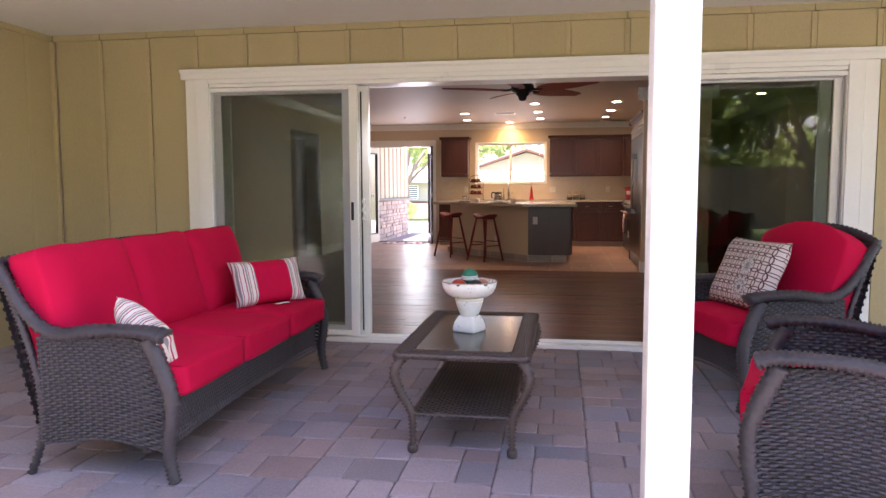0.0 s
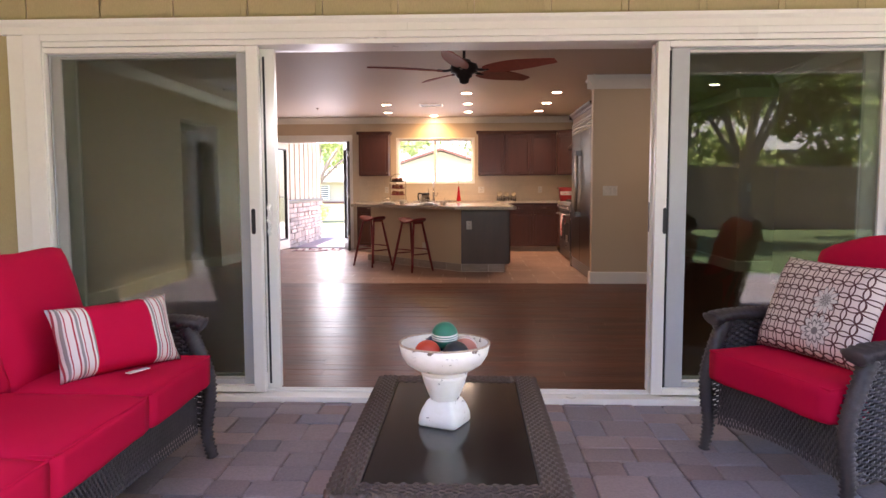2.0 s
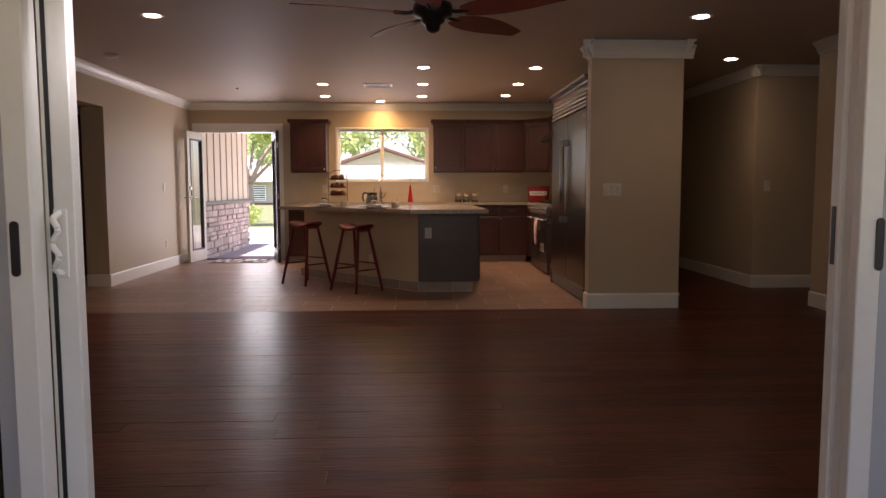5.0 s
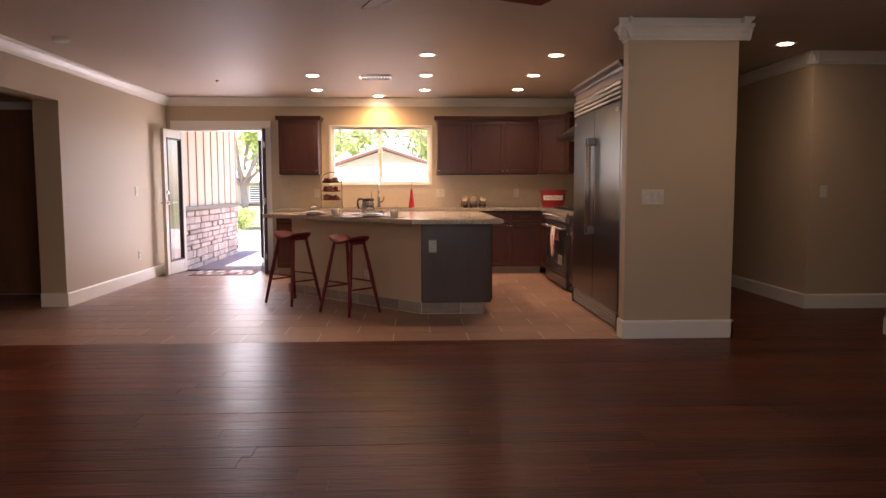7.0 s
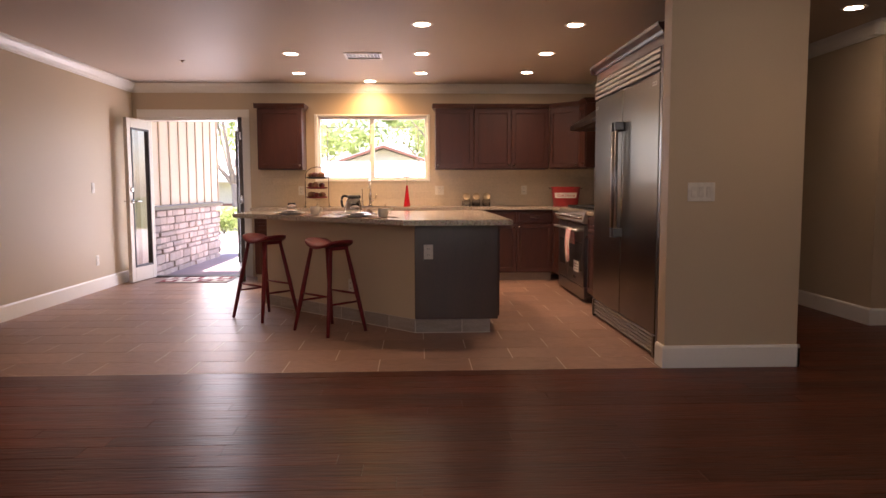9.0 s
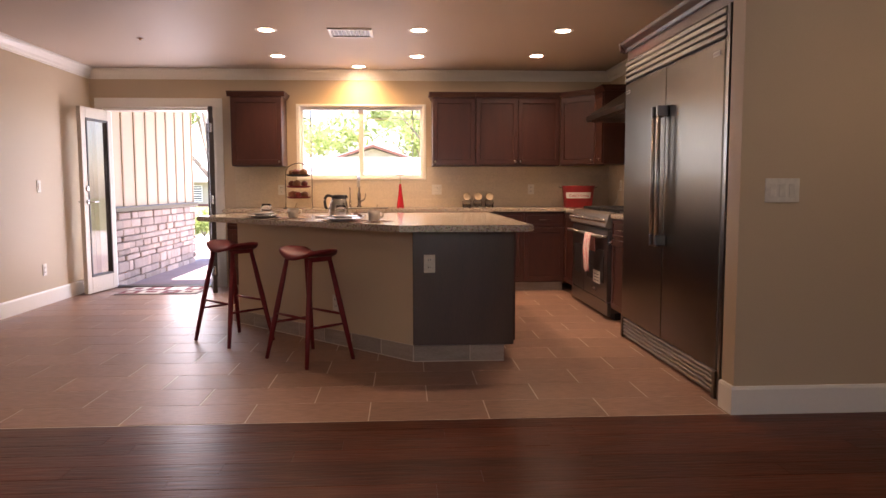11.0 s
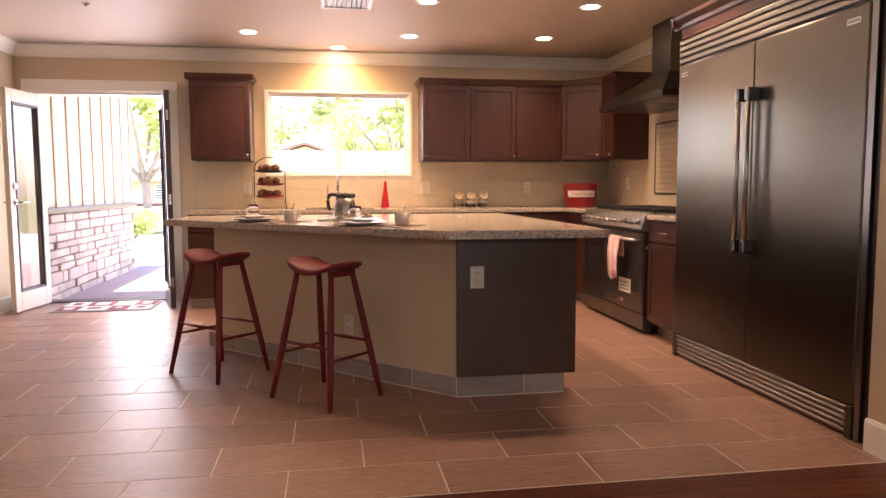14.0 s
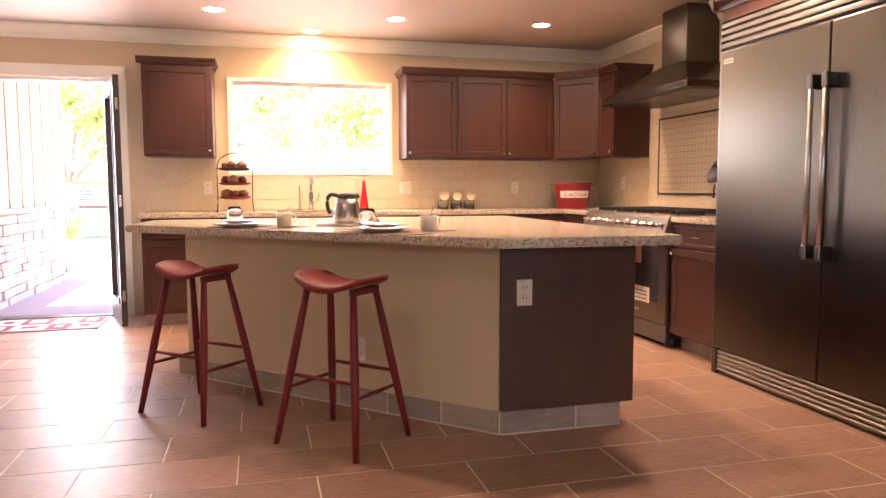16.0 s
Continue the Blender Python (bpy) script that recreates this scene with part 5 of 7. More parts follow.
# ---- wicker seats of the patio ----
def wrap(bm, pts, r0, r1=None, n=10, step=0.02, strand=0.017):
    """A bar wound round with strand: its radius swells and shrinks turn by turn."""
    pts = smooth_path(pts, 8)
    run_len = [0.0]
    for a, b in zip(pts, pts[1:]):
        run_len.append(run_len[-1] + (b - a).length)
    m = max(4, int(run_len[-1] / step))
    out, k = [], 0
    for i in range(m + 1):
        t = run_len[-1] * i / m
        while k < len(pts) - 2 and run_len[k + 1] < t:
            k += 1
        seg = max(1e-9, run_len[k + 1] - run_len[k])
        out.append(pts[k].lerp(pts[k + 1], min(1.0, (t - run_len[k]) / seg)))
    r1 = r0 if r1 is None else r1
    frames = []
    for i, p in enumerate(out):
        d = (out[min(i + 1, m)] - out[max(i - 1, 0)]).normalized()
        u = frames[-1][1] if frames else d.cross(Vector((0.31, 0.87, 0.39)))
        u = (u - d * u.dot(d)).normalized()
        frames.append((p, u, d.cross(u), r0 + (r1 - r0) * i / m))

    def at(u, v, out_by):
        k = min(m - 1, int(v * m))
        f = v * m - k
        a = 2 * math.pi * u
        (p, e, w, r), (p2, e2, w2, r2) = frames[k], frames[k + 1]
        c, s = math.cos(a), math.sin(a)
        return (p + (e * c + w * s) * (r + out_by)).lerp(p2 + (e2 * c + w2 * s) * (r2 + out_by), f)
    turns = max(3, int(run_len[-1] / strand))
    cols = 6 * max(2, round(math.pi * r0 / 0.03))
    rings = []
    for i in range(2 * turns + 1):
        r = i // 2
        row = []
        for k in range(cols):
            h = 0.0030 * math.cos(math.pi * (k / 3 + r)) + 0.0014 if i % 2 else -0.0068
            row.append(bm.verts.new(at(k / cols, min(1.0, i / (2 * turns)), h)))
        rings.append(row)
    fs = [bm.faces.new((a[k], a[(k + 1) % cols], b[(k + 1) % cols], b[k])) for a, b in zip(rings, rings[1:]) for k in range(cols)]
    fs += [bm.faces.new(rings[0][::-1]), bm.faces.new(rings[-1])]
    bmesh.ops.recalc_face_normals(bm, faces=fs)
    return bm


def weave(bm, at, rows, cols, amp=0.004, fill=0.9, sub=4):
    """Woven strands over a surface: at(u, v, out) gives a place for u along the strands, v across them and a height."""
    for r in range(rows):
        v0, v1 = (r + (1 - fill) / 2) / rows, (r + (1 + fill) / 2) / rows
        prev = None
        for i in range(cols * sub + 1):
            o = amp * max(-1.0, min(1.0, 1.7 * math.cos(math.pi * (i / sub + r))))
            p = bm.verts.new(at(i / (cols * sub), v0, o - 0.0012))
            c = bm.verts.new(at(i / (cols * sub), (v0 + v1) / 2, o + 0.0018))
            q = bm.verts.new(at(i / (cols * sub), v1, o - 0.0012))
            if prev:
                bm.faces.new((prev[0], p, c, prev[1]))
                bm.faces.new((prev[1], c, q, prev[2]))
            prev = (p, c, q)
    return bm


def cushion(w, d, h, r=0.05, crown=0.02, cuts=9):
    """A stuffed cushion, soft at its edges and full in the middle."""
    bm = bmesh.new()
    bmesh.ops.create_cube(bm, size=2.0)
    bmesh.ops.subdivide_edges(bm, edges=bm.edges[:], cuts=cuts, use_grid_fill=True)
    half = Vector((w / 2, d / 2, h / 2))
    for v in bm.verts:
        q = v.co.copy()
        p = Vector((q.x * half.x, q.y * half.y, q.z * half.z))
        inner = Vector([max(-(half[i] - r), min(half[i] - r, p[i])) for i in range(3)])
        e = p - inner
        if e.length > 1e-6:
            p = inner + e.normalized() * min(r, e.length * 1.0 if e.length < r else r)
        f = (1 - q.x ** 4) * (1 - q.y ** 4)
        p.z += crown * f * (1 if q.z > 0 else -0.15) * (abs(q.z) if abs(q.z) < 1 else 1)
        wob = noise.noise(Vector((p.x * 4 + w * 7, p.y * 4, p.z * 4))) * 0.011 + noise.noise(Vector((p.x * 11, p.y * 11 + w, p.z * 11))) * 0.004
        v.co = p + v.normal * wob
    return bm


def throw_pillow(w, h, t, pinch=0.1):
    """A square pillow standing in x and z, its corners drawn to points."""
    bm = bmesh.new()
    n = 20
    g = {}
    for s in (-1, 1):
        for i in range(n + 1):
            for j in range(n + 1):
                u, v = 2 * i / n - 1, 2 * j / n - 1
                x = u * (1 - pinch * (1 - v * v)) * w / 2
                z = v * (1 - pinch * (1 - u * u)) * h / 2
                y = s * t / 2 * max(0.0, (1 - u ** 4) * (1 - v ** 4)) ** 0.55 + 0.004 * noise.noise(Vector((u * 3, v * 3, s + w)))
                if s > 0 and (i in (0, n) or j in (0, n)):
                    g[s, i, j] = g[-1, i, j]
                else:
                    g[s, i, j] = bm.verts.new((x, y, z + h / 2))
    for s in (-1, 1):
        for i in range(n):
            for j in range(n):
                q = (g[s, i, j], g[s, i + 1, j], g[s, i + 1, j + 1], g[s, i, j + 1])
                bm.faces.new(q if s < 0 else q[::-1])
    return bm


def wicker_seat(name, label, category, m, width, seats, arch, group=""):
    """A wicker sofa or chair facing -y: floor at z = 0, front at y = -0.36."""
    o = thing(name, label, category, m, group)
    hw = width / 2
    F = -0.36
    for s in (-1, 1):
        x = s * (hw - 0.035)

        def arm_top(u):
            return 0.565 + 0.012 * math.sin(u * 3.1)

        def leg_y(z):
            """How far forward the S-shaped front leg stands at a height."""
            return float(np.interp(z, (0.0, 0.12, 0.25, 0.36, 0.47, 0.57), (-0.03, -0.008, -0.024, -0.022, 0.018, 0.062)))

        def at(u, v, out):
            lo = 0.125 + 0.035 * math.sin(u * math.pi)
            z = lo + (arm_top(u) - lo) * v
            y = F + leg_y(z) + 0.02
            return Vector((x + s * (0.012 + out), y + u * (F + 0.535 - y), z))

        def at_in(u, v, out):
            y = F + 0.035 + u * 0.50
            return Vector((x - s * (0.012 + out), y, 0.30 + (arm_top(u) - 0.30) * v))
        pn = weave(bmesh.new(), at, 36, 21, 0.0042)
        weave(pn, at_in, 21, 21, 0.0042)
        tagged(part("arm_weave", pn, M_WICKER, o, "woven wicker arm panel"), kind="stuff")
        core = bmesh.new()
        vs = []
        for i in range(9):
            u = i / 8
            vs.append((max(at(u, 0.0, 0).y, at(u, 1.0, 0).y), 0.13 + 0.035 * math.sin(u * math.pi), arm_top(u)))
        prism(core, [(a, b) for a, b, _ in vs] + [(a, c) for a, _, c in reversed(vs)], "x", x - 0.009, x + 0.009)
        part("arm_core", core, M_WICKER_SHADE, o)
        part("front_leg", wrap(bmesh.new(), [(x, F - 0.03, 0.0), (x, F - 0.008, 0.12), (x, F - 0.024, 0.25), (x, F - 0.022, 0.36), (x, F + 0.018, 0.47), (x, F + 0.062, 0.57)], 0.025, 0.037), M_WICKER, o, "strand-wrapped front leg", True)
        part("rear_leg", wrap(bmesh.new(), [(x, F + 0.60, 0.0), (x, F + 0.55, 0.13), (x, F + 0.535, 0.30), (x, F + 0.575, 0.50), (x, F + 0.65, 0.72)], 0.017, 0.016), M_WICKER, o, "slanting rear leg", True)
        rail = bmesh.new()
        wrap(rail, [(x, F - 0.012, 0.578), (x, F + 0.05, 0.598), (x, F + 0.16, 0.604), (x, F + 0.30, 0.594), (x, F + 0.42, 0.575), (x, F + 0.52, 0.60), (x, F + 0.61, 0.69), (x, F + 0.68, 0.80), (x * 0.985, F + 0.72, 0.845)], 0.032, 0.026)
        for v in rail.verts:
            k = max(0.0, min(1.0, (0.45 - (v.co.y - F)) / 0.3))
            v.co.x = x + (v.co.x - x) * (1 + 0.75 * k)
            v.co.z = v.co.z - max(0, v.co.z - 0.60) * 0.35 * k
        part("arm_rail", rail, M_WICKER, o, "broad wrapped arm rest", True)

    def apron(u, v, out):
        lo = 0.115 + 0.035 * math.sin(u * math.pi)
        return Vector((-hw + 0.06 + u * (width - 0.12), F + 0.02 - out, lo + (0.335 - lo) * v))
    tagged(part("apron_weave", weave(bmesh.new(), lambda u, v, out: apron(v, u, out), int(width / 0.0115), 11, 0.0025, 0.95, 2), M_WICKER, o, "woven front apron"), kind="stuff")
    part("seat_frame", boxes((-hw + 0.05, hw - 0.05, F + 0.032, 0.20, 0.16, 0.325), bev=0.01), M_WICKER_SHADE, o)

    def back(u, v, out):
        q = 2 * u - 1
        topz = 0.845 + arch * (1 - q * q)
        z = 0.20 + (topz - 0.20) * v
        return Vector((q * (hw - 0.045), F + 0.56 + 0.17 * v + 0.01 + out, z))
    bw = weave(bmesh.new(), back, 34, int(width / 0.032))
    weave(bw, lambda u, v, h: back(u, v, -0.02 - h), 34, int(width / 0.032))
    tagged(part("back_weave", bw, M_WICKER, o, "woven wicker back"), kind="stuff")
    bcore = bmesh.new()
    gr = [[(bcore.verts.new(back(i / 16, j / 4, -0.004)), bcore.verts.new(back(i / 16, j / 4, -0.016))) for j in range(5)] for i in range(17)]
    for i in range(16):
        for j in range(4):
            for k in (0, 1):
                bcore.faces.new((gr[i][j][k], gr[i + 1][j][k], gr[i + 1][j + 1][k], gr[i][j + 1][k]))
    part("back_core", bcore, M_WICKER_SHADE, o)
    tp = [back(i / 12, 1.0, -0.01) for i in range(13)]
    part("back_rail", wrap(bmesh.new(), tp, 0.024), M_WICKER, o, "wrapped top rail", True)
    cw = (width - 0.15) / seats
    for k in range(seats):
        x = -hw + 0.075 + cw * (k + 0.5)
        sc = put(part("seat_cushion", cushion(cw - 0.002, 0.685, 0.14, 0.028, 0.012), M_REDCLOTH, o, "red fabric seat cushion", True), x, F + 0.335 - 0.052, 0.395)
        ls = bmesh.new()
        wdt, dep = (cw - 0.002) / 2 - 0.010, 0.333
        tube(ls, [(-wdt, -dep, 0.060), (wdt, -dep, 0.060), (wdt, dep, 0.060), (-wdt, dep, 0.060), (-wdt, -dep, 0.060)], 0.0045, 6)
        part("piping", ls, M_REDCLOTH, sc)
        bc = cushion(cw + (0.02 if seats > 1 else 0.06), 0.49, 0.16, 0.035, 0.03)
        if arch > 0.03:
            for v in bc.verts:
                if v.co.y > 0:
                    v.co.y += (v.co.y / 0.235) * (0.075 * (1 - (v.co.x / (cw / 2)) ** 2) - 0.035)
        c = part("back_cushion", bc, M_REDCLOTH, o, "red fabric back cushion", True)
        c.matrix_basis = pose(x, F + 0.56, 0.665, 73, 0, 0)
    return o


wicker_seat("wicker_sofa", "dark wicker three-seat sofa with red cushions", "sofa", pose(-1.86, 3.335, -0.012, 0, 0, 90), 1.84, 3, 0.03)
wicker_seat("wicker_armchair", "dark wicker armchair with red cushions beside the door", "armchair", pose(1.155, 4.167, -0.012, 0, 0, -70.5), 0.80, 1, 0.07, "wicker armchairs")
wicker_seat("wicker_armchair", "dark wicker armchair with red cushions beside the post", "armchair", pose(1.10, 2.64, -0.012, 0, 0, -107.7), 0.80, 1, 0.07, "wicker armchairs")


def lumbar(name, label, m, w=0.47, h=0.27, middle=0.115):
    bm = throw_pillow(w, h, 0.13, 0.06)
    for f in bm.faces:
        f.material_index = 1 if abs(f.calc_center_median().x) < middle else 0
    ob = tagged(part(name, bm, [M_PILLOWSTRIPE, M_REDCLOTH], None, "", True), label, "pillow")
    ob.matrix_world = m
    return ob


lumbar("lumbar_pillow", "oblong pillow with striped ends and red middle on the sofa", pose(-1.655, 3.86, 0.462, -20, 0, 56))
lumbar("lumbar_pillow", "grey and red striped pillow leaning on the sofa arm", pose(-1.655, 2.61, 0.462, -26, -24, 158), 0.33, 0.21, 0.0)
rp = tagged(part("throw_pillow", throw_pillow(0.52, 0.41, 0.15, 0.05), M_LATTICE, None, "", True), "cream pillow with dark rings and grey flowers on the armchair", "pillow")
rp.matrix_world = pose(0.965, 4.14, 0.462, -24, 0, -70)
tg = tagged(part("paper_tag", bx(-0.045, 0.045, -0.012, 0.012, 0.0, 0.003), M_CERAMIC), "small white paper tag on the sofa seat", "tag")
tg.matrix_world = pose(-1.575, 3.80, 0.478, 0, 0, 65)

# ---- coffee table ----
tb = thing("coffee_table", "brown wicker coffee table with smoked glass top and lower shelf", "coffee table", pose(-0.41, 3.395, -0.012))
W, L, H = 0.28, 0.515, 0.452
fr = bmesh.new()
for a in ((-W, -W + 0.065, -L, L), (W - 0.065, W, -L, L), (-W + 0.065, W - 0.065, -L, -L + 0.065), (-W + 0.065, W - 0.065, L - 0.065, L)):
    box(fr, *a, H - 0.035, H - 0.004, 0.008, 2)
part("top_frame", fr, M_TABLEWICK, tb)
for nm, (u0, u1, v0, v1, along) in (("frame_weave", (-W + 0.004, -W + 0.062, -L, L, 1)), ("frame_weave", (W - 0.062, W - 0.004, -L, L, 1)), ("frame_weave", (-W + 0.062, W - 0.062, -L + 0.004, -L + 0.062, 0)), ("frame_weave", (-W + 0.062, W - 0.062, L - 0.062, L - 0.004, 0))):
    if along:
        f = lambda u, v, o, a=u0, b=u1, c=v0, e=v1: Vector((a + (b - a) * v, c + (e - c) * u, H - 0.002 + o))
    else:
        f = lambda u, v, o, a=u0, b=u1, c=v0, e=v1: Vector((a + (b - a) * u, c + (e - c) * v, H - 0.002 + o))
    tagged(part(nm, weave(bmesh.new(), f, 6, 60 if along else 28, 0.0025), M_TABLEWICK, tb), kind="stuff")
lp = [(-W, -L), (W, -L), (W, L), (-W, L)]
for k in range(4):
    a, b = lp[k], lp[(k + 1) % 4]
    part("edge_roll", wrap(bmesh.new(), [(*a, H - 0.016), ((a[0] + b[0]) / 2, (a[1] + b[1]) / 2, H - 0.016), (*b, H - 0.016)], 0.014), M_TABLEWICK, tb, "", True)
part("glass_top", bx(-W + 0.066, W - 0.066, -L + 0.066, L - 0.066, H - 0.022, H - 0.006, 0.003), M_TABLEGLASS, tb, "smoked glass top").visible_shadow = False
for sx in (-1, 1):
    for sy in (-1, 1):
        x, y = sx * (W - 0.03), sy * (L - 0.03)
        lg = part("leg", wrap(bmesh.new(), [(x + sx * 0.008, y, H - 0.03), (x + sx * 0.040, y + sy * 0.012, 0.355), (x + sx * 0.018, y, 0.27), (x - sx * 0.026, y - sy * 0.012, 0.185), (x - sx * 0.034, y - sy * 0.014, 0.12), (x - sx * 0.034, y - sy * 0.012, 0.03)], 0.026, 0.016), M_TABLEWICK, tb, "curved strand-wrapped leg", True)
        part("foot", lathe(bmesh.new(), [(0.018, 0.0), (0.023, 0.008), (0.023, 0.03), (0.017, 0.036)], 12, x - sx * 0.034, y - sy * 0.012), M_TABLEWICK, lg, "", True)
sw, slen = W - 0.068, L - 0.05
part("shelf", bx(-sw, sw, -slen, slen, 0.158, 0.172, 0.004), M_WICKER_SHADE, tb)
tagged(part("shelf_weave", weave(bmesh.new(), lambda u, v, o: Vector((-sw + 2 * sw * u, -slen + 2 * slen * v, 0.176 + o)), 46, 22, 0.0026, 1.0), M_TABLEWICK, tb, "woven wicker shelf"), kind="stuff")
for a, b in (((-sw, -slen), (sw, -slen)), ((sw, -slen), (sw, slen)), ((sw, slen), (-sw, slen)), ((-sw, slen), (-sw, -slen))):
    part("shelf_roll", wrap(bmesh.new(), [(*a, 0.167), ((a[0] + b[0]) / 2, (a[1] + b[1]) / 2, 0.167), (*b, 0.167)], 0.011), M_TABLEWICK, tb, "", True)

# ---- pedestal bowl with balls ----
zt = 0.435
pb = thing("pedestal_bowl", "chipped cream wooden pedestal bowl on the coffee table", "bowl", pose(-0.438, 3.395, zt, 0, 0, -24))
ft = bmesh.new()
pr = [(0.060, 0.0), (0.063, 0.005), (0.061, 0.028), (0.055, 0.048), (0.047, 0.064), (0.041, 0.074)]
rings = [[ft.verts.new((r * math.copysign(abs(math.cos(t)) ** 0.22, math.cos(t)), r * math.copysign(abs(math.sin(t)) ** 0.22, math.sin(t)), z)) for t in [math.pi / 4 + 2 * math.pi * (k + 0.5) / 24 for k in range(24)]] for r, z in pr]
fs = [ft.faces.new(rings[0][::-1]), ft.faces.new(rings[-1])]
for a, b in zip(rings, rings[1:]):
    fs += [ft.faces.new((a[k], a[(k + 1) % 24], b[(k + 1) % 24], b[k])) for k in range(24)]
bmesh.ops.recalc_face_normals(ft, faces=fs)
part("foot", ft, M_CHIPPED, pb, "square flared foot", True)
part("stem", lathe(bmesh.new(), [(0.042, 0.072), (0.043, 0.076), (0.052, 0.098), (0.061, 0.122), (0.067, 0.142), (0.069, 0.150), (0.066, 0.1515), (0.070, 0.153), (0.070, 0.163), (0.060, 0.167)], 32), M_CHIPPED, pb, "turned stem", True)
part("basin", lathe(bmesh.new(), [(0.058, 0.164), (0.090, 0.170), (0.114, 0.186), (0.129, 0.211), (0.136, 0.243), (0.130, 0.2445), (0.121, 0.225), (0.10, 0.192), (0.06, 0.175), (0.004, 0.171)], 40), M_CHIPPED, pb, "round wooden basin", True)
part("rim", lathe(bmesh.new(), [(0.1355, 0.2425), (0.1372, 0.2445), (0.1362, 0.2472), (0.1318, 0.2478), (0.1296, 0.2455)], 40, caps=False), M_WORNRIM, pb, "rim worn to bare wood", True)


def ball(label, col, x, y, z, tilt):
    bm = bmesh.new()
    bmesh.ops.create_uvsphere(bm, u_segments=28, v_segments=18, radius=0.040)
    ob = tagged(part("croquet_ball", bm, ball_mat("ball_paint", col), None, "", True), label, "ball", "balls in the bowl")
    ob.matrix_world = pose(x, y, z, tilt, 0, 0)


ball("green wooden ball with white bands on top of the others", (0.012, 0.16, 0.095), -0.437, 3.40, zt + 0.266, 8)
ball("red wooden ball with white bands in the bowl", (0.55, 0.06, 0.03), -0.487, 3.37, zt + 0.217, 60)
ball("black wooden ball with white bands in the bowl", (0.02, 0.025, 0.03), -0.403, 3.355, zt + 0.217, 40)
ball("faded pink wooden ball in the bowl", (0.52, 0.20, 0.14), -0.378, 3.432, zt + 0.217, 100)
ball("navy wooden ball with white bands in the bowl", (0.02, 0.04, 0.10), -0.465, 3.447, zt + 0.217, 20)


# ---- table ware on the island ----
ZI, ZB = 0.8925, 0.9005
ang45 = math.degrees(math.atan2(-1, 1))


def plate_set(px, py, cx, cy, gx, gy):
    mat_ = tagged(part("placemat", bx(-0.22, 0.22, -0.15, 0.15, 0, 0.003, 0.001), M_LINEN), "woven brown placemat on the island", "placemat", "placemats")
    mat_.matrix_world = pose((px + cx) / 2 - 0.02, (py + cy) / 2 + 0.03, ZI, 0, 0, ang45)
    s = thing("dinner_plate", "white dinner plate with a smaller plate on the island", "plate", pose(px, py, ZI + 0.0035), "plates")
    part("large_plate", lathe(bmesh.new(), [(0.07, 0.0), (0.075, 0.003), (0.11, 0.012), (0.132, 0.017), (0.132, 0.020), (0.108, 0.016), (0.07, 0.007), (0.003, 0.006)], 32), M_CERAMIC, s, "", True)
    part("small_plate", lathe(bmesh.new(), [(0.05, 0.0175), (0.055, 0.020), (0.08, 0.028), (0.098, 0.032), (0.098, 0.035), (0.078, 0.031), (0.05, 0.024), (0.003, 0.0235)], 32), M_CERAMIC, s, "", True)
    c = thing("mug", "cream ceramic mug with a spoon on the island", "mug", pose(cx, cy, ZI + 0.0035, 0, 0, 20), "mugs")
    part("cup", lathe(bmesh.new(), [(0.032, 0.0), (0.037, 0.004), (0.040, 0.04), (0.041, 0.070), (0.038, 0.070), (0.037, 0.04), (0.032, 0.008), (0.003, 0.007)], 24), M_CREAM, c, "", True)
    part("handle", tube(bmesh.new(), smooth_path([(0.039, 0, 0.058), (0.060, 0, 0.056), (0.062, 0, 0.030), (0.039, 0, 0.019)]), 0.005, 8), M_CREAM, c, "", True)
    part("spoon", tube(bmesh.new(), smooth_path([(-0.02, 0.0, 0.01), (0.01, 0.01, 0.06), (0.028, 0.012, 0.10), (0.03, 0.012, 0.108)]), [0.0025] * 12 + [0.006], 8), M_NICKEL, c, "steel spoon", True)
    g = thing("stemless_glass", "clear stemless glass on a plate", "glass", pose(gx, gy, ZI + 0.003), "glasses")
    part("vessel", lathe(bmesh.new(), [(0.022, 0.0), (0.034, 0.012), (0.042, 0.04), (0.040, 0.07), (0.034, 0.098), (0.0325, 0.098), (0.0385, 0.07), (0.040, 0.04), (0.032, 0.015), (0.003, 0.010)], 28), M_THINGLASS, g, "", True)


plate_set(-1.60, 11.76, -1.375, 11.72, -1.63, 12.02)
plate_set(-0.955, 11.16, -0.745, 11.115, -0.99, 11.39)
tr = tagged(part("serving_tray", bx(-0.17, 0.17, -0.09, 0.09, 0, 0.014, 0.006, 2), M_CERAMIC), "long white serving tray under the coffee pot", "tray")
tr.matrix_world = pose(-1.03, 11.79, ZI, 0, 0, -12)
cf = thing("coffee_pot", "steel thermal coffee pot with a black lid and handle", "coffee pot", pose(-1.04, 11.79, ZI + 0.0145, 0, 0, 0))
part("body", lathe(bmesh.new(), [(0.074, 0.0), (0.077, 0.006), (0.075, 0.045), (0.066, 0.095), (0.056, 0.125), (0.051, 0.13)], 32), M_NICKEL, cf, "brushed steel body", True)
part("lid", lathe(bmesh.new(), [(0.051, 0.131), (0.056, 0.134), (0.052, 0.150), (0.04, 0.158), (0.003, 0.16)], 28), M_BLACK, cf, "black plastic lid", True)
part("spout", tube(bmesh.new(), [(0.042, 0, 0.14), (0.066, 0, 0.147)], [0.02, 0.012], 12), M_BLACK, cf, "", True)
part("handle", tube(bmesh.new(), smooth_path([(-0.046, 0, 0.145), (-0.085, 0, 0.152), (-0.104, 0, 0.125), (-0.102, 0, 0.08), (-0.09, 0, 0.05)]), 0.011, 10), M_BLACK, cf, "black plastic handle", True)
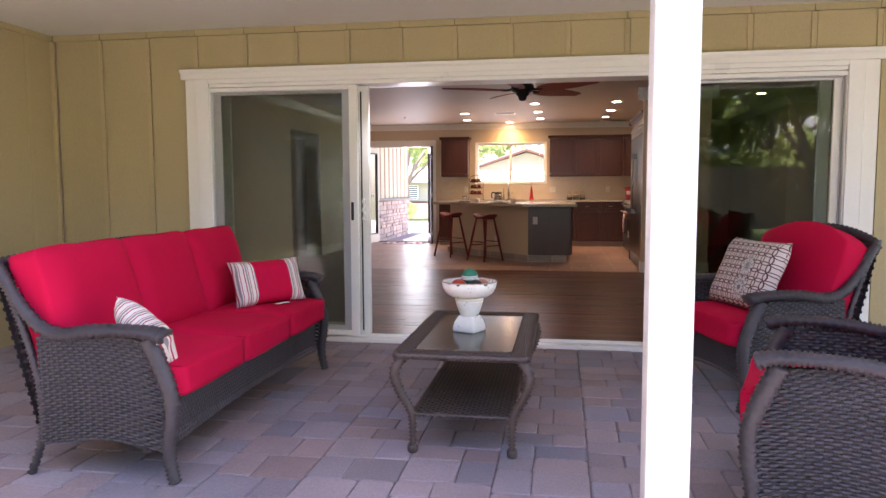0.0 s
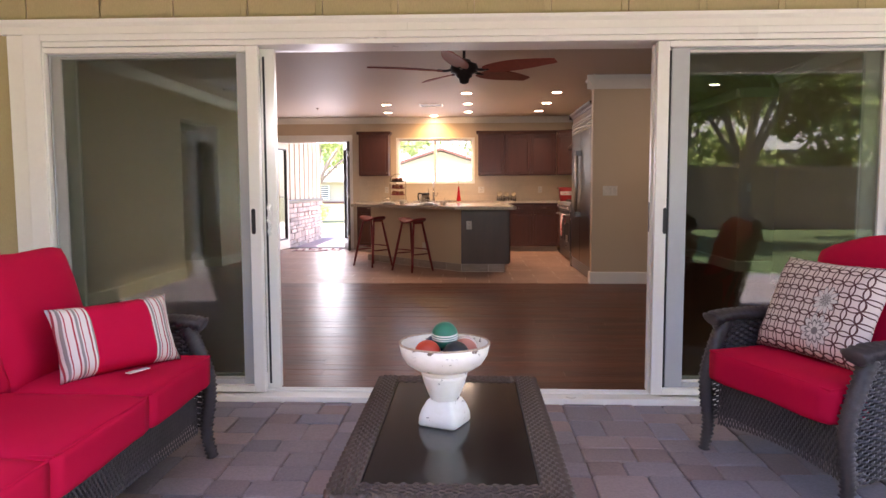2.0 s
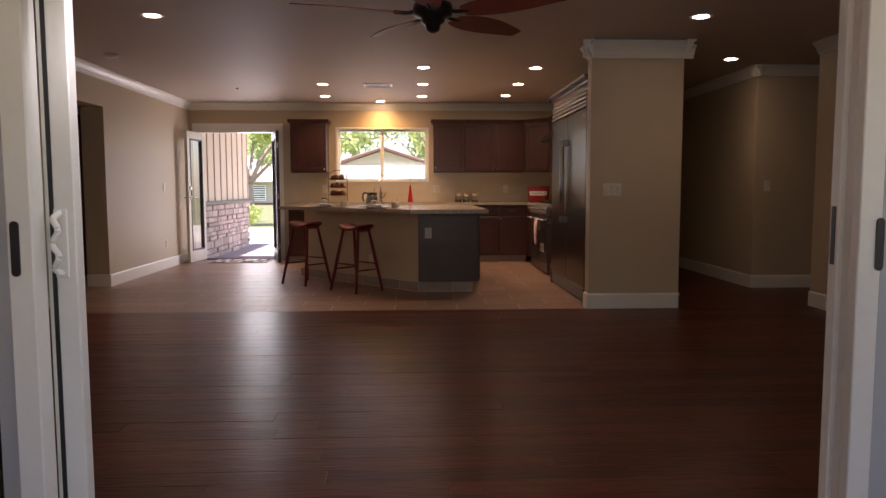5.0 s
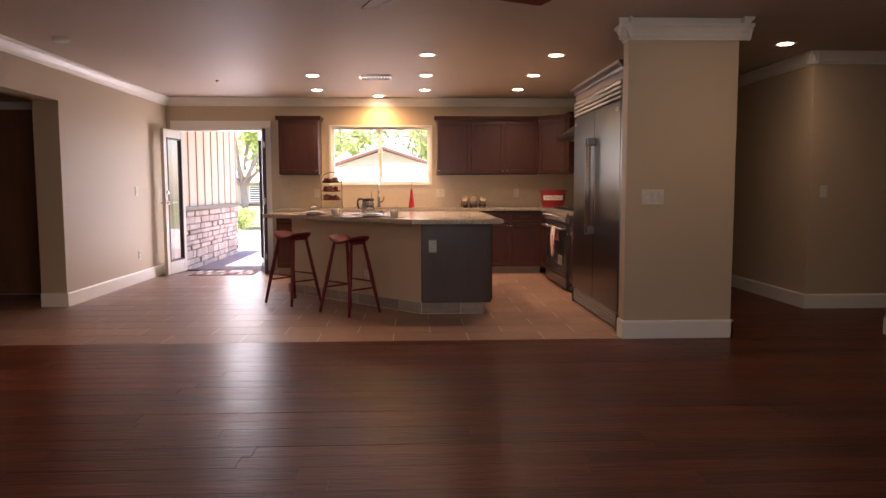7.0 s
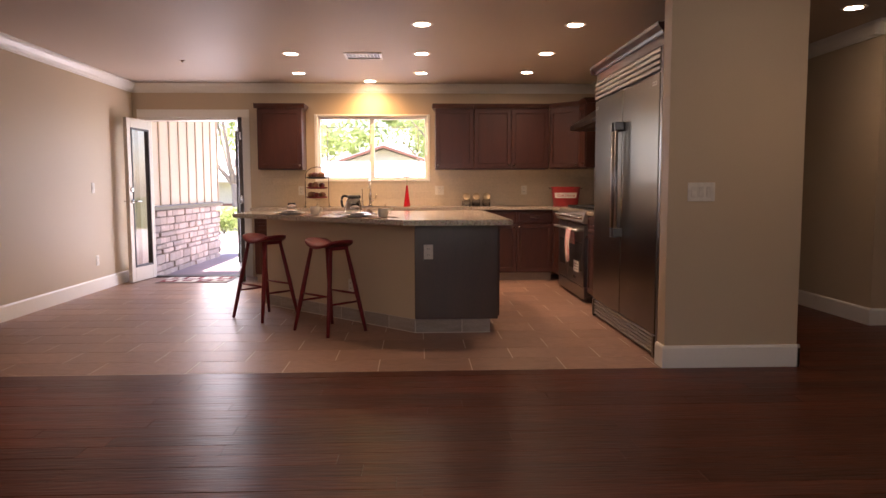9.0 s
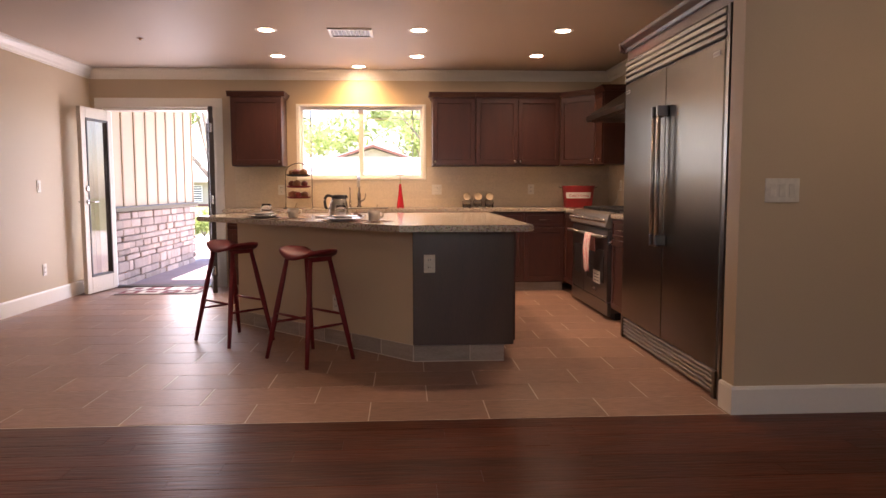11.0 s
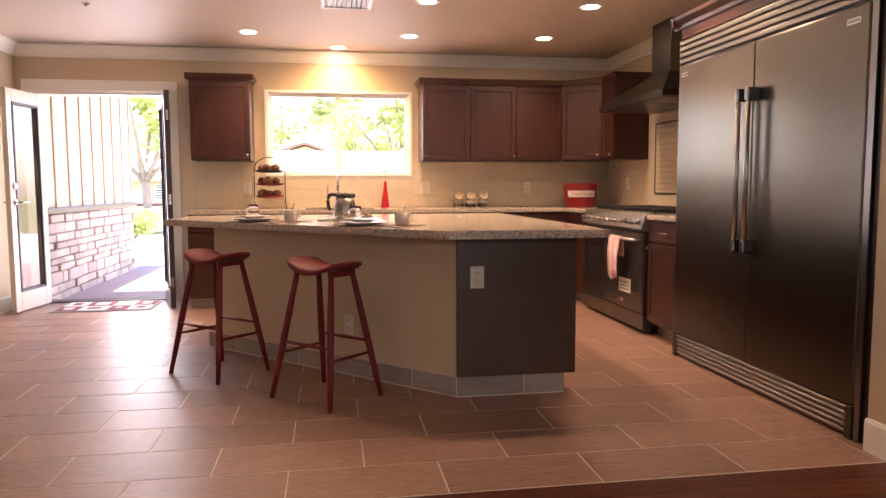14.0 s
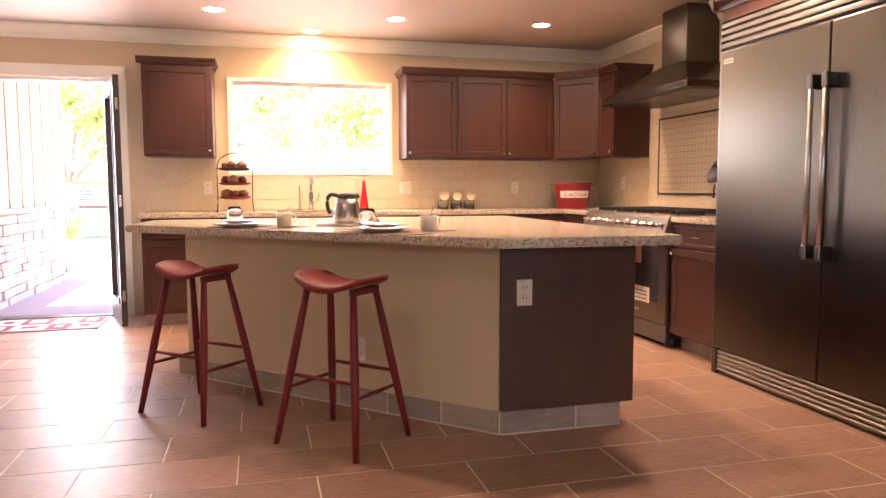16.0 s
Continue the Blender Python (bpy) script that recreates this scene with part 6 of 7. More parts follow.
nk = tagged(part("folded_napkin", lathe(bmesh.new(), [(0.035, 0.0), (0.04, 0.01), (0.022, 0.03), (0.004, 0.045)], 9), M_LINEN), "small folded tan napkin on the tray", "napkin")
nk.matrix_world = pose(-0.90, 11.72, ZI + 0.006)

# ---- tiered fruit stand ----
fs = thing("fruit_stand", "three-tier black wire stand with dark red fruit", "fruit stand", pose(-1.695, 14.22, ZB))
wire = bmesh.new()
for y in (-0.0,):
    tube(wire, smooth_path([(-0.15, y, 0.0), (-0.142, y, 0.1), (-0.142, y, 0.36), (-0.11, y, 0.45), (0.0, y, 0.492), (0.11, y, 0.45), (0.142, y, 0.36), (0.142, y, 0.1), (0.15, y, 0.0)]), 0.0045, 8)
part("hoop", wire, M_IRON, fs, "", True)
part("foot_bar", boxes((-0.156, -0.144, -0.09, 0.09, 0.0, 0.008), (0.144, 0.156, -0.09, 0.09, 0.0, 0.008), bev=0.002), M_IRON, fs)
for z in (0.105, 0.222, 0.345):
    ty = part("tray", lathe(bmesh.new(), [(0.09, z), (0.12, z + 0.006), (0.136, z + 0.022), (0.133, z + 0.023), (0.118, z + 0.01), (0.003, z + 0.005)], 24), M_REDWOOD if z < 0.3 else M_IRON, fs, "round shallow tray", True)
    for k in range(5):
        a = 2 * math.pi * k / 5 + z * 9
        bm = bmesh.new()
        bmesh.ops.create_icosphere(bm, subdivisions=2, radius=0.040 + 0.006 * ((k * 7) % 3 - 1))
        for v in bm.verts:
            v.co.z *= 0.85
            v.co += v.normal * 0.006 * noise.noise(v.co * 60 + Vector((k, z, 0)))
        f = part("fruit", bm, M_FRUIT if k % 2 else M_FRUIT2, ty, "", True)
        f.matrix_basis = pose(0.075 * math.cos(a), 0.06 * math.sin(a), z + 0.045)

# ---- sink taps ----
tp = thing("faucet", "tall satin nickel faucet at the sink", "faucet", pose(-1.05, 14.40, ZB))
part("body", lathe(bmesh.new(), [(0.03, 0), (0.03, 0.012), (0.02, 0.025), (0.017, 0.09), (0.022, 0.10), (0.020, 0.16), (0.014, 0.17)], 20), M_NICKEL, tp, "", True)
part("spout", tube(bmesh.new(), smooth_path([(0, 0, 0.16), (0, 0, 0.27), (0, -0.03, 0.335), (0, -0.09, 0.35), (0, -0.14, 0.31), (0, -0.15, 0.23)]), [0.012] * 16 + [0.013, 0.016, 0.017, 0.017, 0.015], 14), M_NICKEL, tp, "arched spout", True)
part("lever", tube(bmesh.new(), smooth_path([(0.015, 0, 0.07), (0.05, 0, 0.085), (0.068, 0, 0.12), (0.072, 0, 0.16)]), [0.011, 0.011, 0.01, 0.01, 0.009, 0.008, 0.008, 0.007, 0.007, 0.007, 0.007, 0.006, 0.006], 10), M_NICKEL, tp, "side lever", True)
sd2 = thing("soap_dispenser", "slim satin nickel soap dispenser at the sink", "soap dispenser", pose(-1.15, 14.38, ZB))
part("body", lathe(bmesh.new(), [(0.02, 0), (0.02, 0.01), (0.013, 0.02), (0.012, 0.07), (0.008, 0.08), (0.006, 0.20), (0.008, 0.215), (0.003, 0.22)], 16), M_NICKEL, sd2, "", True)
part("spout", tube(bmesh.new(), smooth_path([(0, 0, 0.19), (0.0, -0.03, 0.225), (0.0, -0.06, 0.215)]), 0.005, 8), M_NICKEL, sd2, "", True)

# ---- red vase with a white flower ----
vs_ = thing("vase", "slim tapered red vase with one white flower", "vase", pose(-0.585, 14.30, ZB))
part("bottle", lathe(bmesh.new(), [(0.04, 0), (0.042, 0.005), (0.036, 0.06), (0.022, 0.16), (0.014, 0.24), (0.012, 0.262), (0.009, 0.262)], 24), M_REDPAINT, vs_, "glossy red vase", True)
st = part("stem", tube(bmesh.new(), smooth_path([(0, 0, 0.25), (0.002, 0, 0.30), (-0.004, 0, 0.35)]), 0.003, 6), M_LEAF_DARK, vs_, "green stem", True)
fl = bmesh.new()
for k in range(9):
    a = 2 * math.pi * k / 9
    c = Vector((-0.004 + 0.03 * math.cos(a), 0.03 * math.sin(a), 0.365))
    g = bmesh.ops.create_icosphere(fl, subdivisions=1, radius=0.02)
    for v in g["verts"]:
        v.co = Vector((v.co.x, v.co.y, v.co.z * 0.5)) + c
part("blossom", fl, M_CERAMIC, st, "white blossom", True)


# ---- three storage jars ----
def jar(x):
    j = thing("storage_jar", "small glass jar tilted, with a pale round lid", "jar", pose(x, 14.36, ZB), "storage jars")
    part("glass_body", lathe(bmesh.new(), [(0.045, 0), (0.05, 0.006), (0.05, 0.07), (0.04, 0.082), (0.036, 0.082), (0.045, 0.068), (0.045, 0.008), (0.003, 0.006)], 20), M_THINGLASS, j, "clear glass body", True)
    lid = lathe(bmesh.new(), [(0.048, 0), (0.05, 0.004), (0.05, 0.016), (0.046, 0.02), (0.040, 0.0205), (0.038, 0.017), (0.003, 0.017)], 24)
    bmesh.ops.rotate(lid, verts=lid.verts, matrix=Matrix.Rotation(radians(78), 3, 'X'))
    bmesh.ops.translate(lid, verts=lid.verts, vec=(0, -0.03, 0.118))
    part("lid", lid, M_JARLID, j, "pale tan round lid", True)
    return j


jr = jar(0.165)
for x in (0.29, 0.422):
    copy_thing(jr, pose(x, 14.36, ZB))

# ---- red drinks bucket with its label ----
bk = thing("drinks_bucket", "red enamel drinks bucket with a white lettered band", "bucket", pose(1.40, 14.19, ZB, 0, 0, -12))
bk_bm = lathe(bmesh.new(), [(0.150, 0), (0.153, 0.004), (0.178, 0.225), (0.186, 0.232), (0.186, 0.24), (0.174, 0.24), (0.146, 0.01), (0.003, 0.008)], 36)
for v in bk_bm.verts:
    v.co.y *= 0.72
part("tub", bk_bm, M_BUCKET, bk, "red enamel tub", True)
lb = bmesh.new()
n = 14
vv = []
for k in range(n + 1):
    a = radians(-90 - 52 + 104 * k / n)
    vv.append([lb.verts.new((r * math.cos(a) * 1.0, r * 0.72 * math.sin(a), z)) for z, r in ((0.10, 0.1662), (0.165, 0.1735))])
for k in range(n):
    lb.faces.new((vv[k][0], vv[k + 1][0], vv[k + 1][1], vv[k][1]))
part("band", lb, M_CERAMIC, bk, "white band with red lettering")
for txt, x, sz in (("Cold", -0.062, 0.042), ("5", 0.0, 0.05), ("Drinks", 0.066, 0.036)):
    cu = bpy.data.curves.new("lettering", 'FONT')
    cu.body, cu.size, cu.align_x, cu.extrude = txt, sz, 'CENTER', 0.0008
    cu.materials.append(M_REDPAINT)
    o = new("lettering", cu)
    o.parent = bk
    o.matrix_basis = pose(x, -0.72 * math.sqrt(max(0.0, 0.172 ** 2 - x * x)) - 0.004, 0.117, 84, 0, math.degrees(math.atan2(0.72 * x, 0.165)))
for s in (-1, 1):
    part("bail", tube(bmesh.new(), smooth_path([(s * 0.180, -0.03, 0.215), (s * 0.21, -0.02, 0.225), (s * 0.21, 0.02, 0.225), (s * 0.180, 0.03, 0.215)]), 0.004, 8), M_NICKEL, bk, "wire handle", True)
cord = tagged(part("power_cord", tube(bmesh.new(), smooth_path([(KX - 0.014, 13.98, 1.12), (KX - 0.04, 14.0, 1.06), (KX - 0.03, 14.05, 0.98), (KX - 0.08, 14.1, 0.906), (KX - 0.2, 14.15, 0.906)]), 0.004, 6), M_CREAM, None, "", True), "pale power cord hanging from the side wall outlet", "cord")
outlet("outlet", "ivory outlet on the tiled side wall", pose(KX - 0.009, 13.98, 1.14, 0, 0, -90))

# ---- utensils hung on the framed panel ----
ut = thing("pot_rack", "dark pans hung together from a hook on the framed panel", "pans", pose(KX - 0.018, 12.50, 1.16))
part("hook", tube(bmesh.new(), [(0.0, 0, 0.13), (-0.05, 0, 0.13)], 0.006, 8), M_IRON, ut)
for k, (r, dz) in enumerate(((0.075, 0.0), (0.06, -0.035))):
    pn = lathe(bmesh.new(), [(r * 0.8, 0), (r, 0.03), (r * 0.97, 0.03), (r * 0.75, 0.004)], 20)
    bmesh.ops.rotate(pn, verts=pn.verts, matrix=Matrix.Rotation(radians(-75), 3, 'Y'))
    bmesh.ops.translate(pn, verts=pn.verts, vec=(-0.025 - 0.035 * k, 0.0, dz + 0.05))
    p = part("pan", pn, M_STEEL_DARK if k else M_IRON, ut, "", True)
    part("grip", tube(bmesh.new(), [(-0.03 - 0.035 * k, 0, dz + 0.05 - r), (-0.03 - 0.035 * k, 0.01, dz - r - 0.05)], 0.006, 8), M_IRON, p)

# ---- rug inside the front door ----
rug = thing("door_mat", "flat red, grey and ivory patterned rug at the front door", "rug", pose(-3.18, 14.20, 0.0005))
part("base", bx(-0.43, 0.43, -0.27, 0.27, 0, 0.008, 0.003), M_MAT_GREY, rug)
k = 0
for i, (x0, x1) in enumerate(((-0.40, -0.22), (-0.20, 0.02), (0.04, 0.20), (0.22, 0.40))):
    for j, (y0, y1) in enumerate(((-0.24, -0.02), (0.0, 0.24))):
        part("square", bx(x0, x1, y0, y1, 0.0082, 0.0105), (M_MAT_RED, M_MAT_WHITE)[(i + j) % 2], rug)
        part("inlay", bx(x0 + 0.05, x1 - 0.05, y0 + 0.06, y1 - 0.06, 0.0107, 0.012), (M_MAT_WHITE, M_MAT_RED)[(i + j) % 2] if i != 2 else M_MAT_GREY, rug)


# ---- front of the house ----
front_walk = struct("porch_floor", boxes((-3.9, 2.0, YN + 0.16, 18.3, -0.13, -0.04)), M_PAVER, "grey paver porch outside the front door", "pavement")
struct("driveway", boxes((-14, 10, 17.5, 24.0, -0.16, -0.06)), M_CONCRETE, "pale sunlit concrete driveway", "driveway")
sl = bmesh.new()
q = [sl.verts.new(p) for p in ((-60, 24, -0.06), (60, 24, -0.06), (60, 50, -0.9), (-60, 50, -0.9), (60, 140, -0.9), (-60, 140, -0.9))]
sl.faces.new((q[0], q[1], q[2], q[3])), sl.faces.new((q[3], q[2], q[4], q[5]))
struct("road", sl, M_CONCRETE, "pale concrete slope and street in front of the house", "road")
struct("front_lawn", boxes((-40, -6.0, 17.5, 24.0, -0.2, -0.05), (4.0, 40, 15.0, 24.0, -0.2, -0.05)), M_LAWN, "sunlit front lawn", "lawn")

pw = struct("porch_wall", boxes((-4.15, -3.93, YN + 0.16, 17.85, -0.12, 3.0)), M_MORTAR, "porch side wall with ledge stone below and pale boards above", "wall")
part("cap", bx(-3.95, -3.84, YN + 0.162, 17.90, 0.845, 0.905, 0.008), M_ISLE, pw, "brown wooden cap rail")
rs = random.Random(11)
z = -0.10
while z < 0.84:
    h = rs.choice((0.07, 0.09, 0.11, 0.13))
    h = min(h, 0.843 - z)
    y = YN + 0.17
    while y < 17.84:
        w = rs.uniform(0.12, 0.36)
        e = min(y + w, 17.85)
        if e - y > 0.04 and h > 0.03:
            o = rs.uniform(0.0, 0.03)
            part("stone", bx(-3.93, -3.895 + o, y + 0.005, e - 0.005, z + 0.004, z + h - 0.004, 0.010), M_LEDGE, pw)
        y += w
    z += h
for k in range(8):
    y = YN + 0.165 + 0.3985 * k
    if y + 0.39 < 17.87:
        part("board", bx(-3.93, -3.905, y, y + 0.3945, 0.906, 3.0), M_PORCHBOARD, pw)
        part("batten", bx(-3.9045, -3.889, y + 0.376, y + 0.416, 0.906, 3.0, 0.003), M_PORCHBATTEN, pw)


# ---- trees and shrubs ----
def leaves(name, blobs, count, size, material, parent, seed):
    """A crown of many small leaves, thick in clumps and thin between them."""
    r = np.random.RandomState(seed)
    vs, fs = [], []
    for cx, cy, cz, rad in blobs:
        d = r.normal(size=(count, 3))
        d /= np.linalg.norm(d, axis=1)[:, None]
        p = d * rad * (0.45 + 0.6 * r.rand(count, 1)) * [1, 1, 0.75] + [cx, cy, cz]
        u = r.normal(size=(count, 3))
        u /= np.linalg.norm(u, axis=1)[:, None]
        w = np.cross(u, r.normal(size=(count, 3)))
        w /= np.linalg.norm(w, axis=1)[:, None]
        s = size * (0.6 + 0.8 * r.rand(count, 1))
        quad = np.stack([p - u * s, p - w * s * 0.45, p + u * s, p + w * s * 0.45], 1).reshape(-1, 3)
        k = len(vs)
        vs += quad.tolist()
        fs += [(k + 4 * i, k + 4 * i + 1, k + 4 * i + 2, k + 4 * i + 3) for i in range(count)]
    me = bpy.data.meshes.new(name)
    me.from_pydata(vs, [], fs)
    me.materials.append(material)
    ob = new(name, me)
    ob.parent = parent
    return tagged(ob, kind="stuff")


def tree(label, x, y, z, h, spread, seed, material, count=260, size=0.11):
    r = random.Random(seed)
    t = thing("tree", label, "tree", pose(x, y, z))
    fork = h * 0.28
    part("trunk", tube(bmesh.new(), smooth_path([(0, 0, -0.1), (0.06, 0.02, fork * 0.5), (0.0, 0.05, fork)]), [h * 0.026 - h * 0.001 * i for i in range(9)], 12), M_BARK, t, "", True)
    blobs = []
    for k in range(7):
        a = 2 * math.pi * k / 7 + r.uniform(-0.3, 0.3)
        rr = spread * r.uniform(0.45, 0.95)
        tip = Vector((rr * math.cos(a), rr * math.sin(a), h * r.uniform(0.5, 0.95)))
        mid = Vector((tip.x * 0.45, tip.y * 0.45, fork + (tip.z - fork) * 0.45 + 0.1))
        pts = smooth_path([(0, 0.05, fork * 0.92), mid, tip])
        part("limb", tube(bmesh.new(), pts, [h * 0.014 * (1 - i / (len(pts) + 1)) for i in range(len(pts))], 8), M_BARK, t, "", True)
        for j in range(4):
            blobs.append((tip.x + r.uniform(-0.3, 0.3) * spread, tip.y + r.uniform(-0.3, 0.3) * spread, tip.z + r.uniform(-0.12, 0.15) * h, spread * r.uniform(0.18, 0.32)))
        blobs.append((mid.x, mid.y, mid.z + 0.15 * h, spread * 0.22))
    leaves("crown", blobs, count, size, material, t, seed)
    return t


tree("spreading green tree in the front yard", 1.1, 29.0, -0.2, 5.0, 2.1, 3, M_LEAF, 110)
tree("green tree beside the driveway", -6.2, 28.0, -0.2, 5.6, 2.4, 8, M_LEAF, 170)
tree("tall green street tree behind the far house", -10.0, 70.0, -0.9, 9.0, 6.0, 21, M_LEAF, 75, 0.3)
tree("tall green street tree behind the far roof", 2.0, 72.0, -0.9, 9.5, 6.5, 22, M_LEAF, 75, 0.3)


def shrub(label, x, y, z, s, seed, material):
    t = thing("shrub", label, "shrub", pose(x, y, z))
    r = random.Random(seed)
    for k in range(5):
        a = 2 * math.pi * k / 5
        part("stem", tube(bmesh.new(), [(0, 0, -0.02), (0.3 * s * math.cos(a), 0.3 * s * math.sin(a), 0.5 * s)], [0.012, 0.006], 6), M_BARK, t)
    leaves("foliage", [(r.uniform(-0.45, 0.45) * s, r.uniform(-0.45, 0.45) * s, s * r.uniform(0.25, 0.7), s * 0.38) for _ in range(9)], 260, 0.05, material, t, seed)


shrub("round sunlit shrub beside the driveway", -5.6, 24.5, -0.06, 0.75, 4, M_LEAF)
shrub("low green shrub beside the driveway", -6.9, 25.3, -0.08, 0.7, 6, M_LEAF)

# ---- house across the street ----
hs = thing("far_house", "low tan house across the street with a pale roof and gable", "house", pose(0, 0, -0.9))
part("wall", boxes((-18, 9, 58, 66, 0, 2.72)), M_FARWALL, hs, "tan painted wall")
part("brick_base", boxes((-18.02, 9.02, 57.9, 57.998, 0, 0.95)), M_BRICK, hs, "red-brown brick base")
rf = bmesh.new()
prism(rf, [(57.2, 2.62), (62, 4.1), (66.8, 2.62), (66.8, 2.50), (62, 3.98), (57.2, 2.50)], "x", -18.8, 9.8)
part("roof", rf, M_FARROOF, hs, "pale shingled roof")
gb = bmesh.new()
prism(gb, [(-8.6, 3.1), (3.0, 3.1), (-2.8, 4.95)], "y", 58.6, 66)
part("gable", gb, M_FARWALL, hs, "tan gable")
gr = bmesh.new()
prism(gr, [(-9.4, 2.86), (-2.8, 5.05), (3.8, 2.86), (3.8, 3.06), (-2.8, 5.27), (-9.4, 3.06)], "y", 58.0, 66.2)
part("gable_roof", gr, M_FARROOF, hs, "pale gable roof with brown fascia")
fb = bmesh.new()
prism(fb, [(-9.4, 2.82), (-2.8, 5.01), (3.8, 2.82), (3.8, 3.0), (-2.8, 5.19), (-9.4, 3.0)], "y", 57.9, 57.996)
part("fascia", fb, M_BRICK, hs, "brown fascia board")
for x in (-15.5, -12.3, -7.2, -4.2, -0.8, 3.2, 6.4):
    w = part("window", boxes((x - 0.55, x + 0.55, 57.86, 57.899, 1.1, 2.3)), M_TRIM, hs, "white window frame")
    part("pane", bx(x - 0.47, x + 0.47, 57.84, 57.858, 1.18, 2.22), M_BLACK, w, "dark pane")
    for k in range(6):
        part("shutter_slat", bx(x - 0.46, x + 0.46, 57.815, 57.838, 1.22 + 0.17 * k, 1.30 + 0.17 * k), M_TRIM, w)

# ---- back garden behind the camera ----
struct("lawn", boxes((-30, 30, -30, -0.5, -0.14, -0.045)), M_LAWN, "green back lawn with sun patches", "lawn")
fence = thing("fence", "weathered grey board fence along the back lawn", "fence", pose(0, -11.0, -0.05))
fme = bpy.data.meshes.new("fence_board")
fbm = bx(-0.072, 0.072, -0.012, 0.012, 0.0, 1.75, 0.004)
fbm.to_mesh(fme)
fbm.free()
fme.materials.append(M_FENCE)
for k in range(150):
    o = new("fence_board", fme)
    o.parent = fence
    o.location = (-11 + 0.15 * k, 0.004 * (k % 3), 0)
part("rail", boxes((-11.1, 11.5, -0.06, -0.02, 0.35, 0.44), (-11.1, 11.5, -0.06, -0.02, 1.35, 1.44)), M_FENCE, fence)
for i, (x, y, h, s) in enumerate(((-7, -14.5, 6.5, 3.2), (-1.5, -16, 7, 3.4), (3.5, -13.8, 5.6, 2.8), (7.5, -17, 7.5, 3.6), (12, -15, 6.5, 3.0))):
    tree("leafy garden tree behind the fence", x, y, -0.1, h, s, 40 + i, M_LEAF_DARK if i % 4 == 1 else M_LEAF, 240, 0.17)
tree("shady garden tree on the back lawn", 5.5, -6.5, -0.05, 5.5, 2.6, 61, M_LEAF, 170, 0.13)
tree("broad garden tree over the back lawn beside the fence", 8.6, -5.6, -0.05, 8.0, 3.6, 64, M_LEAF_DARK, 200, 0.16)
# Unseen hedge, added so the left door glass mirrors something dark.
hg = thing("hedge", "tall dark green hedge, unseen, added to darken the door glass", "hedge", pose(-7.2, -5.0, -0.05))
rh = random.Random(77)
for k in range(9):
    part("stem", tube(bmesh.new(), [(rh.uniform(-0.2, 0.2), -6 + 1.4 * k, 0), (rh.uniform(-0.3, 0.3), -6 + 1.4 * k, 2.2)], [0.06, 0.03], 8), M_BARK, hg)
leaves("foliage", [(rh.uniform(-0.35, 0.35), -6.5 + 0.3 * k, rh.uniform(0.5, 3.1), 0.75) for k in range(44)], 420, 0.1, M_LEAF_DARK, hg, 78)
back_hedge = thing("hedge", "uneven green shrubs behind the board fence", "hedge", pose(4.0, -12.6, -0.05))
for k in range(10):
    part("stem", tube(bmesh.new(), [(-9 + 2.0 * k, rh.uniform(-0.3, 0.3), 0), (-9 + 2.0 * k + rh.uniform(-0.3, 0.3), rh.uniform(-0.3, 0.3), 2.0)], [0.07, 0.03], 8), M_BARK, back_hedge)
leaves("foliage", [(-9.5 + 0.42 * k, rh.uniform(-0.5, 0.5), rh.uniform(0.8, 2.5 + 0.9 * math.sin(k * 0.7)), rh.uniform(0.7, 1.05)) for k in range(46)], 300, 0.13, M_LEAF, back_hedge, 79)
bh = thing("garden_house", "neighbour's low house with a pale roof behind the fence", "house", pose(9.5, -20, -0.1, 0, 0, 12))
part("wall", boxes((-5, 5, -4, 0, 0, 2.6)), M_FARWALL, bh)
rf = bmesh.new()
prism(rf, [(-4.7, 2.5), (-2, 4.2), (0.7, 2.5), (0.7, 2.65), (-2, 4.35), (-4.7, 2.65)], "x", -5.6, 5.6)
part("roof", rf, M_FARROOF, bh, "pale shingled roof")


# ---- floor and wall pieces ----
def slab(x0, x1, y0, y1, z, h, bev, verts=None, faces=None):
    """A piece with chamfered upper edges, open below; appended to lists, or as a mesh of its own about its middle."""
    own = verts is None
    cx, cy = ((x0 + x1) / 2, (y0 + y1) / 2) if own else (0, 0)
    vs = [] if own else verts
    fs = [] if own else faces
    k = len(vs)
    for e, zz in ((0, z - h), (0, z - bev), (bev, z)):
        vs += [(x0 + e - cx, y0 + e - cy, zz), (x1 - e - cx, y0 + e - cy, zz), (x1 - e - cx, y1 - e - cy, zz), (x0 + e - cx, y1 - e - cy, zz)]
    for r in (0, 4):
        fs += [(k + r + i, k + r + (i + 1) % 4, k + r + 4 + (i + 1) % 4, k + r + 4 + i) for i in range(4)]
    fs.append((k + 8, k + 9, k + 10, k + 11))
    return vs, fs, (cx, cy)


shared = {}


def piece(name, x0, x1, y0, y1, z, h, bev, material, parent):
    key = (name, round(x1 - x0, 4), round(y1 - y0, 4), round(h, 4))
    vs, fs, (cx, cy) = slab(x0, x1, y0, y1, 0.0, h, bev)
    if key not in shared:
        me = bpy.data.meshes.new(name)
        me.from_pydata(vs, [], fs)
        me.materials.append(material)
        shared[key] = me
    ob = new(name, shared[key])
    ob.parent = parent
    ob.location = (cx, cy, z)
    return ob


def joined(name, rows, material, parent, label=""):
    vs, fs = [], []
    for r in rows:
        slab(*r, vs, fs)
    me = bpy.data.meshes.new(name)
    me.from_pydata(vs, [], fs)
    me.materials.append(material)
    ob = new(name, me)
    ob.parent = parent
    return tagged(ob, label, kind="stuff")


rnd = random.Random(5)
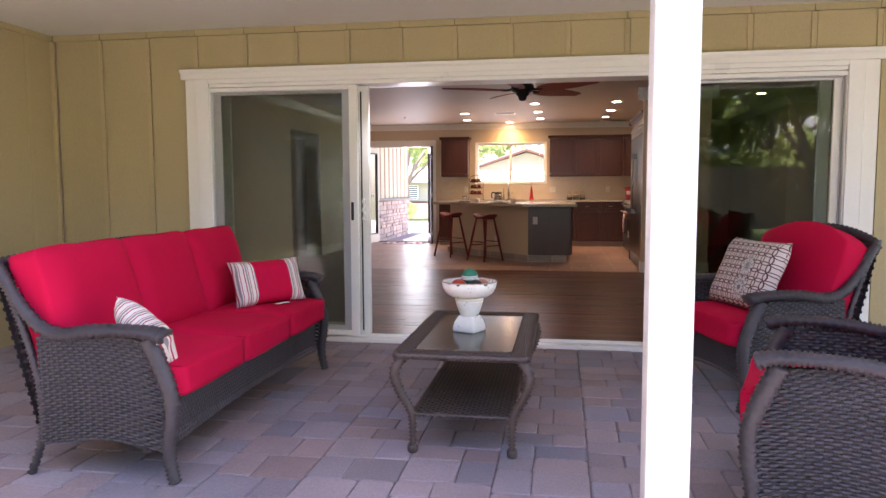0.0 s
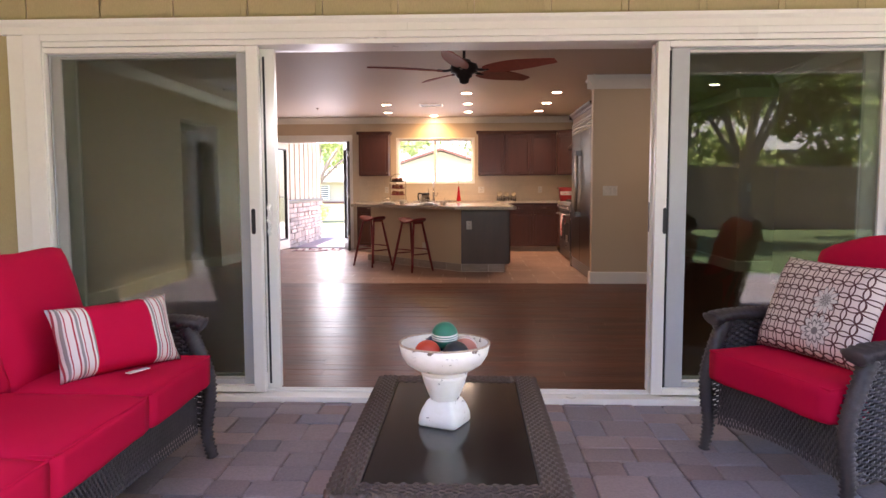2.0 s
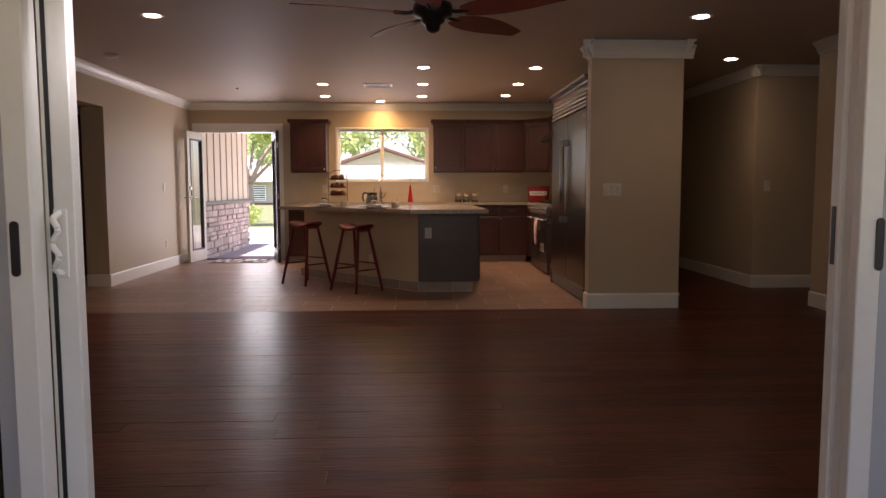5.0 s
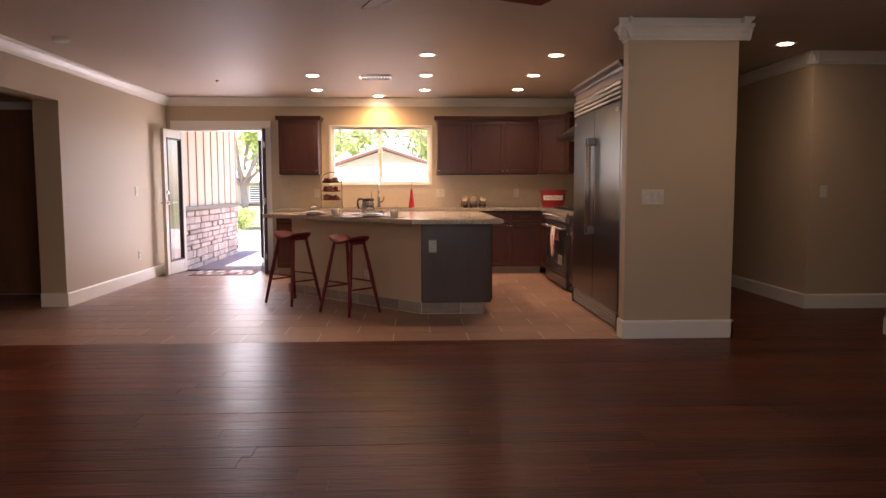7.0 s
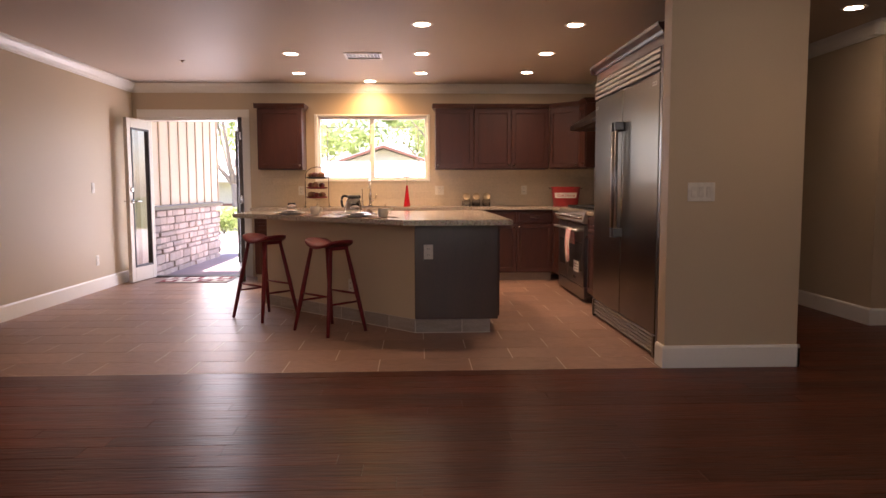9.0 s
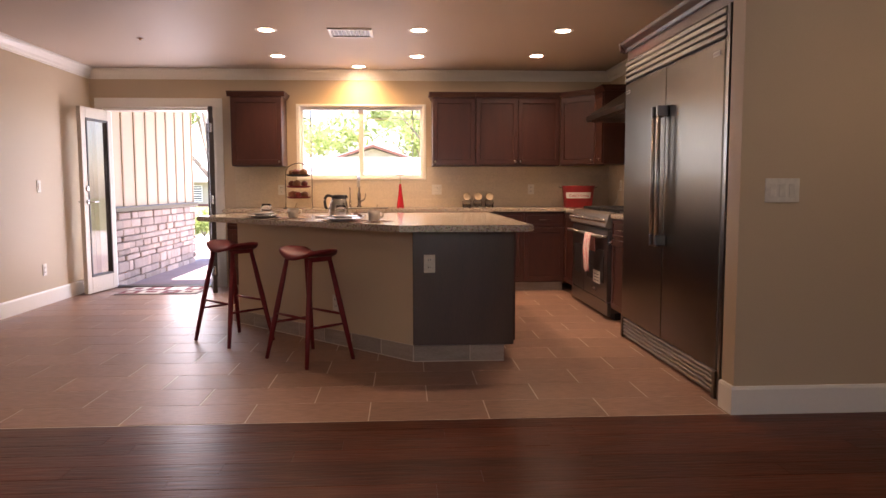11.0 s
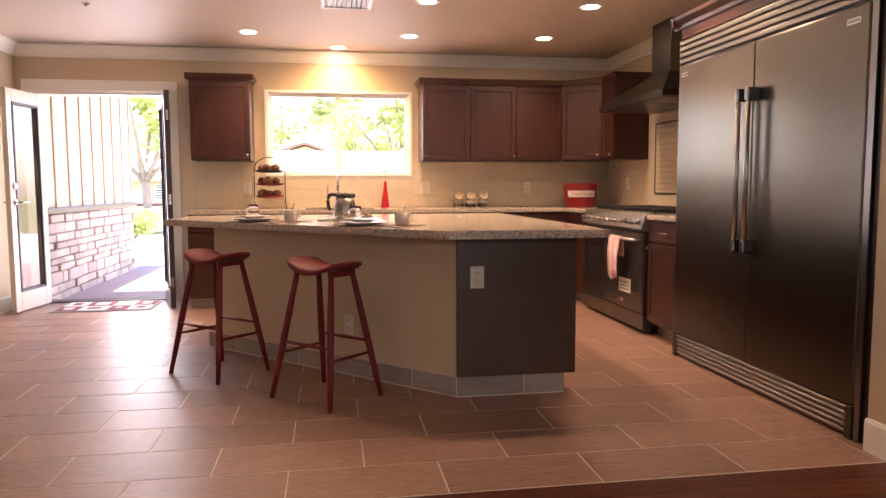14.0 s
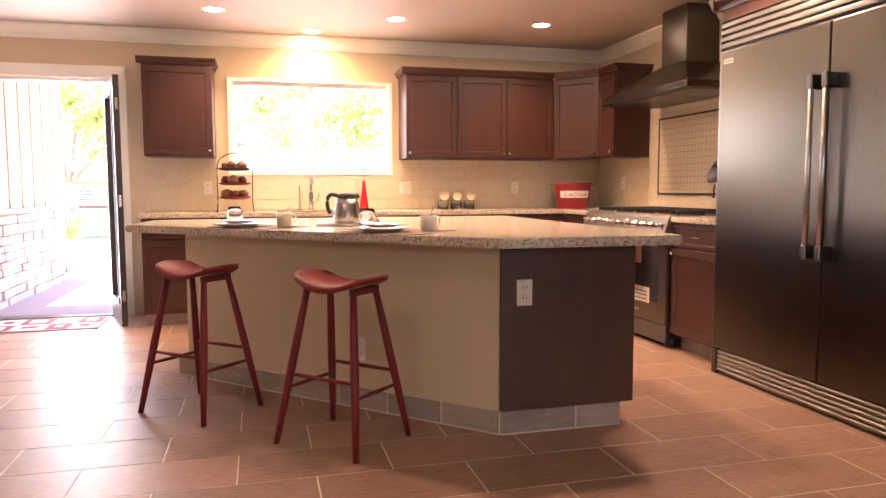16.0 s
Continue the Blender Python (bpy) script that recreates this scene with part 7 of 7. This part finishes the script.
# hardwood planks, running across the room
far = []
for k in range(37):
    y0 = YT - 0.1225 * (k + 1)
    y1 = y0 + 0.1225
    if y1 <= 5.22:
        break
    x = XL + rnd.uniform(-0.9, 0.0)
    while x < XR:
        ln = rnd.choice((0.6, 0.9, 1.2, 1.5, 1.8))
        a, b = max(x, XL), min(x + ln, XR)
        if b - a > 0.02:
            lift = rnd.uniform(-0.0006, 0.0006)
            if -2.6 < (a + b) / 2 < 2.4:
                piece("plank", a + 0.0004, b - 0.0004, max(y0, 5.206) + 0.0004, y1 - 0.0004, lift, 0.006, 0.0008, M_WOOD_FLOOR, floor_wood)
            else:
                far.append((a + 0.0012, b - 0.0012, max(y0, 5.206) + 0.0012, y1 - 0.0006, lift, 0.006, 0.0012))
        x += ln
for k in range(40):
    y0 = YT + 0.1225 * k
    x = KX + 0.08
    while x < 6.2 and y0 < 14.4:
        ln = rnd.choice((0.6, 0.9, 1.2, 1.5))
        far.append((x + 0.001, min(x + ln, 6.2) - 0.001, y0 + 0.001, min(y0 + 0.1225, 14.48) - 0.001, 0.0, 0.006, 0.002))
        x += ln
joined("plank_rest", far, M_WOOD_FLOOR, floor_wood)

# porcelain tiles, half bond
far = []
for r in range(17):
    y0, y1 = YT + 0.006 + 0.3 * r, min(YT + 0.006 + 0.3 * (r + 1), YN)
    if y1 - y0 < 0.02:
        break
    x = -6.2 + (0.0 if r % 2 else 0.293) + ((-0.429 + 6.2) % 0.587)
    x -= 0.587 * 2
    while x < KX:
        a, b = max(x, -6.2), min(x + 0.587, KX)
        if b - a > 0.01:
            if (a + b) / 2 > XL and b - a > 0.03:
                piece("tile", a + 0.0028, b - 0.0028, y0 + 0.0028, y1 - 0.0028, 0.0, 0.004, 0.001, M_TILE, floor_tile)
            else:
                far.append((a + 0.0028, b - 0.0028, y0 + 0.0028, y1 - 0.0028, 0.0, 0.004, 0.001))
        x += 0.587
joined("tile_rest", far, M_TILE, floor_tile)

# patio pavers: tumbled blocks in columns, their corners worn round
patio_floor = bpy.data.objects["patio_bed"]


def tumbled(x0, x1, y0, y1, z, vs, fs, cx=0.0, cy=0.0):
    """A worn block: eight-sided outline, rounded over in two steps."""
    def j(v, s=0.003):
        return v + rnd.uniform(-s, s)
    c = rnd.uniform(0.006, 0.017)
    rim = [(x0 + c, y0), (x1 - c, y0), (x1, y0 + c), (x1, y1 - c), (x1 - c, y1), (x0 + c, y1), (x0, y1 - c), (x0, y0 + c)]
    rim = [(j(a), j(b)) for a, b in rim]
    mx, my = (x0 + x1) / 2, (y0 + y1) / 2
    k = len(vs)
    for e, zz in ((0.0, z - 0.022), (0.0, z - 0.006), (0.003, z - 0.0015), (0.008, z)):
        vs += [(a + (mx - a) / abs(mx - a) * e * (abs(mx - a) > 1e-3) - cx if abs(mx - a) > 1e-3 else a - cx, b + ((my - b) / abs(my - b) * e if abs(my - b) > 1e-3 else 0) - cy, zz) for a, b in rim]
    for r in (0, 8, 16):
        fs += [(k + r + i, k + r + (i + 1) % 8, k + r + 8 + (i + 1) % 8, k + r + 8 + i) for i in range(8)]
    fs.append(tuple(k + 24 + i for i in range(8)))


vs, fs = [], []
x = -4.0
while x < 6.4:
    y = 5.015 + rnd.uniform(0.0, 0.2)
    turn_about = rnd.random() < 0.5
    while y > -0.45:
        d = rnd.choice((0.15, 0.15, 0.225))
        turn_about = not turn_about if rnd.random() < 0.75 else turn_about
        cut = 0.15 if turn_about else 0.225
        c, e = y - d + 0.0015, min(y, 5.018) - 0.0015
        for a, b in ((x + 0.0015, x + cut - 0.0015), (x + cut + 0.0015, x + 0.375 - 0.0015)):
            z = -0.012 + rnd.uniform(-0.002, 0.002)
            if e - c < 0.03:
                continue
            if -1.62 < (a + b) / 2 < 1.25 and 2.55 < (c + e) / 2 < 5.0:
                v1, f1 = [], []
                cx, cy = (a + b) / 2, (c + e) / 2
                tumbled(a, b, c, e, 0.0, v1, f1, cx, cy)
                me = bpy.data.meshes.new("paver")
                me.from_pydata(v1, [], f1)
                me.materials.append(M_PAVER)
                o = new("paver", me)
                o.parent = patio_floor
                o.location = (cx, cy, z)
            else:
                tumbled(a, b, c, e, z, vs, fs)
        y -= d
    x += 0.375
me = bpy.data.meshes.new("paver_rest")
me.from_pydata(vs, [], fs)
me.materials.append(M_PAVER)
rest = new("paver_rest", me)
rest.parent = patio_floor
tagged(rest, kind="stuff")


# backsplash tiles on the back and side walls
def wall_tile(x0, x1, z0, z1, parent, side=False):
    key = ("wall_tile", round(x1 - x0, 3), round(z1 - z0, 3))
    if key not in shared:
        vs, fs, _ = slab(x0, x1, z0, z1, 0.0, 0.007, 0.0015)
        me = bpy.data.meshes.new("wall_tile")
        me.from_pydata(vs, [], fs)
        me.materials.append(M_SPLASH)
        shared[key] = me
    ob = new("wall_tile", shared[key])
    ob.parent = parent
    m, z = (x0 + x1) / 2, (z0 + z1) / 2
    ob.matrix_basis = pose(KX - 0.008, m, z) @ pose(0, 0, 0, 90, 0, -90) if side else pose(m, YN - 0.008, z, 90, 0, 0)


backsplash = struct("backsplash", boxes((-2.44, KX - 0.006, YN - 0.004, YN - 0.0005, 0.902, 1.213), (-2.44, -1.752, YN - 0.004, YN - 0.0005, 1.213, 1.358), (-0.288, KX - 0.006, YN - 0.004, YN - 0.0005, 1.213, 1.358), bev=0), M_JOINT, "cream tiled backsplash over the worktops", "backsplash")
wall_side = struct("backsplash_side", boxes((KX - 0.004, KX - 0.0005, 11.73, YN - 0.006, 0.902, 1.76), bev=0), M_JOINT, "cream tiled wall behind the range", "backsplash")
for r in range(5):
    z0, z1 = 0.903 + 0.0915 * r, 0.903 + 0.0915 * (r + 1)
    x = -2.44 - (0.15 if r % 2 else 0)
    while x < KX - 0.02:
        a, b = max(x, -2.439), min(x + 0.3, KX - 0.008)
        if r >= 3 and a < -0.29 and b > -1.75 and z1 > 1.20:
            if r == 3:
                wall_tile(max(a, -1.75) + 0.0008, min(b, -0.29) - 0.0008, z0 + 0.0008, 1.2125, backsplash)
            if a < -1.78:
                wall_tile(a + 0.0008, -1.7525, z0 + 0.0008, z1 - 0.0008, backsplash)
            if b > -0.26:
                wall_tile(-0.2875, b - 0.0008, z0 + 0.0008, z1 - 0.0008, backsplash)
        elif b - a > 0.02:
            wall_tile(a + 0.0008, b - 0.0008, z0 + 0.0008, z1 - 0.0008, backsplash)
        x += 0.3
for r in range(9):
    z0, z1 = 0.903 + 0.0915 * r, 0.903 + 0.0915 * (r + 1)
    y = 11.74 - (0.15 if r % 2 else 0)
    while y < YN - 0.03:
        a, b = max(y, 11.74), min(y + 0.3, YN - 0.012)
        if b - a > 0.02:
            wall_tile(a + 0.0008, b - 0.0008, z0 + 0.0008, z1 - 0.0008, wall_side, True)
        y += 0.3
